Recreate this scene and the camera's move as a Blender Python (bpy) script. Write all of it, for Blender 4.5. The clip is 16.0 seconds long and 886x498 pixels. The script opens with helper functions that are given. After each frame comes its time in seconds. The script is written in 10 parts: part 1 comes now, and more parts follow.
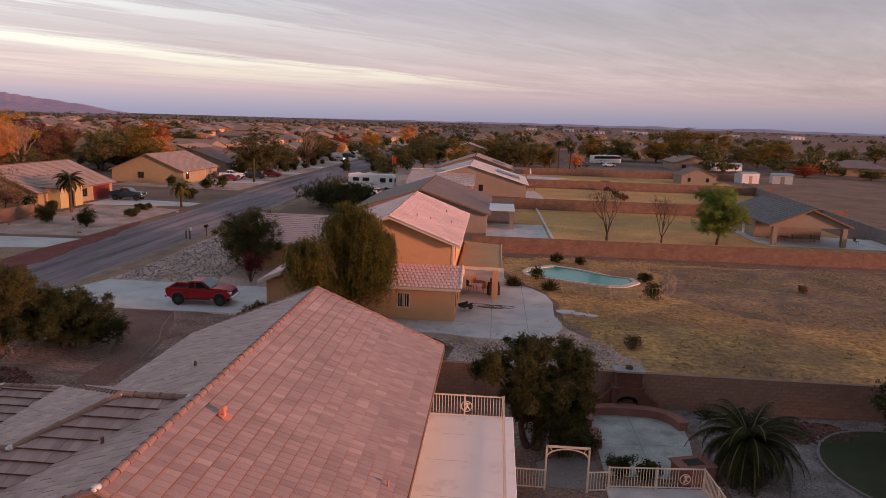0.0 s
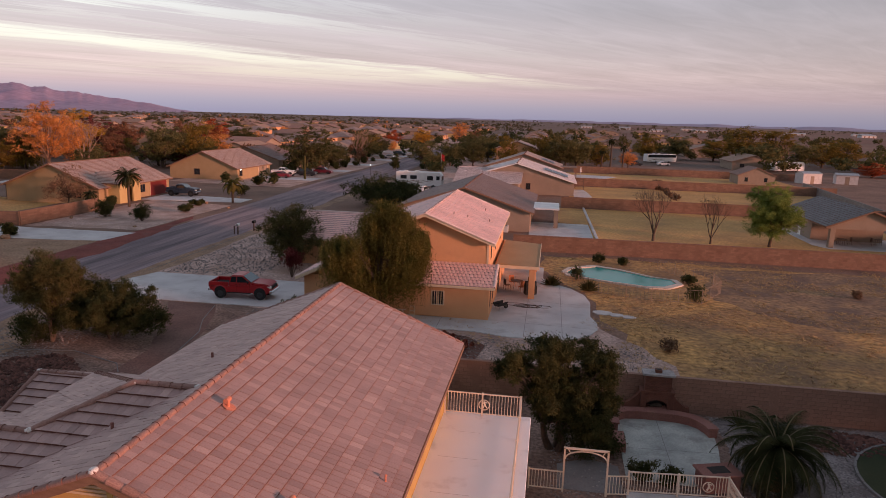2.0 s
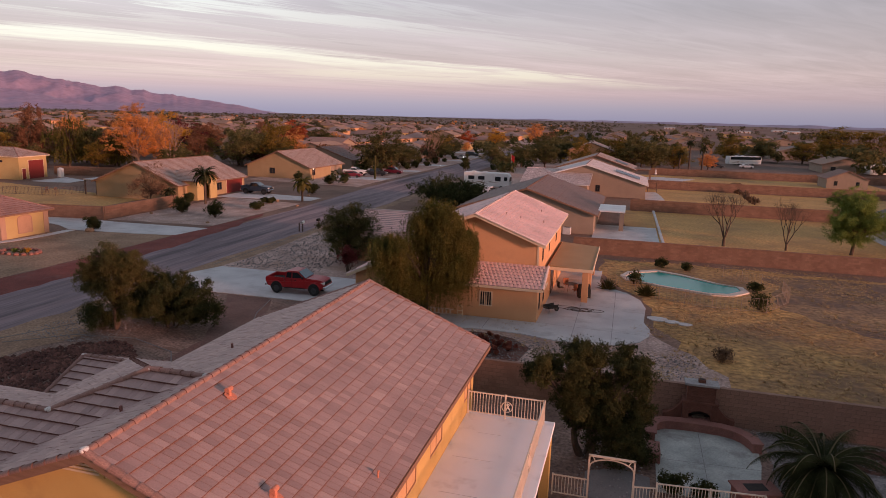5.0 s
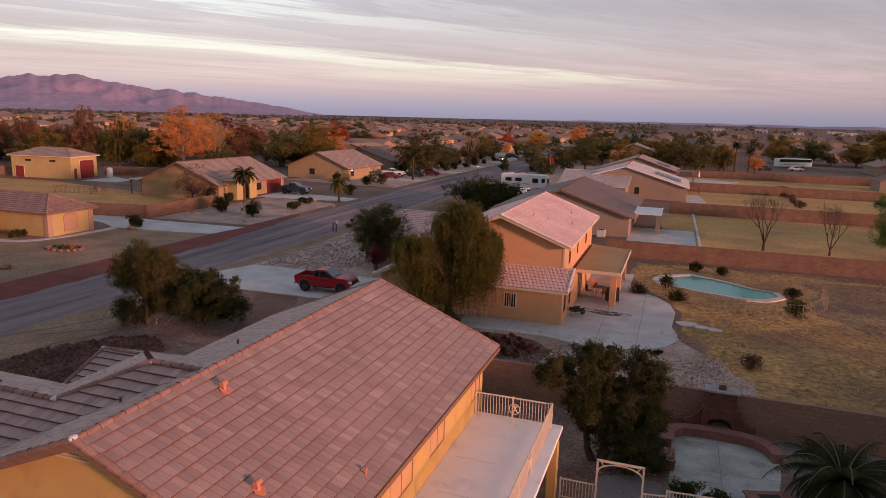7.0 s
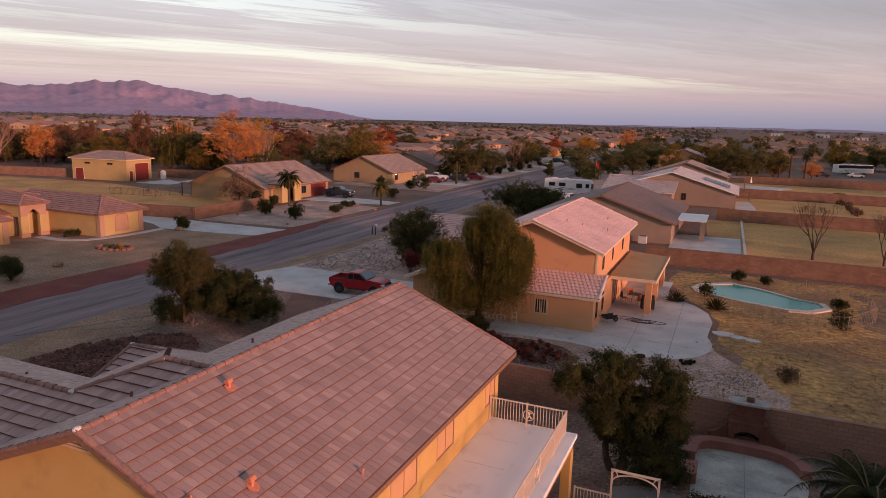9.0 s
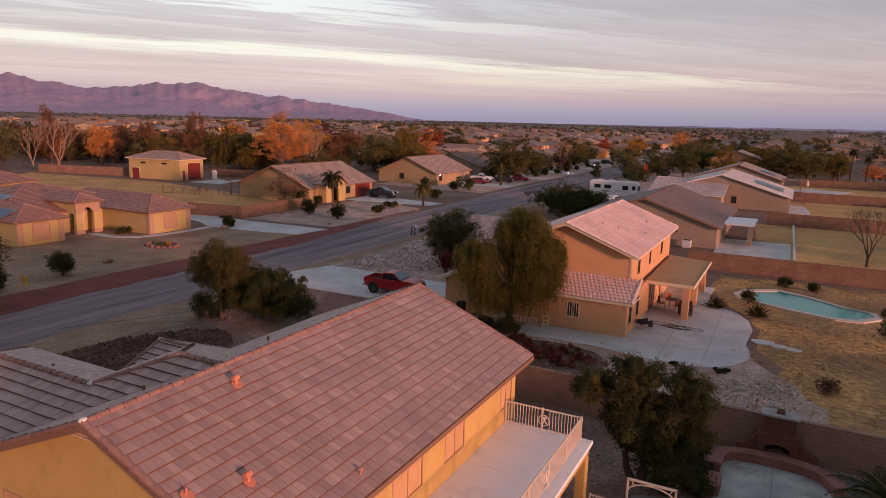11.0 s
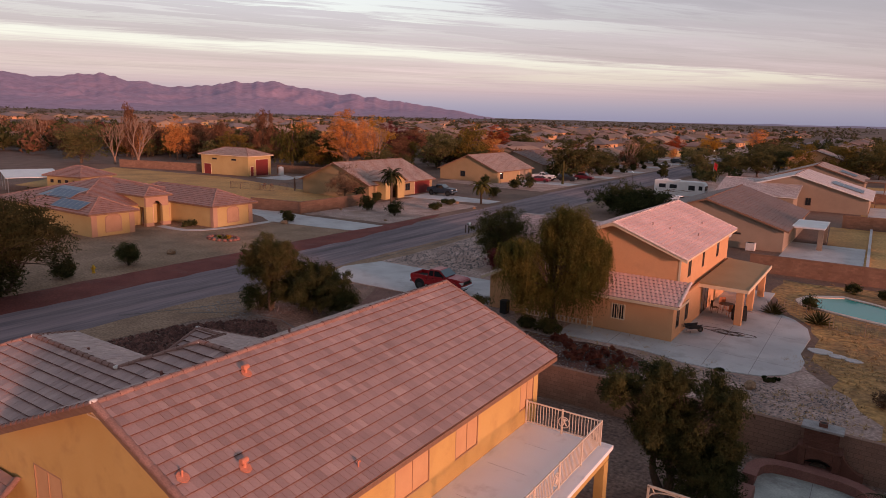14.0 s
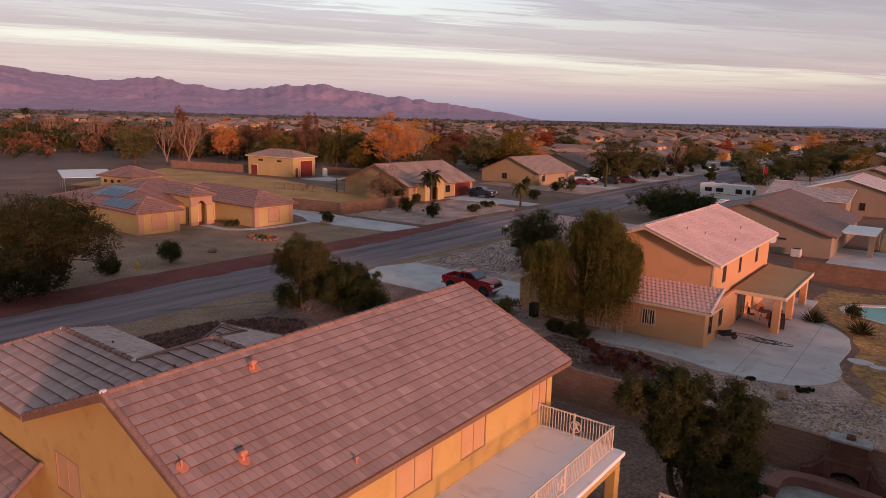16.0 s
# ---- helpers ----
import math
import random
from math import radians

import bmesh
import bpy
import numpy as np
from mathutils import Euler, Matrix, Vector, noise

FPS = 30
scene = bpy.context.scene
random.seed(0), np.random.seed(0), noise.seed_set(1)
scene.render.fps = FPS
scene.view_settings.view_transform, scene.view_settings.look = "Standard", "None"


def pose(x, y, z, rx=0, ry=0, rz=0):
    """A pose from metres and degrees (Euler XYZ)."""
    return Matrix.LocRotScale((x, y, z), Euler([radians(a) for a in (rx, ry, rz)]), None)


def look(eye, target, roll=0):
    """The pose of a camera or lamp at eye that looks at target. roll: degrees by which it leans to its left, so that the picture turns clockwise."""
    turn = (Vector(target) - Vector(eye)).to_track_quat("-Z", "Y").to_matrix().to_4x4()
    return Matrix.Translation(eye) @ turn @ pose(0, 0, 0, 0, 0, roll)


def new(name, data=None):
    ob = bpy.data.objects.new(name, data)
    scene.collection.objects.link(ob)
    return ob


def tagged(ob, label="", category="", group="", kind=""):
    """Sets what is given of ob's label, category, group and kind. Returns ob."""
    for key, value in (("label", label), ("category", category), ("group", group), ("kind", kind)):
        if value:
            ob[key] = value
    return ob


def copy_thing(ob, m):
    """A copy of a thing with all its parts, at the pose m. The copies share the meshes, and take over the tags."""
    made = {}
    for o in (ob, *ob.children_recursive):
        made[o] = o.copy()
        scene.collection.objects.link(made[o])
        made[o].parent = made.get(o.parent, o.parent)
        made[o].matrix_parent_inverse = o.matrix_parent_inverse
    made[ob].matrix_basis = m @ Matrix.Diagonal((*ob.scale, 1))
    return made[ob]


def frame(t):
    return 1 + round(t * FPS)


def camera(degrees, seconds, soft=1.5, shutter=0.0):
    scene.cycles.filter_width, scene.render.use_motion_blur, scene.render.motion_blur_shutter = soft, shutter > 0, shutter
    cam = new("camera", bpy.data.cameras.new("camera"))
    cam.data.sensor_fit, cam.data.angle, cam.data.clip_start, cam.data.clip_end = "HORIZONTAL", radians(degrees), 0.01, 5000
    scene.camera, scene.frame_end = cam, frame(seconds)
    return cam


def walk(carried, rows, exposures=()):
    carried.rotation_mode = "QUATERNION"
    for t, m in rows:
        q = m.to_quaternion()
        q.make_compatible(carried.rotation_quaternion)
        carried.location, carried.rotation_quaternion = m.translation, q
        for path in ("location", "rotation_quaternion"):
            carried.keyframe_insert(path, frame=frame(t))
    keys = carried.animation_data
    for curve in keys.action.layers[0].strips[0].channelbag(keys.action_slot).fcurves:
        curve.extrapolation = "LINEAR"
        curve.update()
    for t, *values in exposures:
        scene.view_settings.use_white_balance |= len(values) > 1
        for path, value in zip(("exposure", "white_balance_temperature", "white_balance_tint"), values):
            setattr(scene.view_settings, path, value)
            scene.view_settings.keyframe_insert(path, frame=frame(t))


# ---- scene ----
cam = camera(66.69, 16.0, soft=0.6)
# seconds, place, heading to the left, look up, lean to the left
ROWS = [
    (0.0, 0.000, 0.000, 14.500, 4.30, -10.81, 1.76),
    (0.5, 0.332, -0.006, 14.532, 5.71, -10.95, 1.72),
    (1.0, 0.642, 0.029, 14.540, 6.90, -11.12, 1.71),
    (1.5, 0.967, 0.050, 14.554, 8.07, -11.02, 1.68),
    (2.0, 1.291, 0.088, 14.557, 8.84, -11.11, 1.69),
    (2.5, 1.611, 0.181, 14.543, 9.61, -11.14, 1.68),
    (3.0, 1.942, 0.260, 14.536, 11.02, -11.23, 1.63),
    (3.5, 2.261, 0.350, 14.532, 12.26, -11.25, 1.62),
    (4.0, 2.574, 0.419, 14.525, 13.39, -11.25, 1.62),
    (6.5, 4.113, 0.897, 14.504, 18.15, -11.18, 1.57),
    (7.0, 4.432, 0.986, 14.492, 19.09, -11.17, 1.55),
    (7.5, 4.733, 1.077, 14.516, 20.05, -11.02, 1.55),
    (8.0, 5.029, 1.175, 14.515, 21.31, -10.95, 1.53),
    (8.5, 5.330, 1.264, 14.525, 22.44, -10.90, 1.51),
    (9.0, 5.610, 1.364, 14.532, 23.25, -10.91, 1.53),
    (11.5, 6.972, 2.028, 14.617, 28.55, -11.05, 1.49),
    (12.0, 7.226, 2.155, 14.608, 29.55, -11.17, 1.48),
    (12.5, 7.481, 2.286, 14.613, 30.50, -11.13, 1.48),
    (13.0, 7.723, 2.429, 14.616, 31.30, -11.20, 1.51),
    (13.5, 7.930, 2.598, 14.601, 32.47, -11.26, 1.51),
    (14.0, 8.185, 2.746, 14.628, 33.27, -11.27, 1.50),
    (14.5, 8.457, 2.879, 14.626, 34.42, -11.28, 1.46),
    (15.0, 8.727, 3.012, 14.644, 35.21, -11.15, 1.47),
    (15.5, 8.994, 3.169, 14.665, 36.10, -11.07, 1.47),
    (16.0, 9.266, 3.322, 14.671, 37.25, -11.20, 1.45),
]


def aim(x, y, z, yaw, pitch, roll):
    a, b = radians(yaw), radians(pitch)
    return look((x, y, z), (x - math.sin(a) * math.cos(b), y + math.cos(a) * math.cos(b), z + math.sin(b)), roll)


walk(cam, [(row[0], aim(*row[1:])) for row in ROWS], exposures=[(0.0, 0.10), (4.0, 0.08), (8.0, 0.03), (12.0, -0.01), (16.0, -0.05)])

# ---- world and light ----
SUN_FROM = Vector((0.935, -0.33, 0.105)).normalized()   # towards the low sun
world = bpy.data.worlds.new("sky")
scene.world = world
world.use_nodes = True
wn, wl = world.node_tree.nodes, world.node_tree.links
wn.clear()


def wnode(kind, **props):
    n = wn.new(kind)
    for k, v in props.items():
        if k == "op":
            n.operation = v
        elif k == "blend":
            n.data_type, n.blend_type = "RGBA", v
    return n


w_out = wn.new("ShaderNodeOutputWorld")
w_bg = wn.new("ShaderNodeBackground")
w_tc = wn.new("ShaderNodeTexCoord")
w_sep = wn.new("ShaderNodeSeparateXYZ")
wl.new(w_tc.outputs["Generated"], w_sep.inputs[0])
nishita = wn.new("ShaderNodeTexSky")
nishita.sky_type = "NISHITA"
nishita.sun_disc = False
nishita.sun_elevation = math.asin(SUN_FROM.z)
nishita.sun_rotation = math.atan2(SUN_FROM.x, SUN_FROM.y)
nishita.dust_density = 3.0
# the high thin overcast: lavender at the horizon, rose above it, cool grey higher up
ramp = wn.new("ShaderNodeValToRGB")
wl.new(w_sep.outputs["Z"], ramp.inputs[0])
els = ramp.color_ramp.elements
els[0].position, els[0].color = 0.0, (0.34, 0.32, 0.45, 1)
els[1].position, els[1].color = 1.0, (0.31, 0.335, 0.425, 1)
for p, c in ((0.015, (0.42, 0.375, 0.48)), (0.035, (0.59, 0.445, 0.49)), (0.06, (0.63, 0.485, 0.505)), (0.09, (0.575, 0.47, 0.505)), (0.15, (0.505, 0.45, 0.505)), (0.30, (0.42, 0.425, 0.50)), (0.55, (0.335, 0.36, 0.445))):
    e = els.new(p)
    e.color = (*c, 1)
# cloud streaks: direction projected on a high flat layer
den = wn.new("ShaderNodeMath"); den.operation = "MAXIMUM"; den.inputs[1].default_value = 0.015
wl.new(w_sep.outputs["Z"], den.inputs[0])
dx = wn.new("ShaderNodeMath"); dx.operation = "DIVIDE"
dy = wn.new("ShaderNodeMath"); dy.operation = "DIVIDE"
wl.new(w_sep.outputs["X"], dx.inputs[0]); wl.new(den.outputs[0], dx.inputs[1])
wl.new(w_sep.outputs["Y"], dy.inputs[0]); wl.new(den.outputs[0], dy.inputs[1])
cmb = wn.new("ShaderNodeCombineXYZ")
wl.new(dx.outputs[0], cmb.inputs[0]); wl.new(dy.outputs[0], cmb.inputs[1])
def wmath(op, a, b=None, c=None):
    n = wn.new("ShaderNodeMath")
    n.operation = op
    for k, v in enumerate((a, b, c)):
        if v is None:
            continue
        if isinstance(v, (int, float)):
            n.inputs[k].default_value = v
        else:
            wl.new(v, n.inputs[k])
    return n.outputs[0]


def wdot(vec):
    n = wn.new("ShaderNodeVectorMath")
    n.operation = "DOT_PRODUCT"
    wl.new(cmb.outputs[0], n.inputs[0])
    n.inputs[1].default_value = vec
    return n.outputs["Value"]


def wnoise(su, sv, seed, detail=9, rough=0.55, distortion=0.0):
    c = wn.new("ShaderNodeCombineXYZ")
    wl.new(wmath("MULTIPLY", along, su), c.inputs[0])
    wl.new(wmath("MULTIPLY", across, sv), c.inputs[1])
    c.inputs[2].default_value = seed
    n = wn.new("ShaderNodeTexNoise")
    n.inputs["Scale"].default_value, n.inputs["Detail"].default_value, n.inputs["Roughness"].default_value = 1.0, detail, rough
    n.inputs["Distortion"].default_value = distortion
    wl.new(c.outputs[0], n.inputs["Vector"])
    return n.outputs["Fac"]


# the cloud sheet runs along one bearing; its gaps are even along it and thin across
along = wdot((0.545, 0.839, 0))
across = wdot((-0.839, 0.545, 0))


def wramp(value, low, stops):
    """A colour ramp in grey from a list of (position, value)."""
    r = wn.new("ShaderNodeValToRGB")
    wl.new(value, r.inputs[0])
    r.color_ramp.elements[0].position, r.color_ramp.elements[0].color = 0.0, (low, low, low, 1)
    r.color_ramp.elements.remove(r.color_ramp.elements[1])
    for p, c in stops:
        e = r.color_ramp.elements.new(p)
        e.color = (c, c, c, 1)
    return r.outputs[0]


fray = wmath("SUBTRACT", wnoise(0.22, 0.55, 1.3, 4, 0.5, 0.4), 0.5)
fibre = wmath("SUBTRACT", wnoise(0.55, 2.6, 7.7, 8, 0.62, 0.9), 0.5)
fine_fibre = wmath("SUBTRACT", wnoise(1.3, 7.0, 3.9, 6, 0.6, 0.6), 0.5)
edge_at = wmath("ADD", wmath("ADD", across, wmath("MULTIPLY", fray, 4.2)), wmath("ADD", wmath("MULTIPLY", fibre, 2.7), wmath("MULTIPLY", fine_fibre, 1.1)))
edge_pos = wmath("MULTIPLY", edge_at, 1 / 30)
along_pos = wmath("MULTIPLY", wmath("ADD", along, 10.0), 1 / 40)
# the long bright opening, and the narrow one above it
main_gap = wramp(edge_pos, 0.0, ((0.326, 0.0), (0.364, 0.9), (0.385, 1.0), (0.41, 0.7), (0.44, 0.12), (0.54, 0.0), (0.62, 0.22), (0.70, 0.36), (0.85, 0.25), (1.0, 0.0)))
wide_gap = wramp(edge_pos, 0.0, ((0.330, 0.0), (0.362, 0.9), (0.40, 0.95), (0.43, 0.55), (0.47, 0.75), (0.56, 0.60), (0.62, 0.35), (0.70, 0.42), (0.92, 0.0)))
high_gap = wramp(edge_pos, 0.0, ((0.15, 0.0), (0.165, 0.45), (0.18, 0.0), (0.20, 0.0), (0.215, 0.95), (0.235, 1.0), (0.25, 0.1), (0.27, 0.0), (0.28, 0.35), (0.295, 0.0)))
centre = wramp(along_pos, 0.0, ((0.40, 0.0), (0.50, 1.0), (0.64, 1.0), (0.78, 0.0)))
west = wramp(along_pos, 1.0, ((0.29, 1.0), (0.40, 0.15), (0.60, 0.0)))
stretch = wramp(along_pos, 1.0, ((0.58, 1.0), (0.80, 0.0)))
body = wmath("ADD", wmath("MULTIPLY", wide_gap, centre), wmath("MULTIPLY", main_gap, wmath("SUBTRACT", 1.0, centre)))
shreds = wramp(wnoise(0.34, 0.62, 12.4, 6, 0.55, 0.8), 0.35, ((0.36, 0.35), (0.52, 1.0)))
body = wmath("MULTIPLY", body, shreds)
opening = wmath("ADD", wmath("MULTIPLY", body, stretch), wmath("MULTIPLY", high_gap, west))
# streaks fade out in the haze near the horizon
fade = wn.new("ShaderNodeMapRange")
fade.inputs["From Min"].default_value, fade.inputs["From Max"].default_value = 0.022, 0.055
wl.new(w_sep.outputs["Z"], fade.inputs["Value"])
opening = wmath("MULTIPLY", opening, fade.outputs[0])
tone = wn.new("ShaderNodeVectorMath"); tone.operation = "SCALE"
wl.new(ramp.outputs[0], tone.inputs[0])
wl.new(wmath("ADD", 1.0, wmath("MULTIPLY", wmath("ADD", wmath("MULTIPLY", fray, 0.55), wmath("MULTIPLY", fibre, 0.35)), fade.outputs[0])), tone.inputs["Scale"])
lit_cloud = wn.new("ShaderNodeValToRGB")
wl.new(w_sep.outputs["Z"], lit_cloud.inputs[0])
lit_cloud.color_ramp.elements[0].position, lit_cloud.color_ramp.elements[0].color = 0.03, (0.78, 0.64, 0.60, 1)
lit_cloud.color_ramp.elements[1].position, lit_cloud.color_ramp.elements[1].color = 0.16, (0.80, 0.82, 0.83, 1)
for p, c in ((0.055, (0.86, 0.77, 0.66)), (0.085, (0.88, 0.85, 0.77))):
    e = lit_cloud.color_ramp.elements.new(p)
    e.color = (*c, 1)
mul = wnode("ShaderNodeMix", blend="MIX")
wl.new(wmath("MINIMUM", opening, 1.0), mul.inputs["Factor"])
wl.new(tone.outputs[0], mul.inputs["A"]); wl.new(lit_cloud.outputs[0], mul.inputs["B"])
# clear sky behind the thin cloud
nis = wnode("ShaderNodeMix", blend="MULTIPLY")
nis.inputs["Factor"].default_value = 1.0
wl.new(nishita.outputs[0], nis.inputs["A"])
nis.inputs["B"].default_value = (0.05, 0.05, 0.05, 1)
addn = wnode("ShaderNodeMix", blend="ADD")
addn.inputs["Factor"].default_value = 1.0
wl.new(mul.outputs["Result"], addn.inputs["A"]); wl.new(nis.outputs["Result"], addn.inputs["B"])
# the sky is brighter towards the street end of the view than over the fields
side = wn.new("ShaderNodeVectorMath"); side.operation = "DOT_PRODUCT"
wl.new(w_tc.outputs["Generated"], side.inputs[0])
side.inputs[1].default_value = (-0.85, 0.5, 0)
lr = wn.new("ShaderNodeMapRange")
lr.inputs["From Min"].default_value, lr.inputs["From Max"].default_value = -0.4, 0.9
lr.inputs["To Min"].default_value, lr.inputs["To Max"].default_value = 0.62, 1.0
wl.new(side.outputs["Value"], lr.inputs["Value"])
grad = wn.new("ShaderNodeVectorMath"); grad.operation = "SCALE"
wl.new(addn.outputs["Result"], grad.inputs[0]); wl.new(lr.outputs[0], grad.inputs["Scale"])
wl.new(grad.outputs[0], w_bg.inputs["Color"])
w_bg.inputs["Strength"].default_value = 1.0
wl.new(w_bg.outputs[0], w_out.inputs[0])

sun_data = bpy.data.lights.new("sun", "SUN")
sun_data.energy, sun_data.angle, sun_data.color = 4.0, radians(5), (1.0, 0.455, 0.345)
sun = new("sun", sun_data)
sun.matrix_world = look((0, 0, 60), Vector((0, 0, 60)) - SUN_FROM)

# ---- mesh tools ----
V3 = Vector


def thing(name, loc=(0, 0, 0), rz=0.0, label="", category="", group="", kind=""):
    ob = new(name)
    ob.empty_display_size = 0.2
    ob.matrix_basis = pose(*loc, 0, 0, rz)
    return tagged(ob, label, category, group, kind)


def mesh_ob(name, bm, material, smooth=False):
    me = bpy.data.meshes.new(name)
    bm.to_mesh(me)
    bm.free()
    for m in (material if isinstance(material, (list, tuple)) else [material]):
        me.materials.append(m)
    if smooth:
        me.polygons.foreach_set("use_smooth", [True] * len(me.polygons))
    return new(name, me)


def part(name, bm, material, parent, label="", smooth=False, kind=""):
    ob = mesh_ob(name, bm, material, smooth)
    ob.parent = parent
    return tagged(ob, label, kind=kind)


def solo(name, bm, material, loc=(0, 0, 0), rz=0.0, label="", category="", group="", kind="", smooth=False):
    ob = mesh_ob(name, bm, material, smooth)
    ob.matrix_basis = pose(*loc, 0, 0, rz)
    return tagged(ob, label, category, group, kind)


def shared(name, me, parent, m):
    ob = new(name, me)
    ob.parent = parent
    ob.matrix_basis = m
    return ob


def pydata(name, verts, faces, material, smooth=False):
    me = bpy.data.meshes.new(name)
    me.from_pydata(verts, [], faces)
    for m in (material if isinstance(material, (list, tuple)) else [material]):
        me.materials.append(m)
    if smooth:
        me.polygons.foreach_set("use_smooth", [True] * len(me.polygons))
    return new(name, me)


def box(bm, x0, y0, z0, x1, y1, z1, m=None):
    vs = [bm.verts.new((x, y, z)) for z in (z0, z1) for x, y in ((x0, y0), (x1, y0), (x1, y1), (x0, y1))]
    if m is not None:
        for v in vs:
            v.co = m @ v.co
    fs = [bm.faces.new([vs[i] for i in f]) for f in ((3, 2, 1, 0), (4, 5, 6, 7), (0, 1, 5, 4), (1, 2, 6, 5), (2, 3, 7, 6), (3, 0, 4, 7))]
    return fs


def bbox(x0, y0, z0, x1, y1, z1, bevel=0.0, seg=1):
    bm = bmesh.new()
    box(bm, x0, y0, z0, x1, y1, z1)
    if bevel:
        bmesh.ops.bevel(bm, geom=bm.edges[:], offset=bevel, segments=seg, affect="EDGES", profile=0.6)
    return bm


def prism(bm, poly, z0, z1):
    """A plan polygon (counter-clockwise) raised from z0 to z1."""
    lo = [bm.verts.new((x, y, z0)) for x, y in poly]
    hi = [bm.verts.new((x, y, z1)) for x, y in poly]
    n = len(poly)
    bm.faces.new(lo[::-1])
    bm.faces.new(hi)
    for i in range(n):
        bm.faces.new((lo[i], lo[(i + 1) % n], hi[(i + 1) % n], hi[i]))


def extrude_poly(bm, pts, d):
    """A 3D polygon and its copy shifted by d, closed round."""
    a = [bm.verts.new(p) for p in pts]
    b = [bm.verts.new(V3(p) + V3(d)) for p in pts]
    n = len(pts)
    bm.faces.new(a)
    bm.faces.new(b[::-1])
    for i in range(n):
        bm.faces.new((a[(i + 1) % n], a[i], b[i], b[(i + 1) % n]))


def tube(bm, p0, p1, r0, r1=None, n=8, cap=True):
    r1 = r0 if r1 is None else r1
    p0, p1 = V3(p0), V3(p1)
    d = (p1 - p0)
    if d.length < 1e-6:
        return
    q = d.to_track_quat("Z", "Y")
    a, b = [], []
    for i in range(n):
        c = V3((math.cos(2 * math.pi * i / n), math.sin(2 * math.pi * i / n), 0))
        a.append(bm.verts.new(p0 + q @ (c * r0)))
        b.append(bm.verts.new(p1 + q @ (c * r1)))
    for i in range(n):
        bm.faces.new((a[i], a[(i + 1) % n], b[(i + 1) % n], b[i]))
    if cap:
        bm.faces.new(a[::-1])
        bm.faces.new(b)


def sweep(bm, pts, r, n=6):
    """One closed bar of even thickness along a bent line."""
    pts = [V3(p) for p in pts]
    rings = []
    for i, p in enumerate(pts):
        d = (pts[min(i + 1, len(pts) - 1)] - pts[max(i - 1, 0)]).normalized()
        q = d.to_track_quat("Z", "Y")
        rings.append([bm.verts.new(p + q @ V3((math.cos(2 * math.pi * k / n) * r, math.sin(2 * math.pi * k / n) * r, 0))) for k in range(n)])
    for a, b in zip(rings, rings[1:]):
        for k in range(n):
            bm.faces.new((a[k], a[(k + 1) % n], b[(k + 1) % n], b[k]))
    bm.faces.new(rings[0][::-1])
    bm.faces.new(rings[-1])


def path_tube(bm, pts, r, n=6):
    for i in range(len(pts) - 1):
        tube(bm, pts[i], pts[i + 1], r, r, n)


def blob(bm, c, rx, ry, rz, sub=2, rough=0.15, seed=0.0, freq=1.5):
    r = bmesh.ops.create_icosphere(bm, subdivisions=sub, radius=1.0)
    for v in r["verts"]:
        k = 1 + rough * noise.noise(v.co * freq + V3((seed, seed * 1.7, 3.1)))
        v.co = V3(c) + V3((v.co.x * rx * k, v.co.y * ry * k, v.co.z * rz * k))


def wall_run(bm, p, q, z0, z1, th, holes=()):
    """A straight wall from p to q (plan), th thick to its left, with openings (u0, u1, h0, h1)."""
    p, q = V3((p[0], p[1], 0)), V3((q[0], q[1], 0))
    L = (q - p).length
    u = (q - p).normalized()
    m = Matrix.Translation(p) @ Matrix(((u.x, -u.y, 0, 0), (u.y, u.x, 0, 0), (0, 0, 1, 0), (0, 0, 0, 1)))
    us = sorted({0.0, L, *[h[0] for h in holes], *[h[1] for h in holes]})
    zs = sorted({z0, z1, *[max(z0, h[2]) for h in holes], *[min(z1, h[3]) for h in holes]})

    def solid(i, k):
        if not (0 <= i < len(us) - 1 and 0 <= k < len(zs) - 1):
            return False
        a, b = (us[i] + us[i + 1]) / 2, (zs[k] + zs[k + 1]) / 2
        return not any(h[0] < a < h[1] and h[2] < b < h[3] for h in holes)

    vs = {}

    def at(i, k, s):
        if (i, k, s) not in vs:
            vs[i, k, s] = bm.verts.new(m @ V3((us[i], th * s, zs[k])))
        return vs[i, k, s]

    for i in range(len(us) - 1):
        for k in range(len(zs) - 1):
            if not solid(i, k):
                continue
            bm.faces.new((at(i, k, 0), at(i + 1, k, 0), at(i + 1, k + 1, 0), at(i, k + 1, 0)))
            bm.faces.new((at(i, k + 1, 1), at(i + 1, k + 1, 1), at(i + 1, k, 1), at(i, k, 1)))
            for di, dk, (p0, p1) in ((-1, 0, ((0, 1), (0, 0))), (1, 0, ((1, 0), (1, 1))), (0, -1, ((0, 0), (1, 0))), (0, 1, ((1, 1), (0, 1)))):
                if not solid(i + di, k + dk):
                    bm.faces.new((at(i + p1[0], k + p1[1], 0), at(i + p0[0], k + p0[1], 0), at(i + p0[0], k + p0[1], 1), at(i + p1[0], k + p1[1], 1)))
    return m


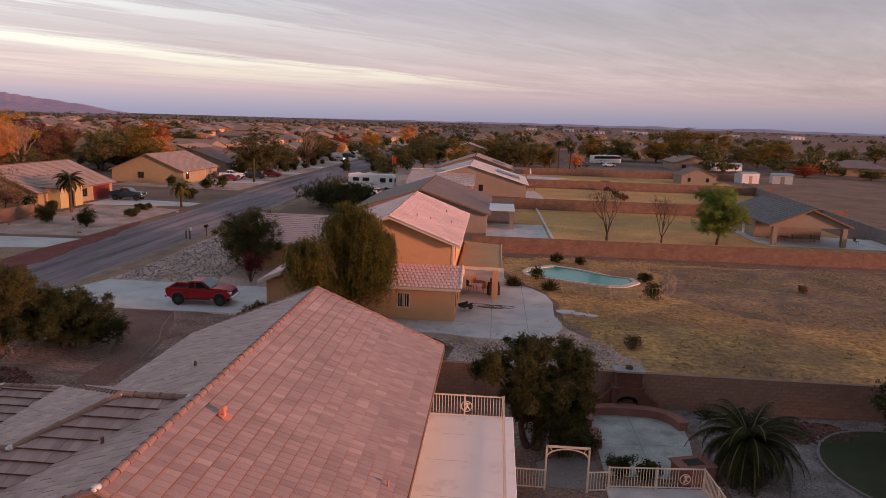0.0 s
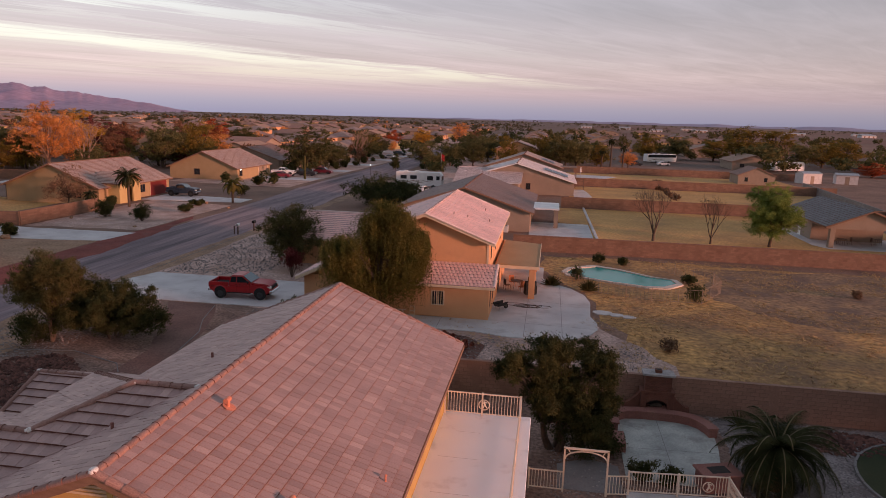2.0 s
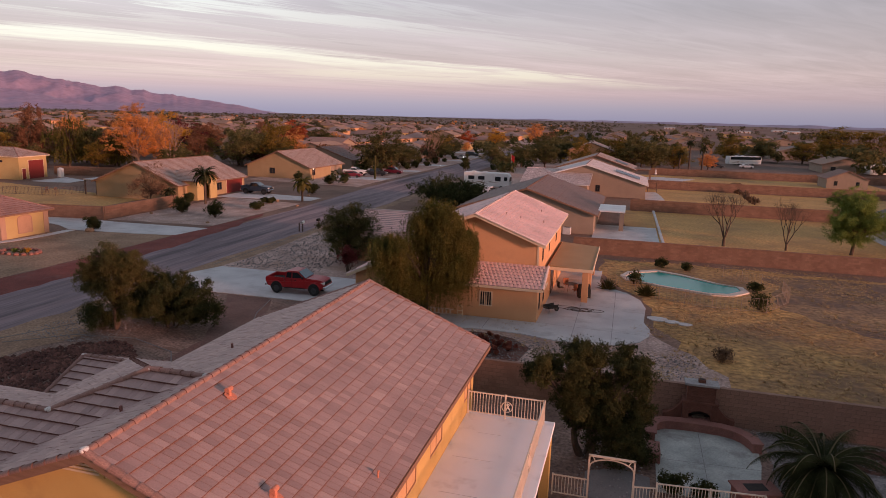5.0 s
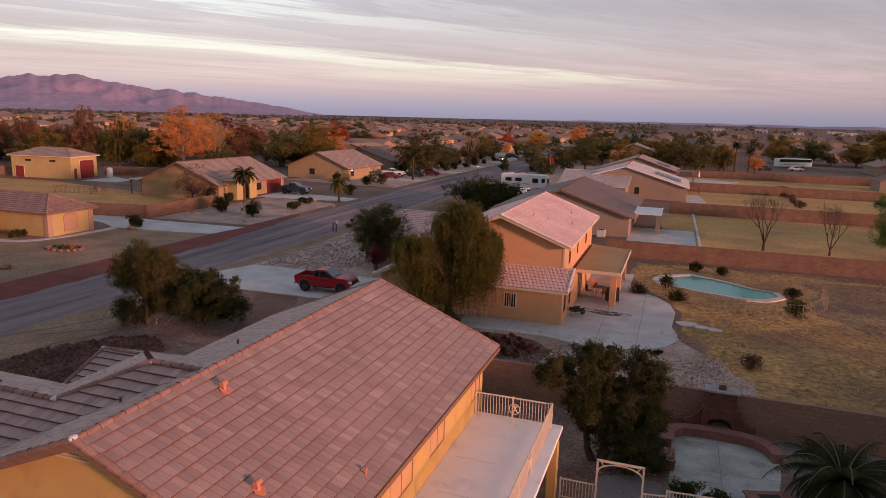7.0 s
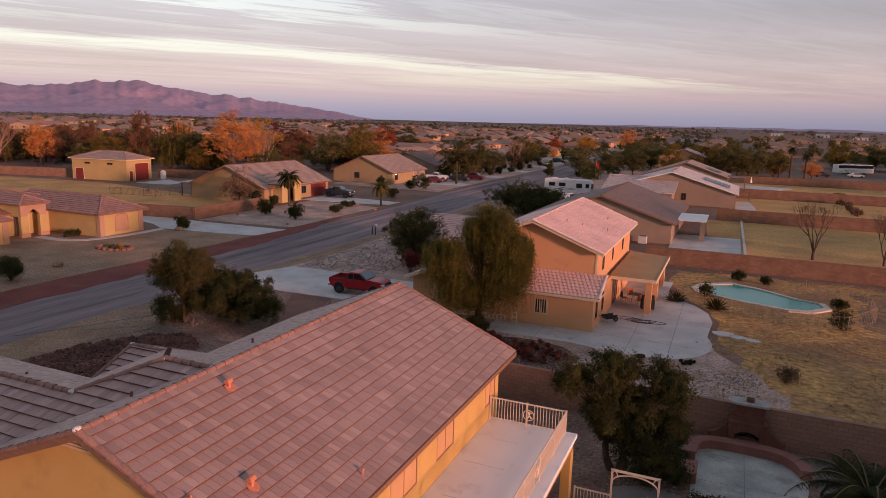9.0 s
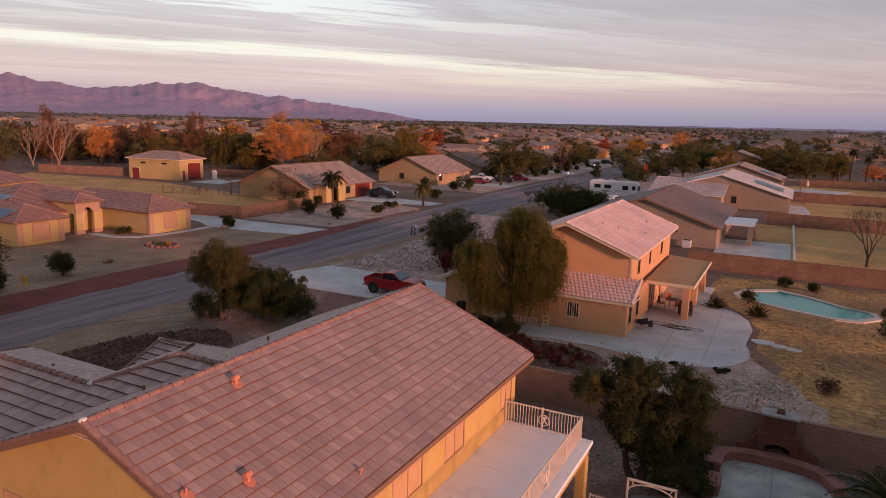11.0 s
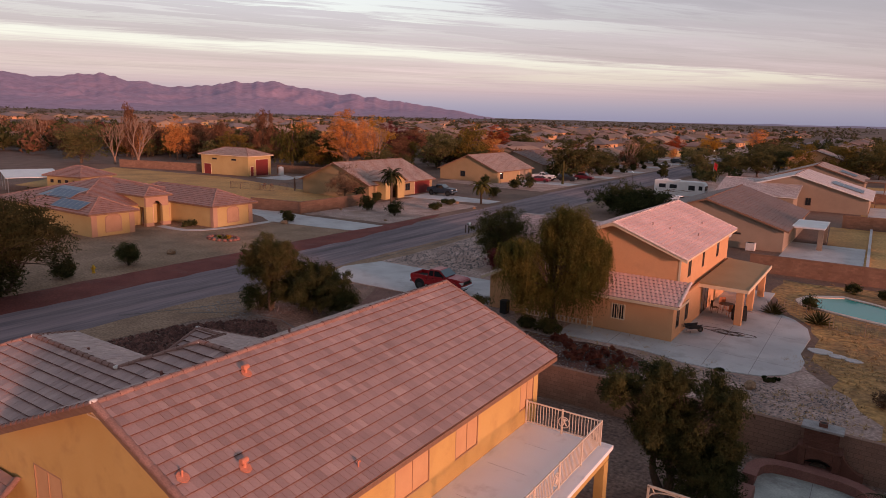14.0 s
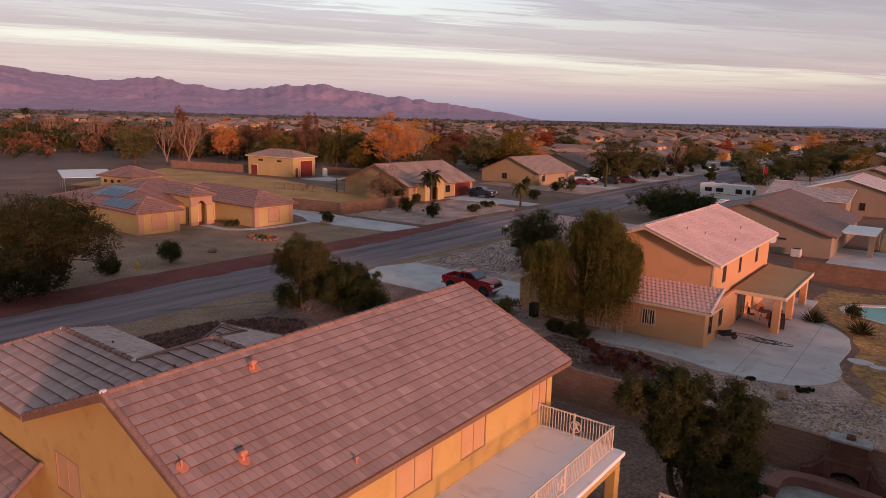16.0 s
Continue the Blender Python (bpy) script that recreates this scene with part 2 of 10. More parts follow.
# ---- roofs ----
def clip_poly(cell, poly):
    """A convex cell cut by a convex counter-clockwise polygon (2D)."""
    out = cell
    n = len(poly)
    for i in range(n):
        ax, ay = poly[i]
        bx, by = poly[(i + 1) % n]
        ex, ey = bx - ax, by - ay
        src, out = out, []
        for j in range(len(src)):
            px_, py_ = src[j]
            qx, qy = src[(j + 1) % len(src)]
            dp = ex * (py_ - ay) - ey * (px_ - ax)
            dq = ex * (qy - ay) - ey * (qx - ax)
            if dp >= 0:
                out.append((px_, py_))
            if (dp > 0 > dq) or (dp < 0 < dq):
                t = dp / (dp - dq)
                out.append((px_ + t * (qx - px_), py_ + t * (qy - py_)))
        if len(out) < 3:
            return []
    return out


def roof_slope(parent, pts, deck_mat, tile_mat, course=0.36, width=0.335, lift=0.042, deck=0.14, singles=None, name="roof_slope", label="", origin=(0, 0, 0), edge=None):
    """One plane of a tiled roof. pts: corners, counter-clockwise seen from above, the first two along the eave.
    singles: a test of (x, y) that picks the tiles made as pieces of their own."""
    pts = [V3(p) - V3(origin) for p in pts]
    nrm = (pts[1] - pts[0]).cross(pts[2] - pts[0]).normalized()
    if nrm.z < 0:
        pts = [pts[1], pts[0], *pts[:1:-1]]
        nrm = -nrm
    # courses run level along the eave
    u = V3((nrm.y, -nrm.x, 0)).normalized() * -1
    v = nrm.cross(u)
    bm = bmesh.new()
    extrude_poly(bm, [p - nrm * 0.005 for p in pts], V3((0, 0, -deck)))
    slope = part(name, bm, deck_mat, parent, label)
    flat = [((p - pts[0]).dot(u), (p - pts[0]).dot(v)) for p in pts]
    umin, umax = min(p[0] for p in flat), max(p[0] for p in flat)
    vmin, vmax = min(p[1] for p in flat), max(p[1] for p in flat)
    verts, faces, mats = [], [], []
    lone = []
    gap = 0.012 if tile_mat is M_TILE_B else 0.003
    edge = edge or (M_TILE_EDGE_B if tile_mat is M_TILE_B else M_TILE_EDGE)
    rows = int(math.ceil((vmax - vmin) / course - 0.02))
    rng = random.Random(len(pts) * 31 + rows)
    for i in range(rows):
        off = (0.5 if i % 2 else 0.0) * width + rng.uniform(-0.01, 0.01)
        cols = int((umax - umin) / width) + 3
        for j in range(-1, cols):
            a = umin + j * width - off
            b = a + width
            c0, c1 = vmin + i * course, vmin + (i + 1) * course + 0.02
            cell = [(a + gap, c0), (b - gap, c0), (b - gap, c1), (a + gap, c1)]
            cut = clip_poly(cell, flat)
            if not cut:
                continue
            if singles is not None and len(cut) == 4 and cut == cell:
                mid = pts[0] + u * ((a + b) / 2) + v * c0
                if singles(mid.x + origin[0], mid.y + origin[1]) and len(lone) < 300:
                    lone.append((mid, rng.uniform(-0.004, 0.004)))
                    continue
            jit = rng.uniform(-0.005, 0.005)
            k = len(verts)
            n = len(cut)
            for px_, py_ in cut:
                h = lift * (1 - (py_ - c0) / (c1 - c0)) + 0.004 + jit
                verts.append(tuple(pts[0] + u * px_ + v * py_ + nrm * h))
            for px_, py_ in cut:
                verts.append(tuple(pts[0] + u * px_ + v * py_ - nrm * 0.003))
            faces.append(tuple(range(k, k + n)))
            mats.append(0)
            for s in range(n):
                # the lower edge takes the dark colour that stands for lip shade
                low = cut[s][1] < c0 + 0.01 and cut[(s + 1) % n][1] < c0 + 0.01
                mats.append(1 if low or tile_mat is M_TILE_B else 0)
                faces.append((k + (s + 1) % n, k + s, k + n + s, k + n + (s + 1) % n))
    if verts:
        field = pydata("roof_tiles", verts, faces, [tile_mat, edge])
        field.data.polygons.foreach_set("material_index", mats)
        field.parent = slope
        tagged(field, kind="stuff")
    if lone:
        w, c = width - 2 * gap, course + 0.02
        me = bpy.data.meshes.new("tile")
        e = 0.006
        vs = [(-w / 2, 0, -0.003), (w / 2, 0, -0.003), (w / 2, c, -0.003), (-w / 2, c, -0.003),
              (-w / 2, 0, lift - e), (w / 2, 0, lift - e), (-w / 2 + e, e, lift + 0.004), (w / 2 - e, e, lift + 0.004), (w / 2 - e, c, 0.004), (-w / 2 + e, c, 0.004)]
        me.from_pydata(vs, [], [(3, 2, 1, 0), (0, 1, 5, 4), (4, 5, 7, 6), (6, 7, 8, 9), (1, 2, 8, 7, 5), (3, 0, 4, 6, 9), (2, 3, 9, 8)])
        me.materials.append(tile_mat)
        me.materials.append(edge)
        me.polygons.foreach_set("material_index", [0, 1, 1, 0, 0, 0, 0])
        basis = Matrix((u, v, nrm)).transposed().to_4x4()
        for mid, jit in lone:
            shared("tile", me, slope, Matrix.Translation(mid + nrm * jit) @ basis)
    return slope


def barrel_slope(parent, x0, x1, y0, y1, z0, z1, deck_mat, tile_mat, width=0.30, course=0.36):
    """A slope towards -y laid with rounded tiles in half bond, each a piece of its own."""
    bm = bmesh.new()
    extrude_poly(bm, [(x0, y0, z0), (x1, y0, z0), (x1, y1, z1), (x0, y1, z1)], (0, 0, -0.14))
    bmesh.ops.recalc_face_normals(bm, faces=bm.faces[:])
    slope = part("roof_slope", bm, deck_mat, parent, "pale rounded concrete tiles")
    run = math.hypot(y1 - y0, z1 - z0)
    rows, cols = int(run / course), int((x1 - x0) / width)
    w, c = (x1 - x0) / cols, run / rows
    me = bpy.data.meshes.new("tile")
    prof = [(0.04, 0.0), (0.10, 0.030), (0.30, 0.046), (0.50, 0.052), (0.70, 0.046), (0.90, 0.030), (0.96, 0.0)]
    vs = [(a * w, v, h + k) for v, k in ((-0.01, 0.028), (c, 0.0)) for a, h in prof] + [(a * w, -0.01, -0.004) for a, h in prof]
    n = len(prof)
    fs = [(i, i + 1, n + i + 1, n + i) for i in range(n - 1)] + [(2 * n + i, 2 * n + i + 1, i + 1, i) for i in range(n - 1)]
    me.from_pydata(vs, [], fs)
    me.materials.append(tile_mat)
    me.materials.append(M_TILE_EDGE_B)
    me.polygons.foreach_set("material_index", [0] * (n - 1) + [1] * (n - 1))
    tilt = math.atan2(z1 - z0, y1 - y0)
    rng = random.Random(3)
    for i in range(rows):
        for j in range(cols - i % 2):      # every second course is laid half a tile over
            m = Matrix.Translation((x0 + (j + 0.5 * (i % 2)) * w, y0, z0)) @ Matrix.Rotation(tilt, 4, "X") @ Matrix.Translation((0, i * c, 0.004 + rng.uniform(0, 0.006)))
            shared("tile", me, slope, m)


def cap_row(parent, p, q, material, step=0.36, r=0.11, name="ridge_cap", origin=(0, 0, 0), flip=False):
    """Overlapping half-round cap tiles along a ridge, hip or rake."""
    p, q = V3(p) - V3(origin), V3(q) - V3(origin)
    d = (q - p)
    n = max(1, round(d.length / step))
    L = d.length / n
    u = d.normalized()
    side = u.cross(V3((0, 0, 1))).normalized()
    up = side.cross(u)
    me = bpy.data.meshes.new("cap_tile")
    vs, fs = [], []
    seg = 6
    for k, (t, rr) in enumerate(((-0.03, r * 1.14), (L, r * 0.86))):
        for i in range(seg + 1):
            a = math.pi * i / seg
            vs.append((math.cos(a) * rr, t, math.sin(a) * rr * 0.75 - 0.02))
        vs.append((-rr, t, -0.05)); vs.append((rr, t, -0.05))
    m = seg + 3
    for i in range(seg):
        fs.append((i, i + 1, m + i + 1, m + i))
    fs.append((0, m, m + seg + 2, seg + 2))
    fs.append((seg, seg + 1, m + seg + 1, m + seg))
    fs.append(tuple(range(seg + 3))[::-1])
    fs.append(tuple(range(m, m + seg + 3)))
    me.from_pydata(vs, [], fs)
    me.materials.append(material)
    me.materials.append(M_TILE_EDGE)
    me.polygons.foreach_set("material_index", [1 if k_ >= len(fs) - 2 else 0 for k_ in range(len(fs))])
    basis = Matrix((side, u, up)).transposed().to_4x4()
    rng = random.Random(7)
    for i in range(n):
        shared(name, me, parent, Matrix.Translation(p + u * (L * i) + up * (0.03 + rng.uniform(-0.006, 0.006))) @ basis)

# ---- materials ----
def surface(name, c1, c2, scale=1.5, fine=30.0, rough=0.85, bump=0.25, island=0.0, objrand=0.0, metal=0.0, spec=0.3, detail=5, fineamt=0.25, dist=0.02, stain=None, stain_at=(0.52, 0.68), stain_scale=0.6, translucent=0.0, aniso=None):
    """Two colours mixed by a broad noise, a fine grain in brightness, relief, and wear in patches."""
    m = bpy.data.materials.new(name)
    m.use_nodes = True
    nt = m.node_tree
    n, l = nt.nodes, nt.links
    bsdf = n["Principled BSDF"]
    tc = n.new("ShaderNodeTexCoord")
    src = tc.outputs["Object"]
    if aniso:
        mp = n.new("ShaderNodeMapping")
        mp.inputs["Scale"].default_value = aniso
        l.new(src, mp.inputs[0])
        src = mp.outputs[0]
    a = n.new("ShaderNodeTexNoise")
    a.inputs["Scale"].default_value, a.inputs["Detail"].default_value = scale, detail
    l.new(src, a.inputs["Vector"])
    r = n.new("ShaderNodeMapRange")
    r.inputs["From Min"].default_value, r.inputs["From Max"].default_value = 0.32, 0.68
    l.new(a.outputs["Fac"], r.inputs["Value"])
    mix = n.new("ShaderNodeMix"); mix.data_type = "RGBA"
    mix.inputs["A"].default_value, mix.inputs["B"].default_value = (*c1, 1), (*c2, 1)
    l.new(r.outputs[0], mix.inputs["Factor"])
    col = mix.outputs["Result"]
    b = n.new("ShaderNodeTexNoise")
    b.inputs["Scale"].default_value, b.inputs["Detail"].default_value = fine, 4
    l.new(src, b.inputs["Vector"])
    val = n.new("ShaderNodeMapRange")
    val.inputs["From Min"].default_value, val.inputs["From Max"].default_value = 0.25, 0.75
    val.inputs["To Min"].default_value, val.inputs["To Max"].default_value = 1 - fineamt, 1 + fineamt
    l.new(b.outputs["Fac"], val.inputs["Value"])
    factor = val.outputs[0]
    for amount, sock in ((island, "island"), (objrand, "object")):
        if amount:
            if sock == "island":
                g = n.new("ShaderNodeNewGeometry"); rnd = g.outputs["Random Per Island"]
            else:
                g = n.new("ShaderNodeObjectInfo"); rnd = g.outputs["Random"]
            mr = n.new("ShaderNodeMapRange")
            mr.inputs["To Min"].default_value, mr.inputs["To Max"].default_value = 1 - amount, 1 + amount
            l.new(rnd, mr.inputs["Value"])
            mm = n.new("ShaderNodeMath"); mm.operation = "MULTIPLY"
            l.new(factor, mm.inputs[0]); l.new(mr.outputs[0], mm.inputs[1])
            factor = mm.outputs[0]
    hsv = n.new("ShaderNodeHueSaturation")
    l.new(col, hsv.inputs["Color"]); l.new(factor, hsv.inputs["Value"])
    col = hsv.outputs[0]
    if stain:
        s = n.new("ShaderNodeTexNoise")
        s.inputs["Scale"].default_value, s.inputs["Detail"].default_value, s.inputs["Roughness"].default_value = stain_scale, 8, 0.65
        l.new(src, s.inputs["Vector"])
        sr = n.new("ShaderNodeMapRange")
        sr.inputs["From Min"].default_value, sr.inputs["From Max"].default_value = stain_at
        sr.inputs["To Max"].default_value = 0.75
        l.new(s.outputs["Fac"], sr.inputs["Value"])
        sm = n.new("ShaderNodeMix"); sm.data_type = "RGBA"
        l.new(sr.outputs[0], sm.inputs["Factor"]); l.new(col, sm.inputs["A"])
        sm.inputs["B"].default_value = (*stain, 1)
        col = sm.outputs["Result"]
    l.new(col, bsdf.inputs["Base Color"])
    bsdf.inputs["Roughness"].default_value, bsdf.inputs["Metallic"].default_value = rough, metal
    bsdf.inputs["Specular IOR Level"].default_value = spec
    if translucent:
        tr = n.new("ShaderNodeBsdfTranslucent")
        ms = n.new("ShaderNodeMixShader")
        ms.inputs[0].default_value = translucent
        l.new(col, tr.inputs["Color"])
        l.new(bsdf.outputs[0], ms.inputs[1]); l.new(tr.outputs[0], ms.inputs[2])
        l.new(ms.outputs[0], n["Material Output"].inputs["Surface"])
    if bump:
        bp = n.new("ShaderNodeBump")
        bp.inputs["Strength"].default_value, bp.inputs["Distance"].default_value = bump, dist
        l.new(b.outputs["Fac"], bp.inputs["Height"])
        l.new(bp.outputs[0], bsdf.inputs["Normal"])
    return m


def tile_material(name, colours, island=True, rough=0.62):
    """Flat concrete tiles: each its own shade out of a few colours, with streaks down the slope."""
    m = bpy.data.materials.new(name)
    m.use_nodes = True
    n, l = m.node_tree.nodes, m.node_tree.links
    bsdf = n["Principled BSDF"]
    g = n.new("ShaderNodeNewGeometry")
    oi = n.new("ShaderNodeObjectInfo")
    add = n.new("ShaderNodeMath"); add.operation = "ADD"
    l.new(g.outputs["Random Per Island"], add.inputs[0]); l.new(oi.outputs["Random"], add.inputs[1])
    fr = n.new("ShaderNodeMath"); fr.operation = "FRACT"
    l.new(add.outputs[0], fr.inputs[0])
    ramp_ = n.new("ShaderNodeValToRGB")
    ramp_.color_ramp.interpolation = "LINEAR"
    es = ramp_.color_ramp.elements
    es[0].position, es[0].color = 0.0, (*colours[0], 1)
    es[1].position, es[1].color = 1.0, (*colours[-1], 1)
    for i, c in enumerate(colours[1:-1], 1):
        e_ = es.new(i / (len(colours) - 1))
        e_.color = (*c, 1)
    l.new(fr.outputs[0], ramp_.inputs[0])
    tc = n.new("ShaderNodeTexCoord")
    a = n.new("ShaderNodeTexNoise")
    a.inputs["Scale"].default_value, a.inputs["Detail"].default_value = 0.45, 7
    l.new(tc.outputs["Object"], a.inputs["Vector"])
    b = n.new("ShaderNodeTexNoise")
    b.inputs["Scale"].default_value, b.inputs["Detail"].default_value = 24, 5
    l.new(tc.outputs["Object"], b.inputs["Vector"])
    s = n.new("ShaderNodeMath"); s.operation = "MULTIPLY_ADD"
    l.new(a.outputs["Fac"], s.inputs[0]); s.inputs[1].default_value = 0.62; s.inputs[2].default_value = 0.49
    s2 = n.new("ShaderNodeMath"); s2.operation = "MULTIPLY_ADD"
    l.new(b.outputs["Fac"], s2.inputs[0]); s2.inputs[1].default_value = 0.45; s2.inputs[2].default_value = 0.0
    s3 = n.new("ShaderNodeMath"); s3.operation = "ADD"
    l.new(s.outputs[0], s3.inputs[0]); l.new(s2.outputs[0], s3.inputs[1])
    hsv = n.new("ShaderNodeHueSaturation")
    l.new(ramp_.outputs[0], hsv.inputs["Color"]); l.new(s3.outputs[0], hsv.inputs["Value"])
    l.new(hsv.outputs[0], bsdf.inputs["Base Color"])
    bsdf.inputs["Roughness"].default_value = rough
    bsdf.inputs["Specular IOR Level"].default_value = 0.5
    bp = n.new("ShaderNodeBump")
    bp.inputs["Strength"].default_value, bp.inputs["Distance"].default_value = 0.3, 0.01
    l.new(b.outputs["Fac"], bp.inputs["Height"]); l.new(bp.outputs[0], bsdf.inputs["Normal"])
    return m


def glass_material(name, tint=(0.02, 0.025, 0.03), rough=0.05):
    m = bpy.data.materials.new(name)
    m.use_nodes = True
    b = m.node_tree.nodes["Principled BSDF"]
    b.inputs["Base Color"].default_value = (*tint, 1)
    b.inputs["Roughness"].default_value = rough
    b.inputs["Specular IOR Level"].default_value = 0.8
    return m


def lamp_material(name, colour, strength):
    m = bpy.data.materials.new(name)
    m.use_nodes = True
    b = m.node_tree.nodes["Principled BSDF"]
    b.inputs["Emission Color"].default_value = (*colour, 1)
    b.inputs["Emission Strength"].default_value = strength
    return m


# dark tile edges: the shade under each lip, put into the colour
M_TILE_EDGE = surface("shaded_tile_edge", (0.135, 0.062, 0.047), (0.19, 0.09, 0.068), 3, 30)
M_TILE_EDGE_B = surface("rose_tile_edge", (0.46, 0.315, 0.31), (0.54, 0.38, 0.37), 3, 30)
M_TILE_A = tile_material("tile_rose_brown", [(0.349, 0.216, 0.190), (0.412, 0.256, 0.225), (0.367, 0.229, 0.202), (0.449, 0.285, 0.249), (0.383, 0.238, 0.209), (0.321, 0.198, 0.175), (0.498, 0.323, 0.282)], rough=0.5)
M_TILE_B = tile_material("tile_pale_pink", [(0.822, 0.488, 0.432), (0.851, 0.516, 0.460), (0.802, 0.479, 0.432), (0.861, 0.543, 0.487), (0.782, 0.470, 0.424), (0.871, 0.571, 0.515)], rough=0.6)
M_TILE_PALE = tile_material("tile_pale_grey_rose", [(0.66, 0.54, 0.51), (0.70, 0.58, 0.55), (0.62, 0.51, 0.485), (0.73, 0.61, 0.58)])
M_TILE_BROWN = tile_material("tile_brown", [(0.170, 0.104, 0.088), (0.193, 0.118, 0.098), (0.208, 0.131, 0.108), (0.177, 0.110, 0.095)])
M_TILE_TAN = tile_material("tile_tan", [(0.36, 0.25, 0.205), (0.40, 0.28, 0.23), (0.43, 0.31, 0.255), (0.38, 0.265, 0.22)])
M_TILE_RUST = tile_material("tile_rust", [(0.25, 0.135, 0.112), (0.29, 0.158, 0.13), (0.315, 0.178, 0.148), (0.27, 0.147, 0.12)])
M_TILE_GREY = tile_material("tile_grey", [(0.105, 0.098, 0.098), (0.133, 0.122, 0.119), (0.154, 0.140, 0.140), (0.119, 0.112, 0.112)])
M_CAP_A = surface("cap_rose_brown", (0.273, 0.156, 0.129), (0.328, 0.195, 0.164), 3, 30, objrand=0.15)
M_CAP_B = surface("cap_pink", (0.72, 0.54, 0.50), (0.78, 0.61, 0.57), 3, 30, objrand=0.12)
M_MORTAR = surface("mortar_white", (0.62, 0.58, 0.55), (0.74, 0.70, 0.66), 4, 40)
M_STUCCO_A = surface("stucco_yellow", (0.57, 0.365, 0.125), (0.615, 0.41, 0.15), 0.7, 60, 0.9, 0.5, fineamt=0.14, stain=(0.48, 0.30, 0.11), stain_scale=0.9)
M_STUCCO_B = surface("stucco_tan", (0.616, 0.334, 0.174), (0.672, 0.375, 0.202), 0.6, 60, 0.9, 0.5, fineamt=0.12, stain=(0.549, 0.302, 0.162))
M_STUCCO_C = surface("stucco_taupe", (0.289, 0.221, 0.170), (0.332, 0.255, 0.196), 0.6, 60, 0.9, 0.5, fineamt=0.12)
M_STUCCO_E = surface("stucco_cream", (0.447, 0.323, 0.143), (0.489, 0.366, 0.170), 0.6, 60, 0.9, 0.5, fineamt=0.10)
M_STUCCO_TAN = surface("stucco_dull_tan", (0.335, 0.235, 0.128), (0.375, 0.265, 0.15), 0.6, 60, 0.9, 0.5, fineamt=0.10)
M_STUCCO_ROSE = surface("stucco_rose", (0.390, 0.242, 0.172), (0.429, 0.273, 0.195), 0.6, 60, 0.9, 0.4, fineamt=0.10)
M_TRIM = surface("trim_cream", (0.66, 0.52, 0.36), (0.72, 0.58, 0.42), 2, 40, 0.7, 0.15, fineamt=0.08)
M_FASCIA = surface("fascia_brown", (0.20, 0.11, 0.07), (0.26, 0.15, 0.10), 2, 40, 0.7, 0.2, aniso=(1, 8, 8))
M_SCREEN = surface("sun_screen", (0.54, 0.31, 0.155), (0.59, 0.35, 0.18), 1.5, 150, 0.8, 0.2, fineamt=0.10)
M_SCREEN_FRAME = surface("screen_frame", (0.36, 0.20, 0.11), (0.40, 0.235, 0.13), 2, 40, 0.7, 0.1)
M_FRAME = surface("dark_frame", (0.10, 0.065, 0.05), (0.14, 0.09, 0.07), 5, 40, 0.5, 0.05)
M_GLASS = glass_material("window_glass")
M_DECK = surface("deck_coating", (0.88, 0.86, 0.87), (0.93, 0.91, 0.92), 0.5, 25, 0.6, 0.15, fineamt=0.05, stain=(0.66, 0.62, 0.62), stain_at=(0.58, 0.76), stain_scale=1.1)
M_RAIL = surface("rail_cream_paint", (0.66, 0.54, 0.43), (0.74, 0.62, 0.50), 3, 40, 0.5, 0.05, fineamt=0.08)
M_CONCRETE = surface("concrete", (0.502, 0.478, 0.478), (0.621, 0.598, 0.586), 0.35, 25, 0.85, 0.2, fineamt=0.10, stain=(0.407, 0.370, 0.359), stain_scale=0.5)
M_TERRACE = surface("stamped_concrete", (0.310, 0.316, 0.293), (0.529, 0.535, 0.483), 0.75, 14, 0.7, 0.3, fineamt=0.2, stain=(0.196, 0.172, 0.161), stain_scale=0.7)
M_ASPHALT = surface("dusty_asphalt", (0.118, 0.092, 0.102), (0.282, 0.212, 0.224), 0.55, 5, 0.9, 0.25, fineamt=0.3, stain=(0.337, 0.239, 0.238), stain_scale=0.30, stain_at=(0.50, 0.64), aniso=(1.3, 0.07, 1))
M_REDSTRIP = surface("red_gravel", (0.163, 0.040, 0.033), (0.232, 0.065, 0.049), 0.4, 9, 0.95, 0.6, fineamt=0.4, dist=0.05, stain=(0.197, 0.100, 0.081), stain_scale=0.35, stain_at=(0.54, 0.7))
M_DIRT = surface("bare_dirt", (0.172, 0.102, 0.076), (0.259, 0.157, 0.114), 0.12, 4, 0.95, 0.5, fineamt=0.35, dist=0.06, stain=(0.118, 0.073, 0.060), stain_scale=0.22)
M_FIELD = surface("far_plain", (0.119, 0.080, 0.065), (0.194, 0.128, 0.100), 0.006, 0.35, 0.95, 0.0, fineamt=0.25, stain=(0.088, 0.069, 0.053), stain_scale=0.011)
M_GRAVEL = surface("brown_gravel", (0.148, 0.094, 0.074), (0.304, 0.202, 0.160), 0.45, 6, 0.95, 0.9, fineamt=0.6, dist=0.08, stain=(0.200, 0.120, 0.090), stain_scale=0.3)
M_GRAVEL_TAN = surface("tan_gravel", (0.252, 0.158, 0.098), (0.378, 0.240, 0.156), 0.3, 5, 0.95, 0.7, fineamt=0.45, dist=0.05, stain=(0.208, 0.129, 0.089), stain_scale=0.2)
M_SHOULDER = surface("shoulder_gravel", (0.25, 0.155, 0.10), (0.36, 0.235, 0.155), 0.4, 7, 0.95, 0.7, fineamt=0.4, dist=0.04, stain=(0.19, 0.125, 0.095), stain_scale=0.3)
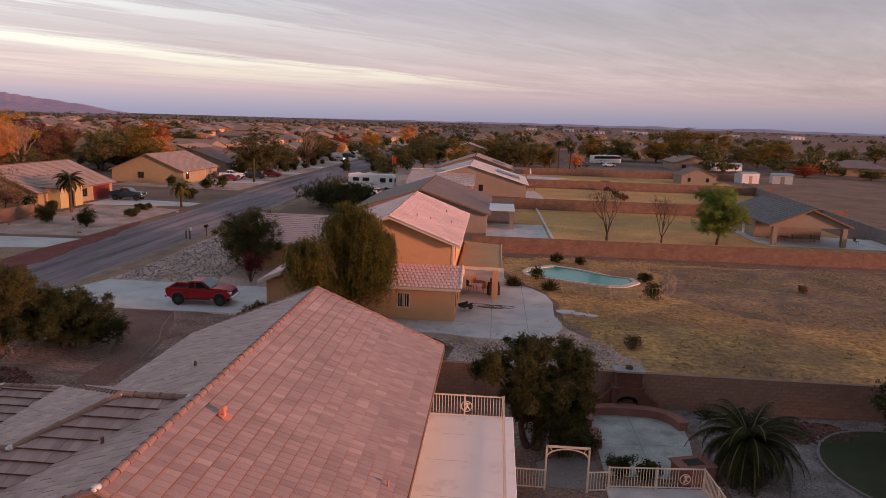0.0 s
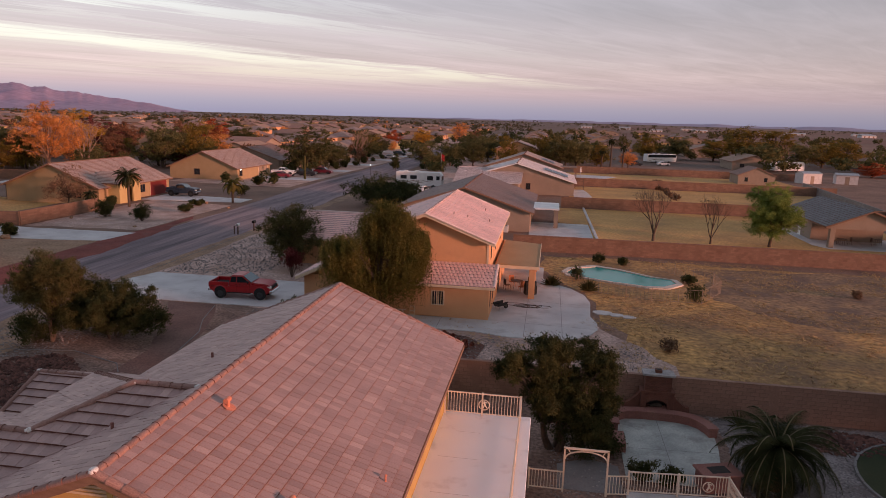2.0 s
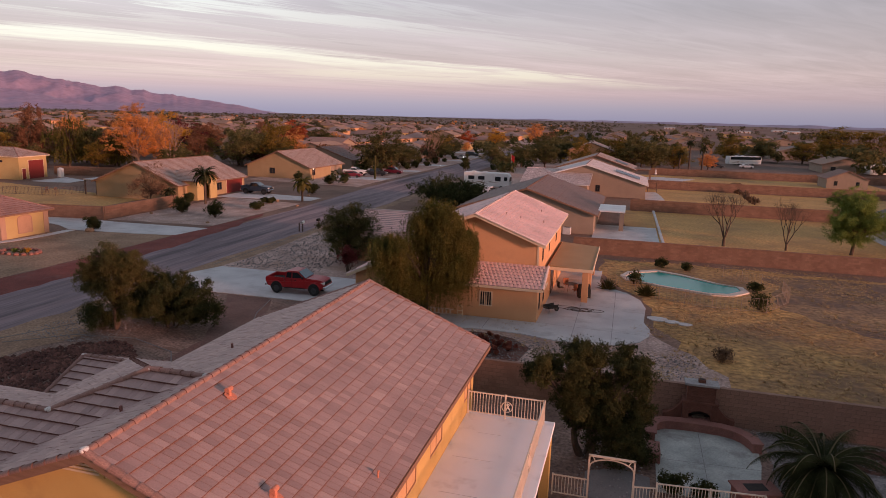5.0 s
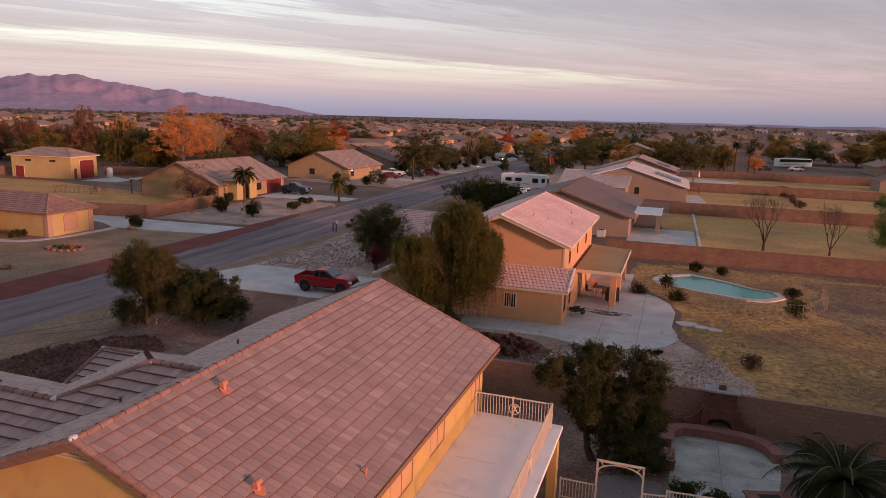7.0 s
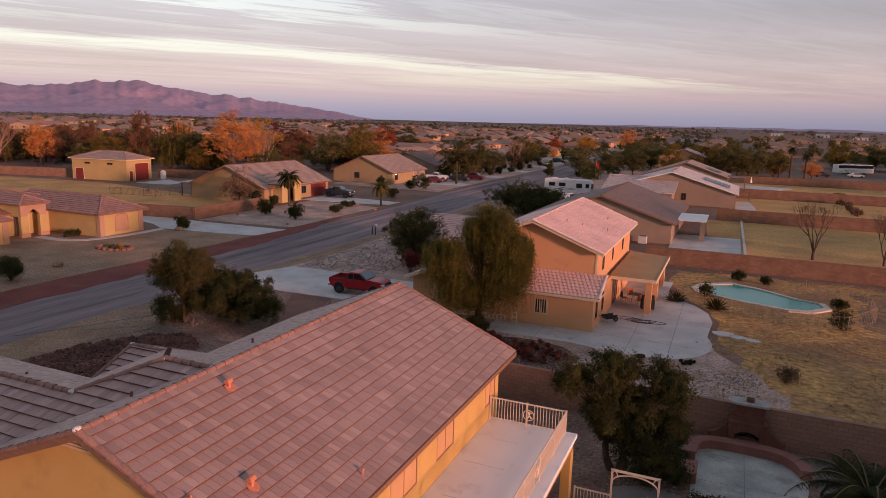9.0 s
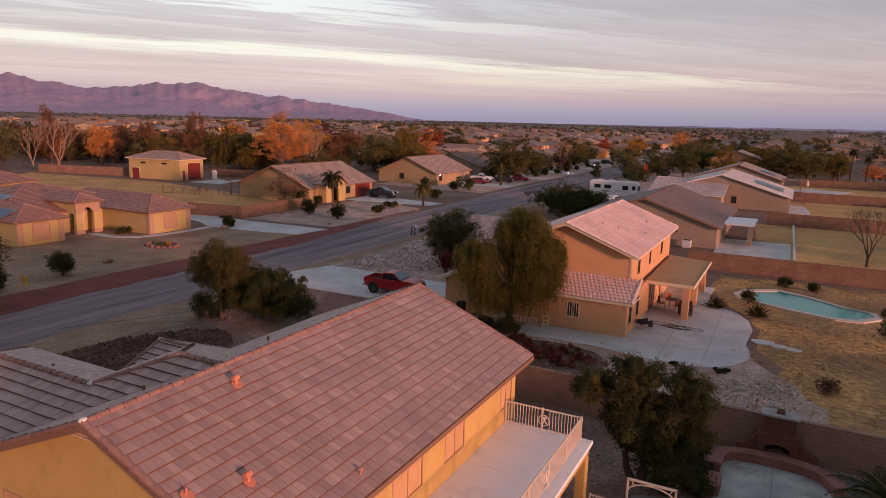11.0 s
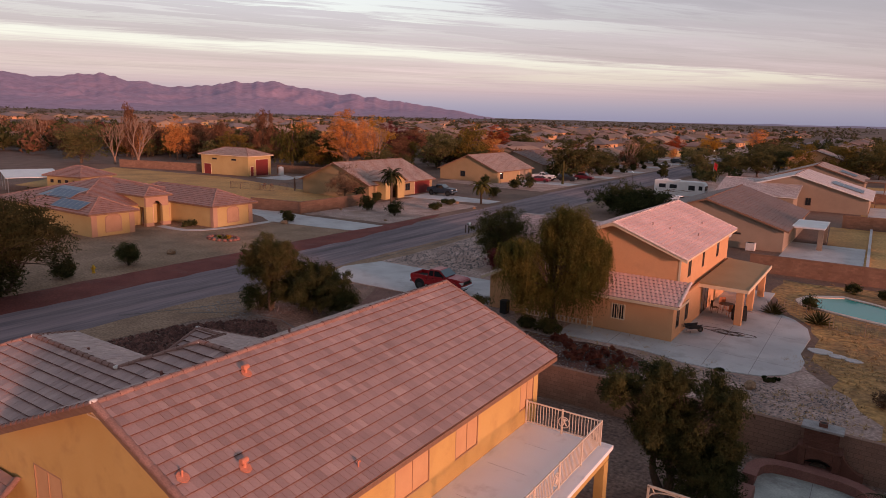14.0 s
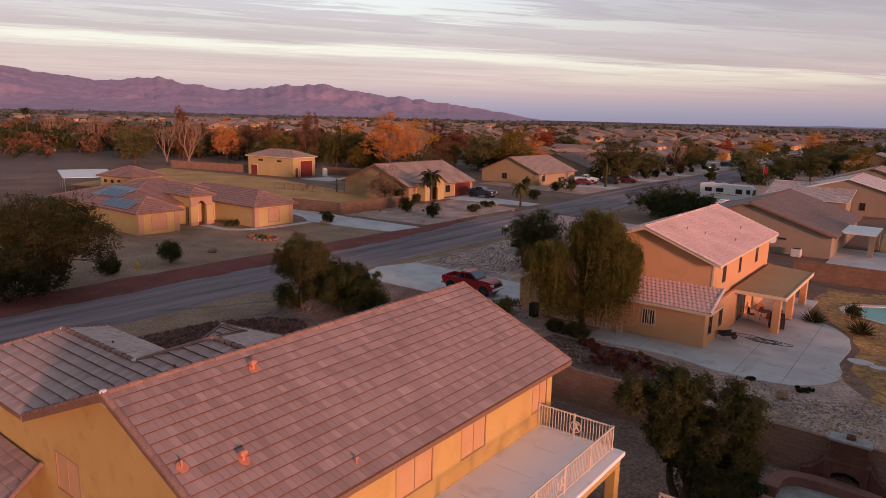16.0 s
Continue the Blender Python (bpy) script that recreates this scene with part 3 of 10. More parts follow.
M_GRAVEL_DARK = surface("dark_red_track", (0.14, 0.080, 0.066), (0.20, 0.115, 0.094), 0.4, 10, 0.95, 0.5, fineamt=0.35, dist=0.04)
M_MULCH = surface("red_mulch", (0.085, 0.036, 0.028), (0.17, 0.075, 0.055), 0.9, 7, 0.95, 0.9, fineamt=0.6, dist=0.08, stain=(0.20, 0.13, 0.105), stain_scale=0.5)
M_DRYGRASS = surface("dry_grass_ground", (0.562, 0.315, 0.107), (0.337, 0.187, 0.084), 0.25, 2.4, 0.95, 0.9, fineamt=0.6, dist=0.12, stain=(0.178, 0.106, 0.069), stain_scale=0.085, stain_at=(0.46, 0.60))
M_DRYGRASS_BARE = surface("bare_straw_ground", (0.180, 0.111, 0.077), (0.339, 0.203, 0.103), 0.25, 2.4, 0.95, 0.9, fineamt=0.6, dist=0.12, stain=(0.142, 0.094, 0.075), stain_scale=0.3, stain_at=(0.48, 0.60))
M_GRAVEL_ROSE = surface("rose_gravel", (0.329, 0.221, 0.185), (0.553, 0.395, 0.337), 0.4, 5, 0.95, 0.9, fineamt=0.5, dist=0.06, stain=(0.395, 0.251, 0.185), stain_scale=0.3)
M_PALELAWN = surface("dormant_lawn", (0.595, 0.339, 0.123), (0.455, 0.256, 0.095), 0.16, 3, 0.95, 0.5, fineamt=0.3, dist=0.03, stain=(0.336, 0.191, 0.086), stain_scale=0.14, stain_at=(0.5, 0.66))
M_BLOCK = surface("block_brown", (0.269, 0.152, 0.110), (0.338, 0.198, 0.145), 1.2, 30, 0.9, 0.5, island=0.10, objrand=0.08, fineamt=0.2)
M_BLOCK_FAR = surface("block_tan", (0.215, 0.121, 0.084), (0.264, 0.157, 0.110), 0.8, 20, 0.9, 0.4, island=0.14, fineamt=0.2)
M_JOINT = surface("block_joint", (0.195, 0.112, 0.082), (0.24, 0.142, 0.104), 2, 30, 0.95, 0.3)
M_BLOCK_GREY = surface("block_grey", (0.19, 0.175, 0.17), (0.24, 0.22, 0.21), 0.8, 20, 0.9, 0.4, island=0.10, fineamt=0.2)
M_POOLWATER = glass_material("pool_water", (0.02, 0.28, 0.24), 0.12)
M_POOLWATER.node_tree.nodes["Principled BSDF"].inputs["Specular IOR Level"].default_value = 0.25
M_COPING = surface("pool_coping", (0.56, 0.47, 0.40), (0.64, 0.55, 0.48), 1, 30, 0.8, 0.2)
M_BRICK = surface("hearth_brick", (0.140, 0.059, 0.042), (0.196, 0.084, 0.059), 2, 30, 0.9, 0.5, island=0.18, objrand=0.15)
M_HEARTHSLAB = surface("rose_masonry", (0.247, 0.105, 0.086), (0.300, 0.143, 0.116), 1.2, 20, 0.85, 0.3)
M_CAPSTONE = surface("pale_capstone", (0.26, 0.24, 0.235), (0.40, 0.37, 0.36), 3, 30, 0.85, 0.3)
M_SOOT = surface("sooty_firebox", (0.03, 0.025, 0.022), (0.05, 0.04, 0.035), 3, 20)
M_BARK = surface("bark_grey_brown", (0.075, 0.052, 0.04), (0.12, 0.085, 0.062), 3, 25, 0.95, 0.8, dist=0.05, aniso=(1, 1, 0.25))
M_BARK_DARK = surface("bark_dark", (0.045, 0.032, 0.025), (0.075, 0.053, 0.04), 3, 25, 0.95, 0.8, dist=0.05)
M_BARK_PALE = surface("bark_pale", (0.26, 0.17, 0.125), (0.33, 0.22, 0.165), 3, 25, 0.95, 0.6, dist=0.04)


def leaf_material(name, c1, c2, vary=0.35):
    m = surface(name, tuple(1.05 * k for k in c1), tuple(1.6 * k for k in c2), 0.8, 2.2, 0.9, 0.0, island=vary * 0.4, fineamt=0.3, spec=0.08, translucent=0.4)
    return m


M_LEAF_OLIVE = leaf_material("leaf_olive", (0.052, 0.061, 0.022), (0.109, 0.089, 0.036))
M_LEAF_DARK = leaf_material("leaf_dark_green", (0.028, 0.042, 0.016), (0.065, 0.061, 0.024))
M_LEAF_MID = leaf_material("leaf_mid_green", (0.075, 0.081, 0.033), (0.158, 0.132, 0.054))
M_LEAF_SHRUB = leaf_material("leaf_shrub_olive", (0.032, 0.042, 0.017), (0.070, 0.066, 0.026))
M_LEAF_BED = leaf_material("leaf_bed_red", (0.171, 0.050, 0.041), (0.216, 0.077, 0.050))
# darker copy of the dark green leaf: deep shade put into the colour
M_LEAF_SHADED = leaf_material("leaf_dark_green_shaded", (0.022, 0.029, 0.012), (0.050, 0.045, 0.019))
# far leaves lighter and greyer, with distance haze put into the colour
M_LEAF_FAR = leaf_material("leaf_hazed_green", (0.045, 0.050, 0.028), (0.085, 0.070, 0.040))
M_LEAF_WILLOW = leaf_material("leaf_willow", (0.053, 0.066, 0.017), (0.128, 0.100, 0.028))
M_LEAF_GREEN = leaf_material("leaf_fresh_green", (0.111, 0.163, 0.039), (0.169, 0.202, 0.052))
M_LEAF_ORANGE = leaf_material("leaf_orange", (0.461, 0.187, 0.060), (0.491, 0.234, 0.075))
M_LEAF_GOLD = leaf_material("leaf_gold", (0.403, 0.221, 0.034), (0.326, 0.173, 0.029))
M_LEAF_GOLDGREEN = leaf_material("leaf_gold_green", (0.11, 0.095, 0.022), (0.20, 0.125, 0.03))
M_LEAF_RUST = leaf_material("leaf_rust", (0.145, 0.068, 0.042), (0.19, 0.098, 0.055))
M_LEAF_RED = leaf_material("leaf_red", (0.34, 0.075, 0.03), (0.26, 0.07, 0.03))
M_LEAF_WINE = leaf_material("leaf_wine_red", (0.10, 0.022, 0.025), (0.14, 0.035, 0.03))
M_LEAF_DRYBROWN = leaf_material("leaf_dry_brown", (0.14, 0.085, 0.055), (0.19, 0.12, 0.075))
M_FROND = leaf_material("palm_frond", (0.019, 0.026, 0.010), (0.033, 0.036, 0.015))
M_FROND_RIB = surface("palm_midrib", (0.096, 0.078, 0.036), (0.132, 0.102, 0.048), 3, 20, 0.7, 0.0)
M_BARK_PALM = surface("palm_boot_bark", (0.15, 0.055, 0.03), (0.26, 0.10, 0.05), 6, 18, 0.95, 0.8, dist=0.05, stain=(0.05, 0.03, 0.02), stain_scale=9)
M_TUFT = surface("dry_tuft", (0.529, 0.340, 0.150), (0.344, 0.224, 0.115), 0.2, 3, 0.95, 0.0, island=0.4)
M_LAWN = surface("green_lawn", (0.035, 0.045, 0.02), (0.055, 0.06, 0.028), 0.6, 25, 0.95, 0.8, fineamt=0.35, dist=0.04)
M_ROCK = surface("dark_lava_rock", (0.085, 0.038, 0.031), (0.165, 0.078, 0.060), 0.6, 8, 0.85, 0.3, island=0.5)
M_PEBBLE = surface("pale_pebble", (0.225, 0.195, 0.188), (0.300, 0.262, 0.247), 0.6, 8, 0.9, 0.2, island=0.35)
M_WHITE = surface("white_paint", (0.72, 0.70, 0.69), (0.80, 0.78, 0.77), 1, 30, 0.45, 0.05, fineamt=0.05)
M_BLACK = surface("black_rubber", (0.018, 0.018, 0.018), (0.03, 0.028, 0.028), 3, 30, 0.7, 0.1)
M_METAL = surface("grey_metal", (0.35, 0.35, 0.36), (0.45, 0.44, 0.44), 3, 30, 0.4, 0.05, metal=0.7)
M_TERRA_VENT = surface("vent_terracotta", (0.56, 0.20, 0.12), (0.62, 0.25, 0.16), 5, 40, 0.6, 0.1)

M_PEBBLE_GROUND = surface("pebble_ground", (0.160, 0.132, 0.124), (0.288, 0.248, 0.236), 0.8, 9, 0.95, 0.9, fineamt=0.55, dist=0.05, stain=(0.120, 0.088, 0.080), stain_scale=0.35)

# ---- ground ----
rnd = random.Random(11)


def sheet(name, outline, z, material, label, category="ground", wobble=0.0, step=1.5, thick=0.0):
    """A flat patch of ground with a slightly uneven edge."""
    pts = []
    n = len(outline)
    for i in range(n):
        a, b = V3((*outline[i], 0)), V3((*outline[(i + 1) % n], 0))
        k = max(1, int((b - a).length / step)) if wobble else 1
        side = (b - a).normalized().cross(V3((0, 0, 1)))
        for j in range(k):
            p = a.lerp(b, j / k)
            if wobble and j:
                p = p + side * wobble * noise.noise(p * 0.35 + V3((z * 40, 2.2, 0.0))) * 2
            pts.append((p.x, p.y))
    bm = bmesh.new()
    if thick:
        prism(bm, pts, z - thick, z)
    else:
        bm.faces.new([bm.verts.new((x, y, z)) for x, y in pts])
    bmesh.ops.triangulate(bm, faces=[f for f in bm.faces if len(f.verts) > 4])
    bmesh.ops.recalc_face_normals(bm, faces=bm.faces[:])
    if not thick:
        for f in bm.faces:
            if f.normal.z < 0:
                f.normal_flip()
    return solo(name, bm, material, label=label, category=category, kind="structure")


FAR = 4900
bm = bmesh.new()
rings = [0, 60, 140, 300, 700, 1500, 3000, FAR]
loops = []
for r in rings[1:]:
    loops.append([bm.verts.new((r * math.cos(2 * math.pi * i / 64) - 20, r * math.sin(2 * math.pi * i / 64) + 60, 0)) for i in range(64)])
c = bm.verts.new((-20, 60, 0))
for i in range(64):
    bm.faces.new((c, loops[0][i], loops[0][(i + 1) % 64]))
    for a, b in zip(loops, loops[1:]):
        bm.faces.new((a[i], b[i], b[(i + 1) % 64], a[(i + 1) % 64]))
solo("ground", bm, M_FIELD, label="wide brown desert plain reaching the horizon", category="ground", kind="structure")

sheet("dirt_lots", [(-160, -60), (110, -60), (110, 240), (-160, 240)], 0.008, M_DIRT, "bare tan dirt between the houses", wobble=2.0, step=6)
sheet("gravel_yard", [(-34, -20), (20, -20), (60, -10), (60, 33.9), (-34, 33.9)], 0.016, M_GRAVEL, "grey gravel yard round the two-storey house", wobble=0.3)
sheet("pebble_yard", [(9.9, 19.0), (26, 18), (28, 33.7), (9.9, 33.7)], 0.022, M_PEBBLE_GROUND, "grey pebble ground round the palm", wobble=0.3)
sheet("gravel_yard_front", [(-34.2, 34), (-14, 34), (-14, 46.5), (-34.2, 46.5)], 0.018, M_GRAVEL, "brown gravel front yard", wobble=0.4)
sheet("gravel_yard_neighbour", [(-34.2, 46.5), (-14, 46.5), (-16, 70), (-24, 76), (-34.2, 82)], 0.022, M_GRAVEL_ROSE, "rose-grey gravel front yard with pebbles", wobble=0.4)
sheet("gravel_yard_side", [(-16, 34.4), (7, 34.4), (9.5, 39), (8, 44), (5, 49), (-16, 47)], 0.02, M_GRAVEL_ROSE, "rose-grey gravel strip by the patio", wobble=0.7)
sheet("dry_grass_lot", [(6, 34.5), (62, 34.5), (62, 72.2), (1, 73), (1, 66), (5, 56), (7, 45)], 0.014, M_DRYGRASS, "dry yellow grass lot with bare patches", wobble=0.6)
sheet("bare_straw_lot", [(15.5, 58), (20, 52.5), (30, 51), (45, 49), (62, 47), (62, 72), (30, 72.2), (17, 71), (16, 64)], 0.019, M_DRYGRASS_BARE, "bare brown ground with thin straw", wobble=0.8, step=1.2)
sheet("mulch_bed", [(-11.5, 43.6), (-11.8, 40.0), (-7.0, 38.6), (-2.6, 39.2), (-2.2, 41.8), (-3.6, 43.4), (-7.0, 43.9)], 0.026, M_MULCH, "reddish-brown mulch bed beside the patio", wobble=0.4)
sheet("lawn_behind", [(4, 75.7), (49, 75.7), (49, 115), (2, 115)], 0.02, M_PALELAWN, "pale dormant lawn inside block walls")
sheet("lawn_third", [(6, 116), (57, 116), (57, 155), (4, 155)], 0.02, M_PALELAWN, "pale dormant lawn inside block walls")
sheet("lawn_fourth", [(6, 157), (62, 157), (62, 196), (4, 196)], 0.02, M_PALELAWN, "pale dormant lawn inside block walls")
sheet("road", [(-45.2, -260), (-34.3, -260), (-34.3, 90), (-36.5, 130), (-38.5, 330), (-40, 900), (-51, 900), (-49.6, 330), (-47.5, 130), (-45.2, 90)], 0.03, M_ASPHALT, "dusty worn asphalt street", "road", wobble=0.2, step=4)
sheet("dusty_shoulder", [(-35.4, -60), (-32.2, -60), (-31.9, 20), (-31.7, 26), (-31.2, 31), (-29.8, 34.8), (-30.4, 36.4), (-32.8, 38.5), (-33.2, 46), (-33.4, 120), (-35.0, 120)], 0.036, M_SHOULDER, "dusty tan gravel shoulder of the street", "shoulder", wobble=0.35, step=2)
sheet("red_verge", [(-47.4, -60), (-42.6, -60), (-42.6, 46), (-43.2, 62), (-44.2, 72), (-46.2, 84), (-47.2, 86)], 0.042, M_REDSTRIP, "red crushed-gravel strip beside the street", "verge", wobble=0.3)
sheet("gravel_yard_west", [(-100, 20), (-47.4, 20), (-47.4, 66.5), (-60, 64), (-64, 60), (-100, 60)], 0.018, M_GRAVEL_TAN, "tan gravel front yard across the street", wobble=0.25)
sheet("gravel_yard_palm", [(-62, 72.5), (-47.4, 74), (-47.6, 98), (-62, 100)], 0.02, M_GRAVEL_ROSE, "grey-pink gravel yard with palms", wobble=0.3)
sheet("dry_pasture", [(-125, 62), (-71, 72), (-72, 92), (-112, 100), (-150, 96)], 0.02, M_PALELAWN, "yellowed paddock behind the house")
sheet("driveway_west", [(-74, 69.5), (-64, 66.6), (-60.6, 64.6), (-52, 65.5), (-47.3, 66.4), (-46.7, 71.9), (-60, 71.3), (-74, 72.5)], 0.05, M_CONCRETE, "pale concrete driveway", "driveway", thick=0.1)
sheet("driveway_palm", [(-64, 99.5), (-47.8, 101.5), (-47.8, 106), (-64, 107.5)], 0.05, M_CONCRETE, "pale concrete driveway", "driveway", thick=0.1)
sheet("driveway_neighbour", [(-33.2, 46.4), (-17, 46.6), (-17, 54.6), (-33.2, 54.6), (-34.6, 50.5)], 0.06, M_CONCRETE, "pale concrete driveway under the red pickup", "driveway", thick=0.12)
sheet("gravel_track", [(-27.2, 46.3), (-23.3, 46.3), (-22.0, 43.5), (-20.9, 40.0), (-20.4, 36), (-20, 28), (-22.5, 28), (-22.4, 36.2), (-24.5, 41)], 0.035, M_GRAVEL_DARK, "dark red gravel track", "track", wobble=0.15)
sheet("patio", [(-9.6, 44.2), (-6, 44.6), (-3.3, 44.5), (-1, 43.9), (1.4, 43.9), (3.4, 44.4), (4.6, 45.5), (5.25, 47.0), (5.3, 48.6), (4.9, 50.2), (5.0, 52.2), (5.1, 54.2), (4.7, 56.6), (3.6, 58.6), (2.0, 60), (1.2, 62), (1.2, 66.5), (-2.6, 66.5), (-2.6, 47.4), (-9.6, 47.2)], 0.07, M_CONCRETE, "curved pale concrete patio behind the house", "patio", thick=0.12)
def strip(name, path, half, z, material, label, category):
    """A band of even width along a bent line on the ground."""
    lf, rt = [], []
    ps = [V3((*p, 0)) for p in path]
    for i, p in enumerate(ps):
        d = ((ps[i + 1] - p).normalized() if i + 1 < len(ps) else V3()) + ((p - ps[i - 1]).normalized() if i else V3())
        n_ = V3((-d.y, d.x, 0)).normalized() * half
        lf.append(tuple((p + n_).xy))
        rt.append(tuple((p - n_).xy))
    return sheet(name, rt + lf[::-1], z, material, label, category, thick=0.06)


strip("entry_walk", [(-60.1, 64.4), (-60.0, 61.5), (-60.1, 59.0), (-60.5, 56.6), (-61.2, 54.4), (-62.6, 53.1), (-64.6, 52.8), (-67.4, 53.0)], 0.55, 0.045, M_CONCRETE, "pale curved concrete walk to the entry", "path")
sheet("patio_kerb", [(7.45, 78.4), (7.75, 78.4), (7.25, 114.6), (6.95, 114.6)], 0.3, M_CONCRETE, "pale concrete kerb beside the patio", "kerb", thick=0.3)
sheet("patio_behind", [(-1, 79.5), (7.2, 79.5), (7.0, 97), (-1, 97)], 0.06, M_CONCRETE, "pale concrete patio", "patio", thick=0.1)
for k_, (a, b) in enumerate((((0.12, 44.0), (0.12, 53.9)), ((2.75, 44.3), (2.7, 59.2)), ((-2.5, 47.4), (5.2, 47.0)), ((-2.5, 53.6), (5.0, 53.2)), ((-6.0, 44.7), (-6.0, 47.2)))):
    d = V3((-(b[1] - a[1]), b[0] - a[0], 0)).normalized() * 0.014
    bm = bmesh.new()
    bm.faces.new([bm.verts.new(V3((*q, 0.075)) + s_ * d) for q, s_ in ((a, -1), (b, -1), (b, 1), (a, 1))])
    bmesh.ops.recalc_face_normals(bm, faces=bm.faces[:])
    solo("control_joint", bm, M_BLOCK_GREY, label="thin dark joint in the patio concrete", category="joint", kind="structure")
for i, (x, y, s) in enumerate(((5.9, 51.6, 0.75), (6.9, 51.2, 0.55), (7.8, 50.9, 0.5))):
    bm = bmesh.new()
    prism(bm, [(x + s * math.cos(a) * (1 + 0.15 * math.sin(3 * a + i)), y + s * 0.8 * math.sin(a)) for a in [2 * math.pi * k / 10 for k in range(10)]], 0.0, 0.07)
    solo("stepping_stone", bm, M_CONCRETE, label="flat pale stepping stone beside the patio", category="stone", group="stepping stones")


# ---- block walls ----
def block_wall(name, p, q, h, material, label, pieces=None, th=0.2, pier=4.9, cw=0.405, ch=0.203, cap=True):
    """A wall of blocks from p to q: recessed core, blocks proud of the joints, piers and a cap course."""
    p, q = V3((*p, 0)), V3((*q, 0))
    L = (q - p).length
    u = (q - p).normalized()
    m = Matrix.Translation(p) @ Matrix(((u.x, -u.y, 0, 0), (u.y, u.x, 0, 0), (0, 0, 1, 0), (0, 0, 0, 1)))
    root = thing(name, p, 0, label, "wall", kind="structure")
    loc = Matrix.Translation(-p) @ m
    bm = bmesh.new()
    box(bm, 0, -th / 2 + 0.008, 0, L, th / 2 - 0.008, h - 0.01, loc)
    part("core", bm, M_JOINT, root)
    if cap:
        bm = bmesh.new()
        n = max(1, int(L / 0.41))
        for i in range(n):
            box(bm, i * L / n + 0.004, -th / 2 - 0.02, h - 0.01, (i + 1) * L / n - 0.004, th / 2 + 0.02, h + 0.05, loc)
        part("cap", bm, material, root, kind="stuff")
    k = max(1, round(L / pier))
    for i in range(k + 1):
        bm = bmesh.new()
        x = i * L / k
        box(bm, x - 0.21, -th / 2 - 0.008, 0, x + 0.21, th / 2 + 0.008, h + 0.06, loc)
        part("pier", bm, material, root)
    rows, cols = int(h / ch), int(L / cw)
    verts, faces, single = [], [], 0
    g = 0.010
    bw, bh = cw - 2 * g, ch - 2 * g
    me = None
    for i in range(rows):
        for j in range(cols):
            x = (j + (0.5 if i % 2 else 0)) * cw + g
            z = i * ch + g
            if x + bw > L:
                continue
            if pieces and pieces(*(m @ V3((x, 0, 0))).xy) and single < 300:
                if me is None:
                    me = bpy.data.meshes.new("block")
                    t = th / 2
                    e = 0.008
                    vs = [(a, b, c_) for c_ in (0, bh) for a, b in ((0, -t + e), (bw, -t + e), (bw, t - e), (0, t - e))]
                    vs += [(a, -t, c_) for c_ in (e, bh - e) for a in (e, bw - e)]
                    me.from_pydata(vs, [], [(3, 2, 1, 0), (4, 5, 6, 7), (1, 2, 6, 5), (2, 3, 7, 6), (3, 0, 4, 7), (8, 9, 11, 10), (0, 1, 9, 8), (1, 5, 11, 9), (5, 4, 10, 11), (4, 0, 8, 10)])
                    me.materials.append(material)
                shared("block", me, root, loc @ Matrix.Translation((x, rnd.uniform(-0.003, 0.003), z)))
                single += 1
                continue
            dj = rnd.uniform(-0.003, 0.003)
            for s in (-1, 1):
                k0 = len(verts)
                y0, y1 = s * (th / 2 - 0.01), s * (th / 2 + dj)
                for yy in (y0, y1):
                    verts += [tuple(loc @ V3((x, yy, z))), tuple(loc @ V3((x + bw, yy, z))), tuple(loc @ V3((x + bw, yy, z + bh))), tuple(loc @ V3((x, yy, z + bh)))]
                f = [(4, 5, 6, 7), (0, 1, 5, 4), (1, 2, 6, 5), (2, 3, 7, 6), (3, 0, 4, 7)]
                faces += [tuple(k0 + t_ for t_ in (ff if s < 0 else ff[::-1])) for ff in f]
    if verts:
        ob = pydata("blocks", verts, faces, material)
        ob.parent = root
        tagged(ob, kind="stuff")
    return root


block_wall("wall_garden", (-12, 34.1), (33, 34.1), 1.83, M_BLOCK, "brown block wall between the two back yards", pieces=lambda x, y: 4.3 < x < 17)
block_wall("wall_lot_behind", (-2.2, 75.3), (60, 75.3), 1.75, M_BLOCK_FAR, "reddish-brown block wall across the dry lot", pier=3.2)
block_wall("wall_lot_third", (3.6, 115.5), (58, 115.5), 1.83, M_BLOCK_FAR, "reddish-brown block wall", cw=0.8, ch=0.203)
block_wall("wall_lot_fourth", (4, 156), (62, 156), 1.83, M_BLOCK_FAR, "reddish-brown block wall", cw=0.8)
block_wall("wall_lot_fifth", (8, 197), (72, 197), 1.83, M_BLOCK_FAR, "reddish-brown block wall", cw=0.8)
block_wall("wall_grey", (50.2, 76), (59.5, 168), 1.83, M_BLOCK_GREY, "grey block wall along the back of the lots", cw=0.8)
block_wall("wall_west_yard", (-71, 70.9), (-62.4, 72.3), 1.7, M_BLOCK_FAR, "tan block wall by the driveway", cw=0.8)
block_wall("wall_west_corner", (-62.4, 72.3), (-62.3, 86.5), 1.7, M_BLOCK_FAR, "tan block wall along the yard", cw=0.8)
block_wall("wall_west_back", (-150, 98), (-126.5, 104.6), 1.83, M_BLOCK_FAR, "tan block wall behind the paddock", cw=0.8)
block_wall("wall_paddock", (-114, 116), (-84, 124), 1.83, M_BLOCK_FAR, "tan block wall behind the paddock", cw=0.8)


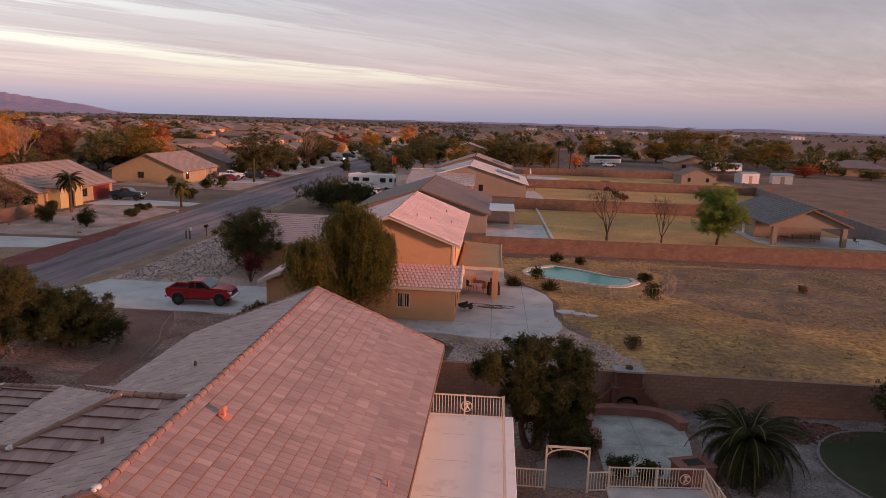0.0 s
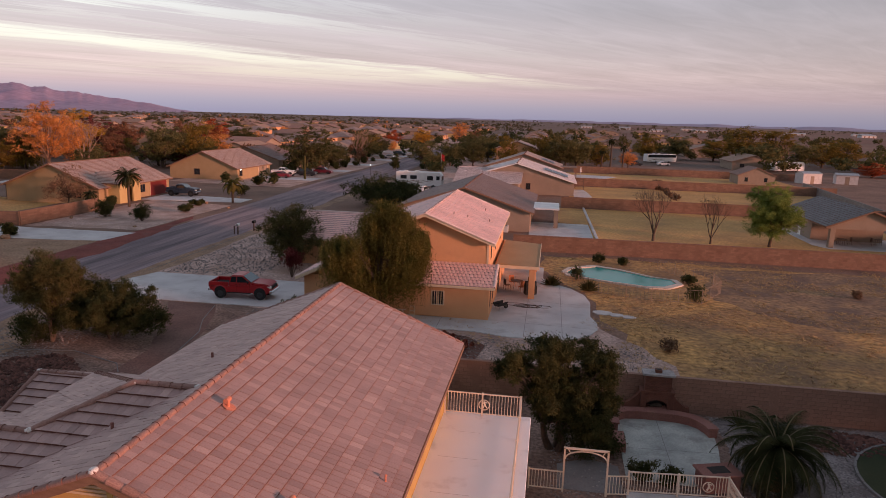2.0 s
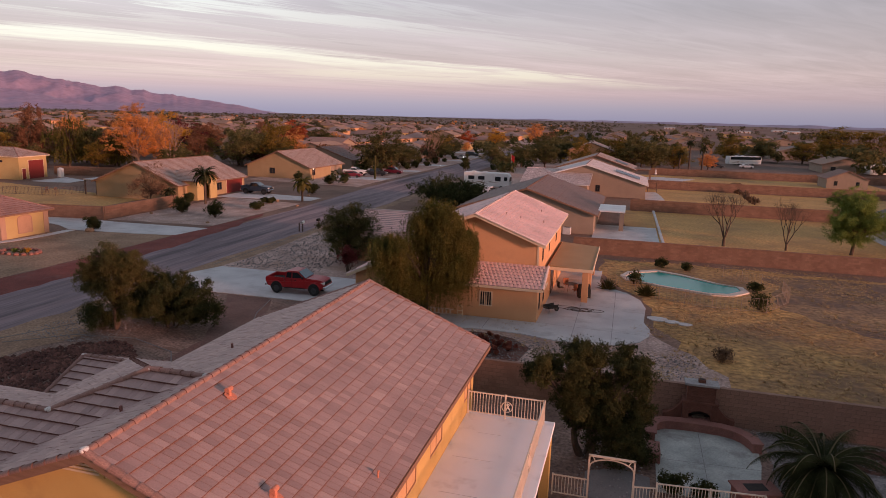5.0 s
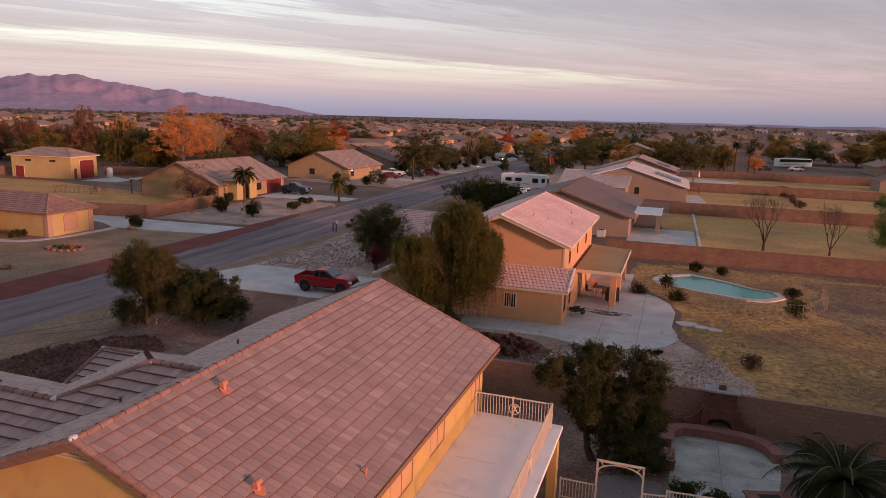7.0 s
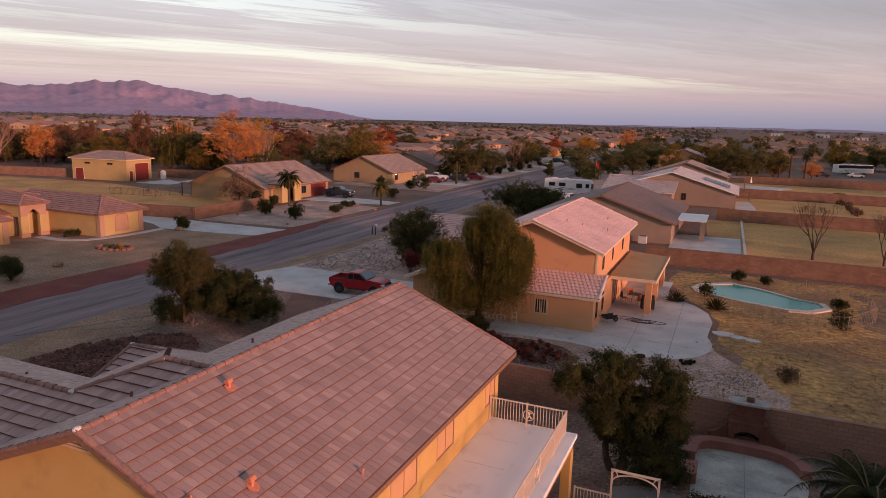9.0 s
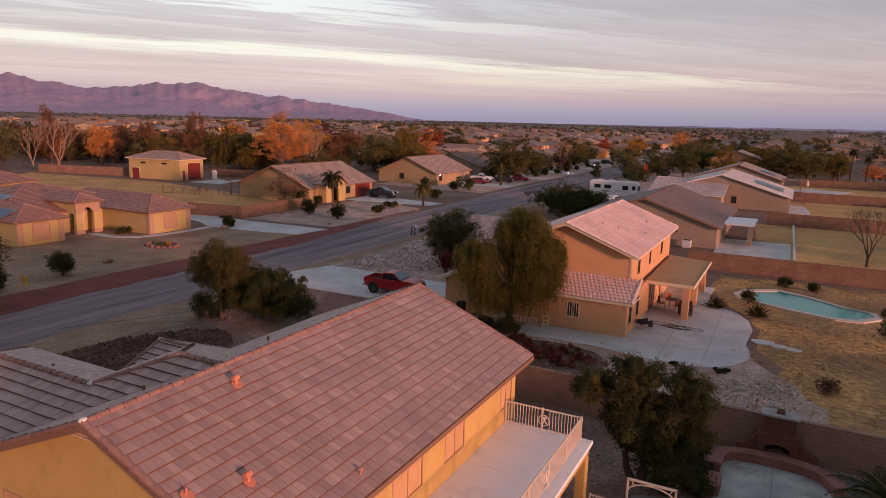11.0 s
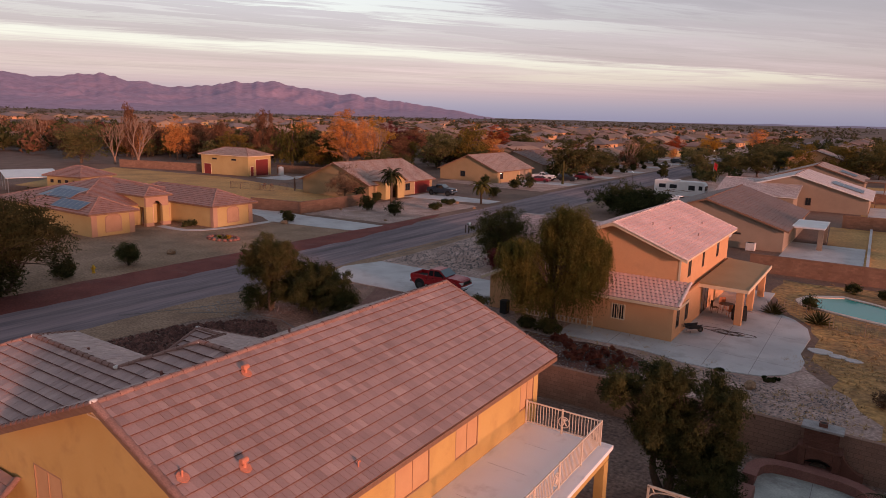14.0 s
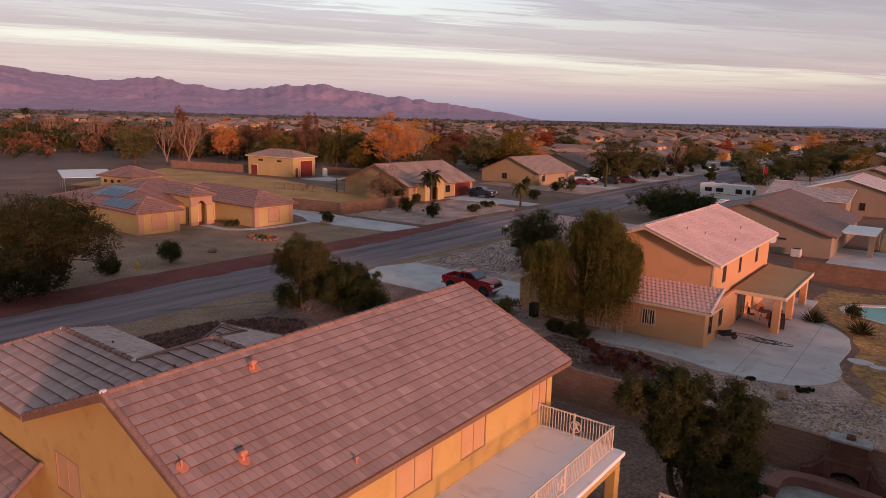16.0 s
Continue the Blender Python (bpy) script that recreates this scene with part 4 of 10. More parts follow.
# ---- houses ----
def window(parent, m, w, h, frame_mat=None, pane_mat=None, bars=0, mull=1, name="window"):
    """A window set into its opening: frame, mullion and panes, outer face towards -y of m."""
    bm = bmesh.new()
    t = 0.05
    for a in ((-w / 2, 0, -w / 2 + t, h), (w / 2 - t, 0, w / 2, h), (-w / 2 + t, 0, w / 2 - t, t), (-w / 2 + t, h - t, w / 2 - t, h)):
        box(bm, a[0], -0.025, a[1], a[2], 0.05, a[3], m)
    win = part(name, bm, frame_mat or M_FRAME, parent)
    n = mull + 1
    for i in range(n):
        bm = bmesh.new()
        x0 = -w / 2 + t + i * (w - 2 * t) / n
        x1 = -w / 2 + t + (i + 1) * (w - 2 * t) / n
        box(bm, x0 + 0.012, 0.0, t, x1 - 0.012, 0.02, h - t, m)
        part("pane", bm, pane_mat or M_GLASS, win)
    for i in range(mull):
        bm = bmesh.new()
        x = -w / 2 + t + (i + 1) * (w - 2 * t) / n
        box(bm, x - 0.012, -0.02, t, x + 0.012, 0.03, h - t, m)
        part("mullion", bm, frame_mat or M_FRAME, win)
    for i in range(bars):
        bm = bmesh.new()
        x = -w / 2 + (i + 0.5) * w / bars
        box(bm, x - 0.02, -0.07, -0.03, x + 0.02, -0.04, h + 0.03, m)
        part("bar", bm, M_TRIM, win)
    return win


def face(x, y, z, d):
    """The pose of something on a wall that looks towards d (degrees from +x)."""
    return Matrix.Translation((x, y, z)) @ Matrix.Rotation(radians(d + 90), 4, "Z")


def shell(root, x0, x1, y0, y1, h, material, holes=None, th=0.2, name="wall"):
    """Four walls with openings; holes: side -> list of (u0, u1, h0, h1) from the side's left end seen from outside."""
    holes = holes or {}
    for side, p, q in (("s", (x0, y0), (x1, y0)), ("e", (x1, y0), (x1, y1)), ("n", (x1, y1), (x0, y1)), ("w", (x0, y1), (x0, y0))):
        bm = bmesh.new()
        d = V3((q[0] - p[0], q[1] - p[1], 0)).normalized()
        cut = th if side in "sn" else 0
        if side in "ew":
            p = (p[0], p[1] + d.y * th)
            q = (q[0], q[1] - d.y * th)
        hs = [(a - (th if side in "ew" else 0), b - (th if side in "ew" else 0), c0, c1) for a, b, c0, c1 in holes.get(side, ())]
        wall_run(bm, p, q, 0, h, th, hs)
        part(name, bm, material, root)


def gable(root, p, q, zbase, zpeak, material, th=0.2, name="gable", at=0.5):
    """The triangle of wall between two slopes, from p to q in plan."""
    p, q = V3((*p, zbase)), V3((*q, zbase))
    u = (q - p).normalized()
    inward = V3((-u.y, u.x, 0))
    bm = bmesh.new()
    mid = p.lerp(q, at)
    extrude_poly(bm, [p, q, V3((mid.x, mid.y, zpeak))], inward * th)
    bmesh.ops.recalc_face_normals(bm, faces=bm.faces[:])
    part(name, bm, material, root)


def eave_board(root, p, q, z, material, h=0.16, th=0.04):
    p, q = V3((*p, 0)), V3((*q, 0))
    u = (q - p).normalized()
    m = Matrix.Translation(p + V3((0, 0, z))) @ Matrix(((u.x, -u.y, 0, 0), (u.y, u.x, 0, 0), (0, 0, 1, 0), (0, 0, 0, 1)))
    bm = bmesh.new()
    box(bm, 0, -th, -h, (q - p).length, 0, 0.0, m)
    part("fascia", bm, material, root)


def rake_board(root, a, b, out, material, h=0.2, th=0.05):
    a, b = V3(a), V3(b)
    bm = bmesh.new()
    extrude_poly(bm, [a, b, b - V3((0, 0, h)), a - V3((0, 0, h))], V3(out) * th)
    bmesh.ops.recalc_face_normals(bm, faces=bm.faces[:])
    part("rake_board", bm, material, root)

# ---- the near two-storey house ----
A = thing("two_storey_house", (0, 0, 0), 0, "yellow stucco two-storey house with a rose-brown tile roof", "house")
S = 0.4167   # roof slope
AX0, AX1, AY0, AY1 = -11.9, -2.35, 11.3, 25.9
SW0, SW1 = -11.5, -9.95
EAST_WINDOWS = [(24.95, 1.15), (20.55, 1.45), (17.5, 1.75), (13.6, 1.6)]
shell(A, AX0, AX1, AY0, AY1, 5.45, M_STUCCO_A, {"e": [(y - w / 2 - AY0, y + w / 2 - AY0, 3.62, 4.95) for y, w in EAST_WINDOWS], "s": [(SW0 - AX0, SW1 - AX0, 3.1, 4.4)]})
gable(A, (AX0, AY0), (AX1, AY0), 5.45, 7.44, M_STUCCO_A)
gable(A, (AX1, AY1), (AX0, AY1), 5.45, 7.44, M_STUCCO_A)
for y, w in EAST_WINDOWS:
    window(A, face(AX1 - 0.02, y, 3.62, 0), w, 1.33, M_SCREEN_FRAME, M_SCREEN)
window(A, face((SW0 + SW1) / 2, AY0 + 0.02, 3.1, -90), SW1 - SW0, 1.3, M_SCREEN_FRAME, M_SCREEN)
ER, RZ = 5.4, 7.6
RX, EX, WX = -7.1, -1.82, -12.38
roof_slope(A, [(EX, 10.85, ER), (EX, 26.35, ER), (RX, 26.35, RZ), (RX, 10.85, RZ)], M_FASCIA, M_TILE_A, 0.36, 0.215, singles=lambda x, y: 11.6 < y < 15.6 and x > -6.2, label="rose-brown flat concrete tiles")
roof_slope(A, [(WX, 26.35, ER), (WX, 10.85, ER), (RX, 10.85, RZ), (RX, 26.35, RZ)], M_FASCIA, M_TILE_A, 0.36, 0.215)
# cross wings to the street side
roof_slope(A, [(-19.1, 10.77, 5.4), (-12.38, 10.77, 5.4), (-11.04, 12.11, 5.96), (-11.04, 13.74, 6.64), (-16.14, 13.74, 6.64)], M_FASCIA, M_TILE_A, 0.36, 0.215, 0.058)
roof_slope(A, [(-11.04, 12.11, 5.958), (-7.65, 15.5, 7.371), (-9.28, 15.5, 7.371), (-11.04, 13.74, 6.638)], M_FASCIA, M_TILE_A, 0.36, 0.215, 0.058)
roof_slope(A, [(-14.0, 20.2, 5.405), (-14.0, 16.7, 5.405), (-11.04, 13.74, 6.638), (-9.28, 15.5, 7.371)], M_FASCIA, M_TILE_A, 0.36, 0.215, 0.058)
roof_slope(A, [(-12.38, 20.2, 5.41), (-14.0, 20.2, 5.41), (-9.28, 15.5, 7.371), (-7.65, 15.5, 7.371)], M_FASCIA, M_TILE_A, 0.36, 0.215, 0.058)
roof_slope(A, [(-14.0, 16.7, 5.405), (-19.1, 16.7, 5.405), (-16.14, 13.74, 6.638), (-11.04, 13.74, 6.638)], M_FASCIA, M_TILE_A, 0.36, 0.215, 0.058)
roof_slope(A, [(-19.1, 16.7, 5.405), (-19.1, 10.77, 5.405), (-16.14, 13.74, 6.638)], M_FASCIA, M_TILE_A, 0.36, 0.215, 0.058)
shell(A, -18.6, -11.9, 11.3, 16.2, 5.4, M_STUCCO_A)
shell(A, -13.6, -12.1, 16.3, 19.8, 5.4, M_STUCCO_A)
# low garage wing
roof_slope(A, [(-16.9, 16.2, 2.9), (-12.0, 16.2, 2.9), (-12.0, 21.0, 4.9), (-16.9, 21.0, 4.9)], M_FASCIA, M_TILE_A, 0.36, 0.215, 0.058)
roof_slope(A, [(-12.0, 25.8, 2.9), (-16.9, 25.8, 2.9), (-16.9, 21.0, 4.9), (-12.0, 21.0, 4.9)], M_FASCIA, M_TILE_A, 0.36, 0.215, 0.058)
shell(A, -16.5, -12.0, 16.6, 25.4, 2.9, M_STUCCO_A)
gable(A, (-16.5, 25.4), (-16.5, 16.6), 2.9, 4.75, M_STUCCO_A)
# porch roof at the front corner
roof_slope(A, [(-20.5, 8.6, 2.5), (-11.2, 8.6, 2.5), (-12.4, 11.2, 3.58), (-20.5, 11.2, 3.58)], M_FASCIA, M_TILE_A, 0.36, 0.215, 0.058)
for a, b in (((RX, 10.8, RZ), (RX, 26.4, RZ)), ((-7.6, 15.5, 7.4), (-9.28, 15.5, 7.4)), ((-9.28, 15.5, 7.4), (-11.04, 13.74, 6.66)), ((-11.04, 13.74, 6.66), (-16.14, 13.74, 6.66)),
             ((-16.14, 13.74, 6.64), (-19.1, 10.77, 5.42)), ((-16.14, 13.74, 6.64), (-19.1, 16.7, 5.42)), ((-9.28, 15.5, 7.38), (-14.0, 20.2, 5.42)), ((-12.0, 21, 4.92), (-16.9, 21, 4.92)),
             ((-16.9, 21, 4.92), (-16.9, 16.2, 2.92)), ((-16.9, 21, 4.92), (-16.9, 25.8, 2.92)),
             ((RX, 10.85, RZ), (EX, 10.85, ER)), ((RX, 10.85, RZ), (WX, 10.85, ER)), ((RX, 26.35, RZ), (EX, 26.35, ER)), ((RX, 26.35, RZ), (WX, 26.35, ER)), ((-12.4, 11.2, 3.6), (-11.2, 8.6, 2.52))):
    cap_row(A, a, b, M_CAP_A, name="cap_tile", r=0.092)
for x, y, z in ((RX, 10.85, 7.66), (-9.28, 15.5, 7.42), (-11.04, 13.74, 6.7), (-16.14, 13.74, 6.68), (-16.9, 21, 4.96), (-7.5, 15.5, 7.44)):
    bm = bmesh.new()
    blob(bm, (x, y, z - 0.02), 0.10, 0.11, 0.07, 2, 0.25, x)
    part("mortar_cap", bm, M_MORTAR, A, "white mortar lump on the ridge end", smooth=True)
rake_board(A, (EX, 10.85, ER - 0.02), (RX, 10.85, RZ - 0.02), (0, -1, 0), M_FASCIA)
rake_board(A, (RX, 10.85, RZ - 0.02), (WX, 10.85, ER - 0.02), (0, -1, 0), M_FASCIA)
eave_board(A, (EX, 10.85), (EX, 26.35), ER - 0.01, M_FASCIA)

for k in range(6):   # slatted vent under the peak
    h_ = 7.28 - 0.085 * k
    w_ = (7.36 - h_) / S - 0.06
    part("gable_slat", bbox(RX - w_, AY0 - 0.03, h_ - 0.05, RX + w_, AY0 + 0.01, h_), M_TRIM, A)
part("king_post", bbox(RX - 0.06, AY0 - 0.05, 6.78, RX + 0.06, AY0 + 0.01, 7.34), M_STUCCO_A, A)

# ---- house B ----
BE_ = 5.4
B = thing("neighbour_house", (0, 0, 0), 0, "orange-tan stucco two-storey house with pale pink tiles", "house")
shell(B, -16.6, -2.6, 47.35, 66.2, 2.75, M_STUCCO_B, {"s": [(9.75, 10.75, 0.95, 2.05), (7.55, 8.55, 2.0, 2.28)], "e": [(0.9, 1.7, 0.75, 2.2), (3.2, 4.1, 0.75, 2.2), (8.2, 10.4, 0.06, 2.15)]})
shell(B, -12.6, -2.95, 49.6, 65.8, 5.45, M_STUCCO_B, {"e": [(2.2, 3.1, 3.6, 4.8), (6.5, 7.2, 3.6, 4.8), (11.5, 12.4, 3.6, 4.8)]}, name="upper_wall")
gable(B, (-12.6, 49.6), (-2.95, 49.6), 5.45, 7.36, M_STUCCO_B)
gable(B, (-2.95, 65.8), (-12.6, 65.8), 5.45, 7.36, M_STUCCO_B)
window(B, face(-16.6 + 10.25, 47.37, 0.95, -90), 1.0, 1.1, M_TRIM, M_GLASS, bars=6)
window(B, face(-16.6 + 8.05, 47.37, 2.0, -90), 1.0, 0.28, mull=0)
window(B, face(-2.62, 47.35 + 1.3, 0.75, 0), 0.8, 1.45)
window(B, face(-2.62, 47.35 + 3.65, 0.75, 0), 0.9, 1.45)
window(B, face(-2.62, 47.35 + 9.3, 0.06, 0), 2.2, 2.09, name="patio_door")
for y in (2.65, 6.85, 11.95):
    window(B, face(-2.97, 49.6 + y, 3.6, 0), 0.9 if y != 6.85 else 0.7, 1.2)
BE, BR = 5.4, 7.45
roof_slope(B, [(-2.4, 49.05, BE), (-2.4, 66.3, BE), (-7.75, 66.3, BR), (-7.75, 49.05, BR)], M_TRIM, M_TILE_B, label="pale pink concrete tiles")
roof_slope(B, [(-13.1, 66.3, BE), (-13.1, 49.05, BE), (-7.75, 49.05, BR), (-7.75, 66.3, BR)], M_TRIM, M_TILE_B)
barrel_slope(B, -10.4, -2.2, 46.85, 49.62, 2.62, 3.72, M_TRIM, M_TILE_B)
roof_slope(B, [(-9.4, 46.8, 2.5), (-9.4, 62, 2.5), (-13.25, 62, 4.3), (-13.25, 46.8, 4.3)], M_TRIM, M_TILE_B)
roof_slope(B, [(-17.1, 62, 2.5), (-17.1, 46.8, 2.5), (-13.25, 46.8, 4.3), (-13.25, 62, 4.3)], M_TRIM, M_TILE_B)
gable(B, (-16.6, 47.35), (-9.9, 47.35), 2.7, 4.15, M_STUCCO_B, name="garage_gable")
rake_board(B, (-9.4, 46.8, 2.5), (-13.25, 46.8, 4.3), (0, -1, 0), M_TRIM, 0.22)
rake_board(B, (-13.25, 46.8, 4.3), (-17.1, 46.8, 2.5), (0, -1, 0), M_TRIM, 0.22)
for q in ((-9.4, 46.86, 2.52), (-17.1, 46.86, 2.52), (-13.25, 62, 4.32)):
    cap_row(B, (-13.25, 46.86, 4.32), q, M_CAP_B, name="cap_tile", step=0.4)
for k in range(5):   # slatted vent under the peak
    h_ = 7.2 - 0.11 * k
    part("gable_slat", bbox(-7.75 - (7.28 - h_) / 0.385, 49.565, h_ - 0.06, -7.75 + (7.28 - h_) / 0.385, 49.61, h_), M_STUCCO_B, B)
part("corner_trim", bbox(-3.06, 49.57, 3.5, -2.92, 49.61, 5.4), M_TRIM, B)
for x, y in ((-6.2, 53.5), (-5.2, 54.6), (-3.6, 57.0), (-4.4, 61.5)):
    bm = bmesh.new()
    z_ = BE_ + (-2.4 - x) * 0.383
    tube(bm, (x, y, z_ - 0.05), (x, y, z_ + 0.22), 0.045, 0.045, 8)
    part("vent_pipe", bm, M_CAP_A, B)
shell(B, -23.2, -16.6, 62, 71, 2.75, M_STUCCO_B, name="garage_wall")
roof_slope(B, [(-23.6, 61.6, 2.6), (-12.6, 61.6, 2.6), (-12.6, 66.5, 4.6), (-23.6, 66.5, 4.6)], M_TRIM, M_TILE_B)
roof_slope(B, [(-12.6, 71.4, 2.6), (-23.6, 71.4, 2.6), (-23.6, 66.5, 4.6), (-12.6, 66.5, 4.6)], M_TRIM, M_TILE_B)
for a, b in (((-7.75, 49, BR), (-7.75, 66.3, BR)), ((-7.75, 49.05, BR), (-2.4, 49.05, BE)), ((-7.75, 49.05, BR), (-13.1, 49.05, BE)), ((-7.75, 66.3, BR), (-2.4, 66.3, BE)), ((-2.2, 49.6, 3.74), (-2.2, 46.85, 2.64)), ((-12.6, 66.5, 4.62), (-23.6, 66.5, 4.62))):
    cap_row(B, a, b, M_CAP_B, name="cap_tile", step=0.4)
rake_board(B, (-2.4, 49.05, BE), (-7.75, 49.05, BR), (0, -1, 0), M_TRIM, 0.24)
rake_board(B, (-7.75, 49.05, BR), (-13.1, 49.05, BE), (0, -1, 0), M_TRIM, 0.24)
eave_board(B, (-2.2, 46.85), (-2.2, 49.6), 2.6, M_TRIM)
eave_board(B, (-9.4, 46.85), (-2.2, 46.85), 2.6, M_TRIM)
# patio cover
bm = bmesh.new()
extrude_poly(bm, [(-2.6, 54.1, 2.95), (0.8, 54.1, 2.72), (0.8, 65.0, 2.72), (-2.6, 65.0, 2.95)], (0, 0, -0.16))
bmesh.ops.recalc_face_normals(bm, faces=bm.faces[:])
part("patio_cover", bm, M_STUCCO_TAN, B, "flat tan patio cover")
bm = bmesh.new()
box(bm, 0.8, 54.06, 2.5, 0.86, 65.04, 2.76); box(bm, -2.6, 54.0, 2.55, 0.86, 54.06, 2.8)
part("fascia", bm, M_TRIM, B)
for y in (54.4, 59.2, 64.6):
    bm = bbox(0.05, y - 0.25, 0.06, 0.55, y + 0.25, 2.6, 0.02)
    part("patio_post", bm, M_STUCCO_B, B)


def gable_house(name, label, x0, x1, y0, y1, eave, peak, wall, tile, trim, axis="y", over=0.5, holes=None, windows=(), ridge_at=0.5, course=0.4, width=0.36):
    """A one-storey house with a gable roof whose ridge runs along the axis."""
    root = thing(name, ((x0 + x1) / 2, (y0 + y1) / 2, 0), 0, label, "house")
    o = ((x0 + x1) / 2, (y0 + y1) / 2, 0)
    hx, hy = (x1 - x0) / 2, (y1 - y0) / 2
    shell(root, -hx, hx, -hy, hy, eave, wall, holes)
    if axis == "y":
        r = (peak - eave) / hx * over
        e = eave - r
        roof_slope(root, [(hx + over, -hy - over, e), (hx + over, hy + over, e), (0, hy + over, peak), (0, -hy - over, peak)], trim, tile, course, width)
        roof_slope(root, [(-hx - over, hy + over, e), (-hx - over, -hy - over, e), (0, -hy - over, peak), (0, hy + over, peak)], trim, tile, course, width)
        gable(root, (-hx, -hy), (hx, -hy), eave, peak - 0.14, wall)
        gable(root, (hx, hy), (-hx, hy), eave, peak - 0.14, wall)
        cap_row(root, (0, -hy - over, peak), (0, hy + over, peak), trim if tile not in (M_TILE_B, M_TILE_PALE) else M_CAP_B, 0.45)
        rake_board(root, (hx + over, -hy - over, e), (0, -hy - over, peak), (0, -1, 0), trim)
        rake_board(root, (0, -hy - over, peak), (-hx - over, -hy - over, e), (0, -1, 0), trim)
        eave_board(root, (hx + over, -hy - over), (hx + over, hy + over), e, trim)
    else:
        r = (peak - eave) / hy * over
        e = eave - r
        roof_slope(root, [(-hx - over, -hy - over, e), (hx + over, -hy - over, e), (hx + over, 0, peak), (-hx - over, 0, peak)], trim, tile, course, width)
        roof_slope(root, [(hx + over, hy + over, e), (-hx - over, hy + over, e), (-hx - over, 0, peak), (hx + over, 0, peak)], trim, tile, course, width)
        gable(root, (hx, -hy), (hx, hy), eave, peak - 0.14, wall)
        gable(root, (-hx, hy), (-hx, -hy), eave, peak - 0.14, wall)
        cap_row(root, (-hx - over, 0, peak), (hx + over, 0, peak), trim, 0.45)
        eave_board(root, (-hx - over, -hy - over), (hx + over, -hy - over), e, trim)
        rake_board(root, (hx + over, -hy - over, e), (hx + over, 0, peak), (1, 0, 0), trim)
        rake_board(root, (hx + over, 0, peak), (hx + over, hy + over, e), (1, 0, 0), trim)
    for side, u, z, w, h in windows:
        m = {"s": face(-hx + u, -hy - 0.01, z, -90), "e": face(hx + 0.01, -hy + u, z, 0)}[side]
        window(root, m, w, h)
    return root


def hip_house(name, label, x0, x1, y0, y1, eave, peak, wall, tile, trim, over=0.5, windows=(), course=0.4, width=0.36, holes=None, category="house", rz=0.0, root=None):
    house = root
    if root is None:
        root = thing(name, ((x0 + x1) / 2, (y0 + y1) / 2, 0), rz, label, category)
        at = root
    else:   # a wing: its own shifted holder inside the house
        at = new(name)
        at.parent = root
        at.matrix_basis = pose((x0 + x1) / 2 - root.location.x, (y0 + y1) / 2 - root.location.y, 0)
        root = at
    hx, hy = (x1 - x0) / 2, (y1 - y0) / 2
    shell(root, -hx, hx, -hy, hy, eave, wall, holes)
    ox, oy = hx + over, hy + over
    k = min(ox, oy)
    e = eave - 0.02
    if ox >= oy:
        r0, r1 = (-ox + k, 0, peak), (ox - k, 0, peak)
        planes = [[(-ox, -oy, e), (ox, -oy, e), r1, r0], [(ox, oy, e), (-ox, oy, e), r0, r1], [(ox, -oy, e), (ox, oy, e), r1], [(-ox, oy, e), (-ox, -oy, e), r0]]
    else:
        r0, r1 = (0, -oy + k, peak), (0, oy - k, peak)
        planes = [[(ox, -oy, e), (ox, oy, e), r1, r0], [(-ox, oy, e), (-ox, -oy, e), r0, r1], [(-ox, -oy, e), (ox, -oy, e), r0], [(ox, oy, e), (-ox, oy, e), r1]]
    for p in planes:
        p = [V3(q) for q in p]
        p = [q for i, q in enumerate(p) if (q - p[i - 1]).length > 0.02]
        roof_slope(root, p, trim, tile, course, width)
    cap = M_CAP_B if tile is M_TILE_B else M_CAP_A
    if (V3(r1) - V3(r0)).length > 0.1:
        cap_row(root, r0, r1, cap, 0.45)
    for cx, cy in ((-ox, -oy), (ox, -oy), (ox, oy), (-ox, oy)):
        r = min((r0, r1), key=lambda q: (q[0] - cx) ** 2 + (q[1] - cy) ** 2)
        cap_row(root, r, (cx, cy, e), cap, 0.45)
    for a, b in (((-ox, -oy), (ox, -oy)), ((ox, -oy), (ox, oy))):
        eave_board(root, a, b, e, trim)
    for side, u, z, w, h in windows:
        m = {"s": face(-hx + u, -hy - 0.01, z, -90), "e": face(hx + 0.01, -hy + u, z, 0)}[side]
        window(root, m, w, h)
    if house is not None:   # the wing's pieces belong to the house itself
        for o in list(root.children):
            o.parent = house
            o.matrix_basis = root.matrix_basis @ o.matrix_basis
        bpy.data.objects.remove(root)
        root = house
    return root


# house behind: brown roof
gable_house("brown_roof_house", "taupe stucco house with a brown tile roof", -18.5, -1.0, 88, 110, 2.75, 5.6, M_STUCCO_C, M_TILE_BROWN, M_FASCIA, windows=[("s", 12.5, 1.6, 0.9, 0.25)])
D_HOUSE = gable_house("pale_roof_house", "taupe stucco house with a pale tile roof and solar panels", -16.5, 6.0, 134, 152, 2.75, 6.1, M_STUCCO_C, M_TILE_PALE, M_WHITE, windows=[("s", 13.6, 0.9, 0.9, 1.3)])
gable_house("third_roof_house", "taupe stucco house with a tan tile roof", -15, 4, 174, 190, 2.75, 5.9, M_STUCCO_C, M_TILE_TAN, M_FASCIA)
gable_house("orange_house", "orange stucco house with a tan tile roof", -16, -3, 216, 232, 5.4, 7.6, M_STUCCO_B, M_TILE_TAN, M_FASCIA)
E_HOUSE = hip_house("solar_house", "cream stucco house with rust tiles and solar panels", -88, -70, 43.4, 62.5, 2.7, 5.3, M_STUCCO_E, M_TILE_RUST, M_FASCIA)
hip_house("front_wing", "", -80, -65.8, 43.33, 48.5, 2.7, 4.2, M_STUCCO_E, M_TILE_RUST, M_FASCIA, root=E_HOUSE)
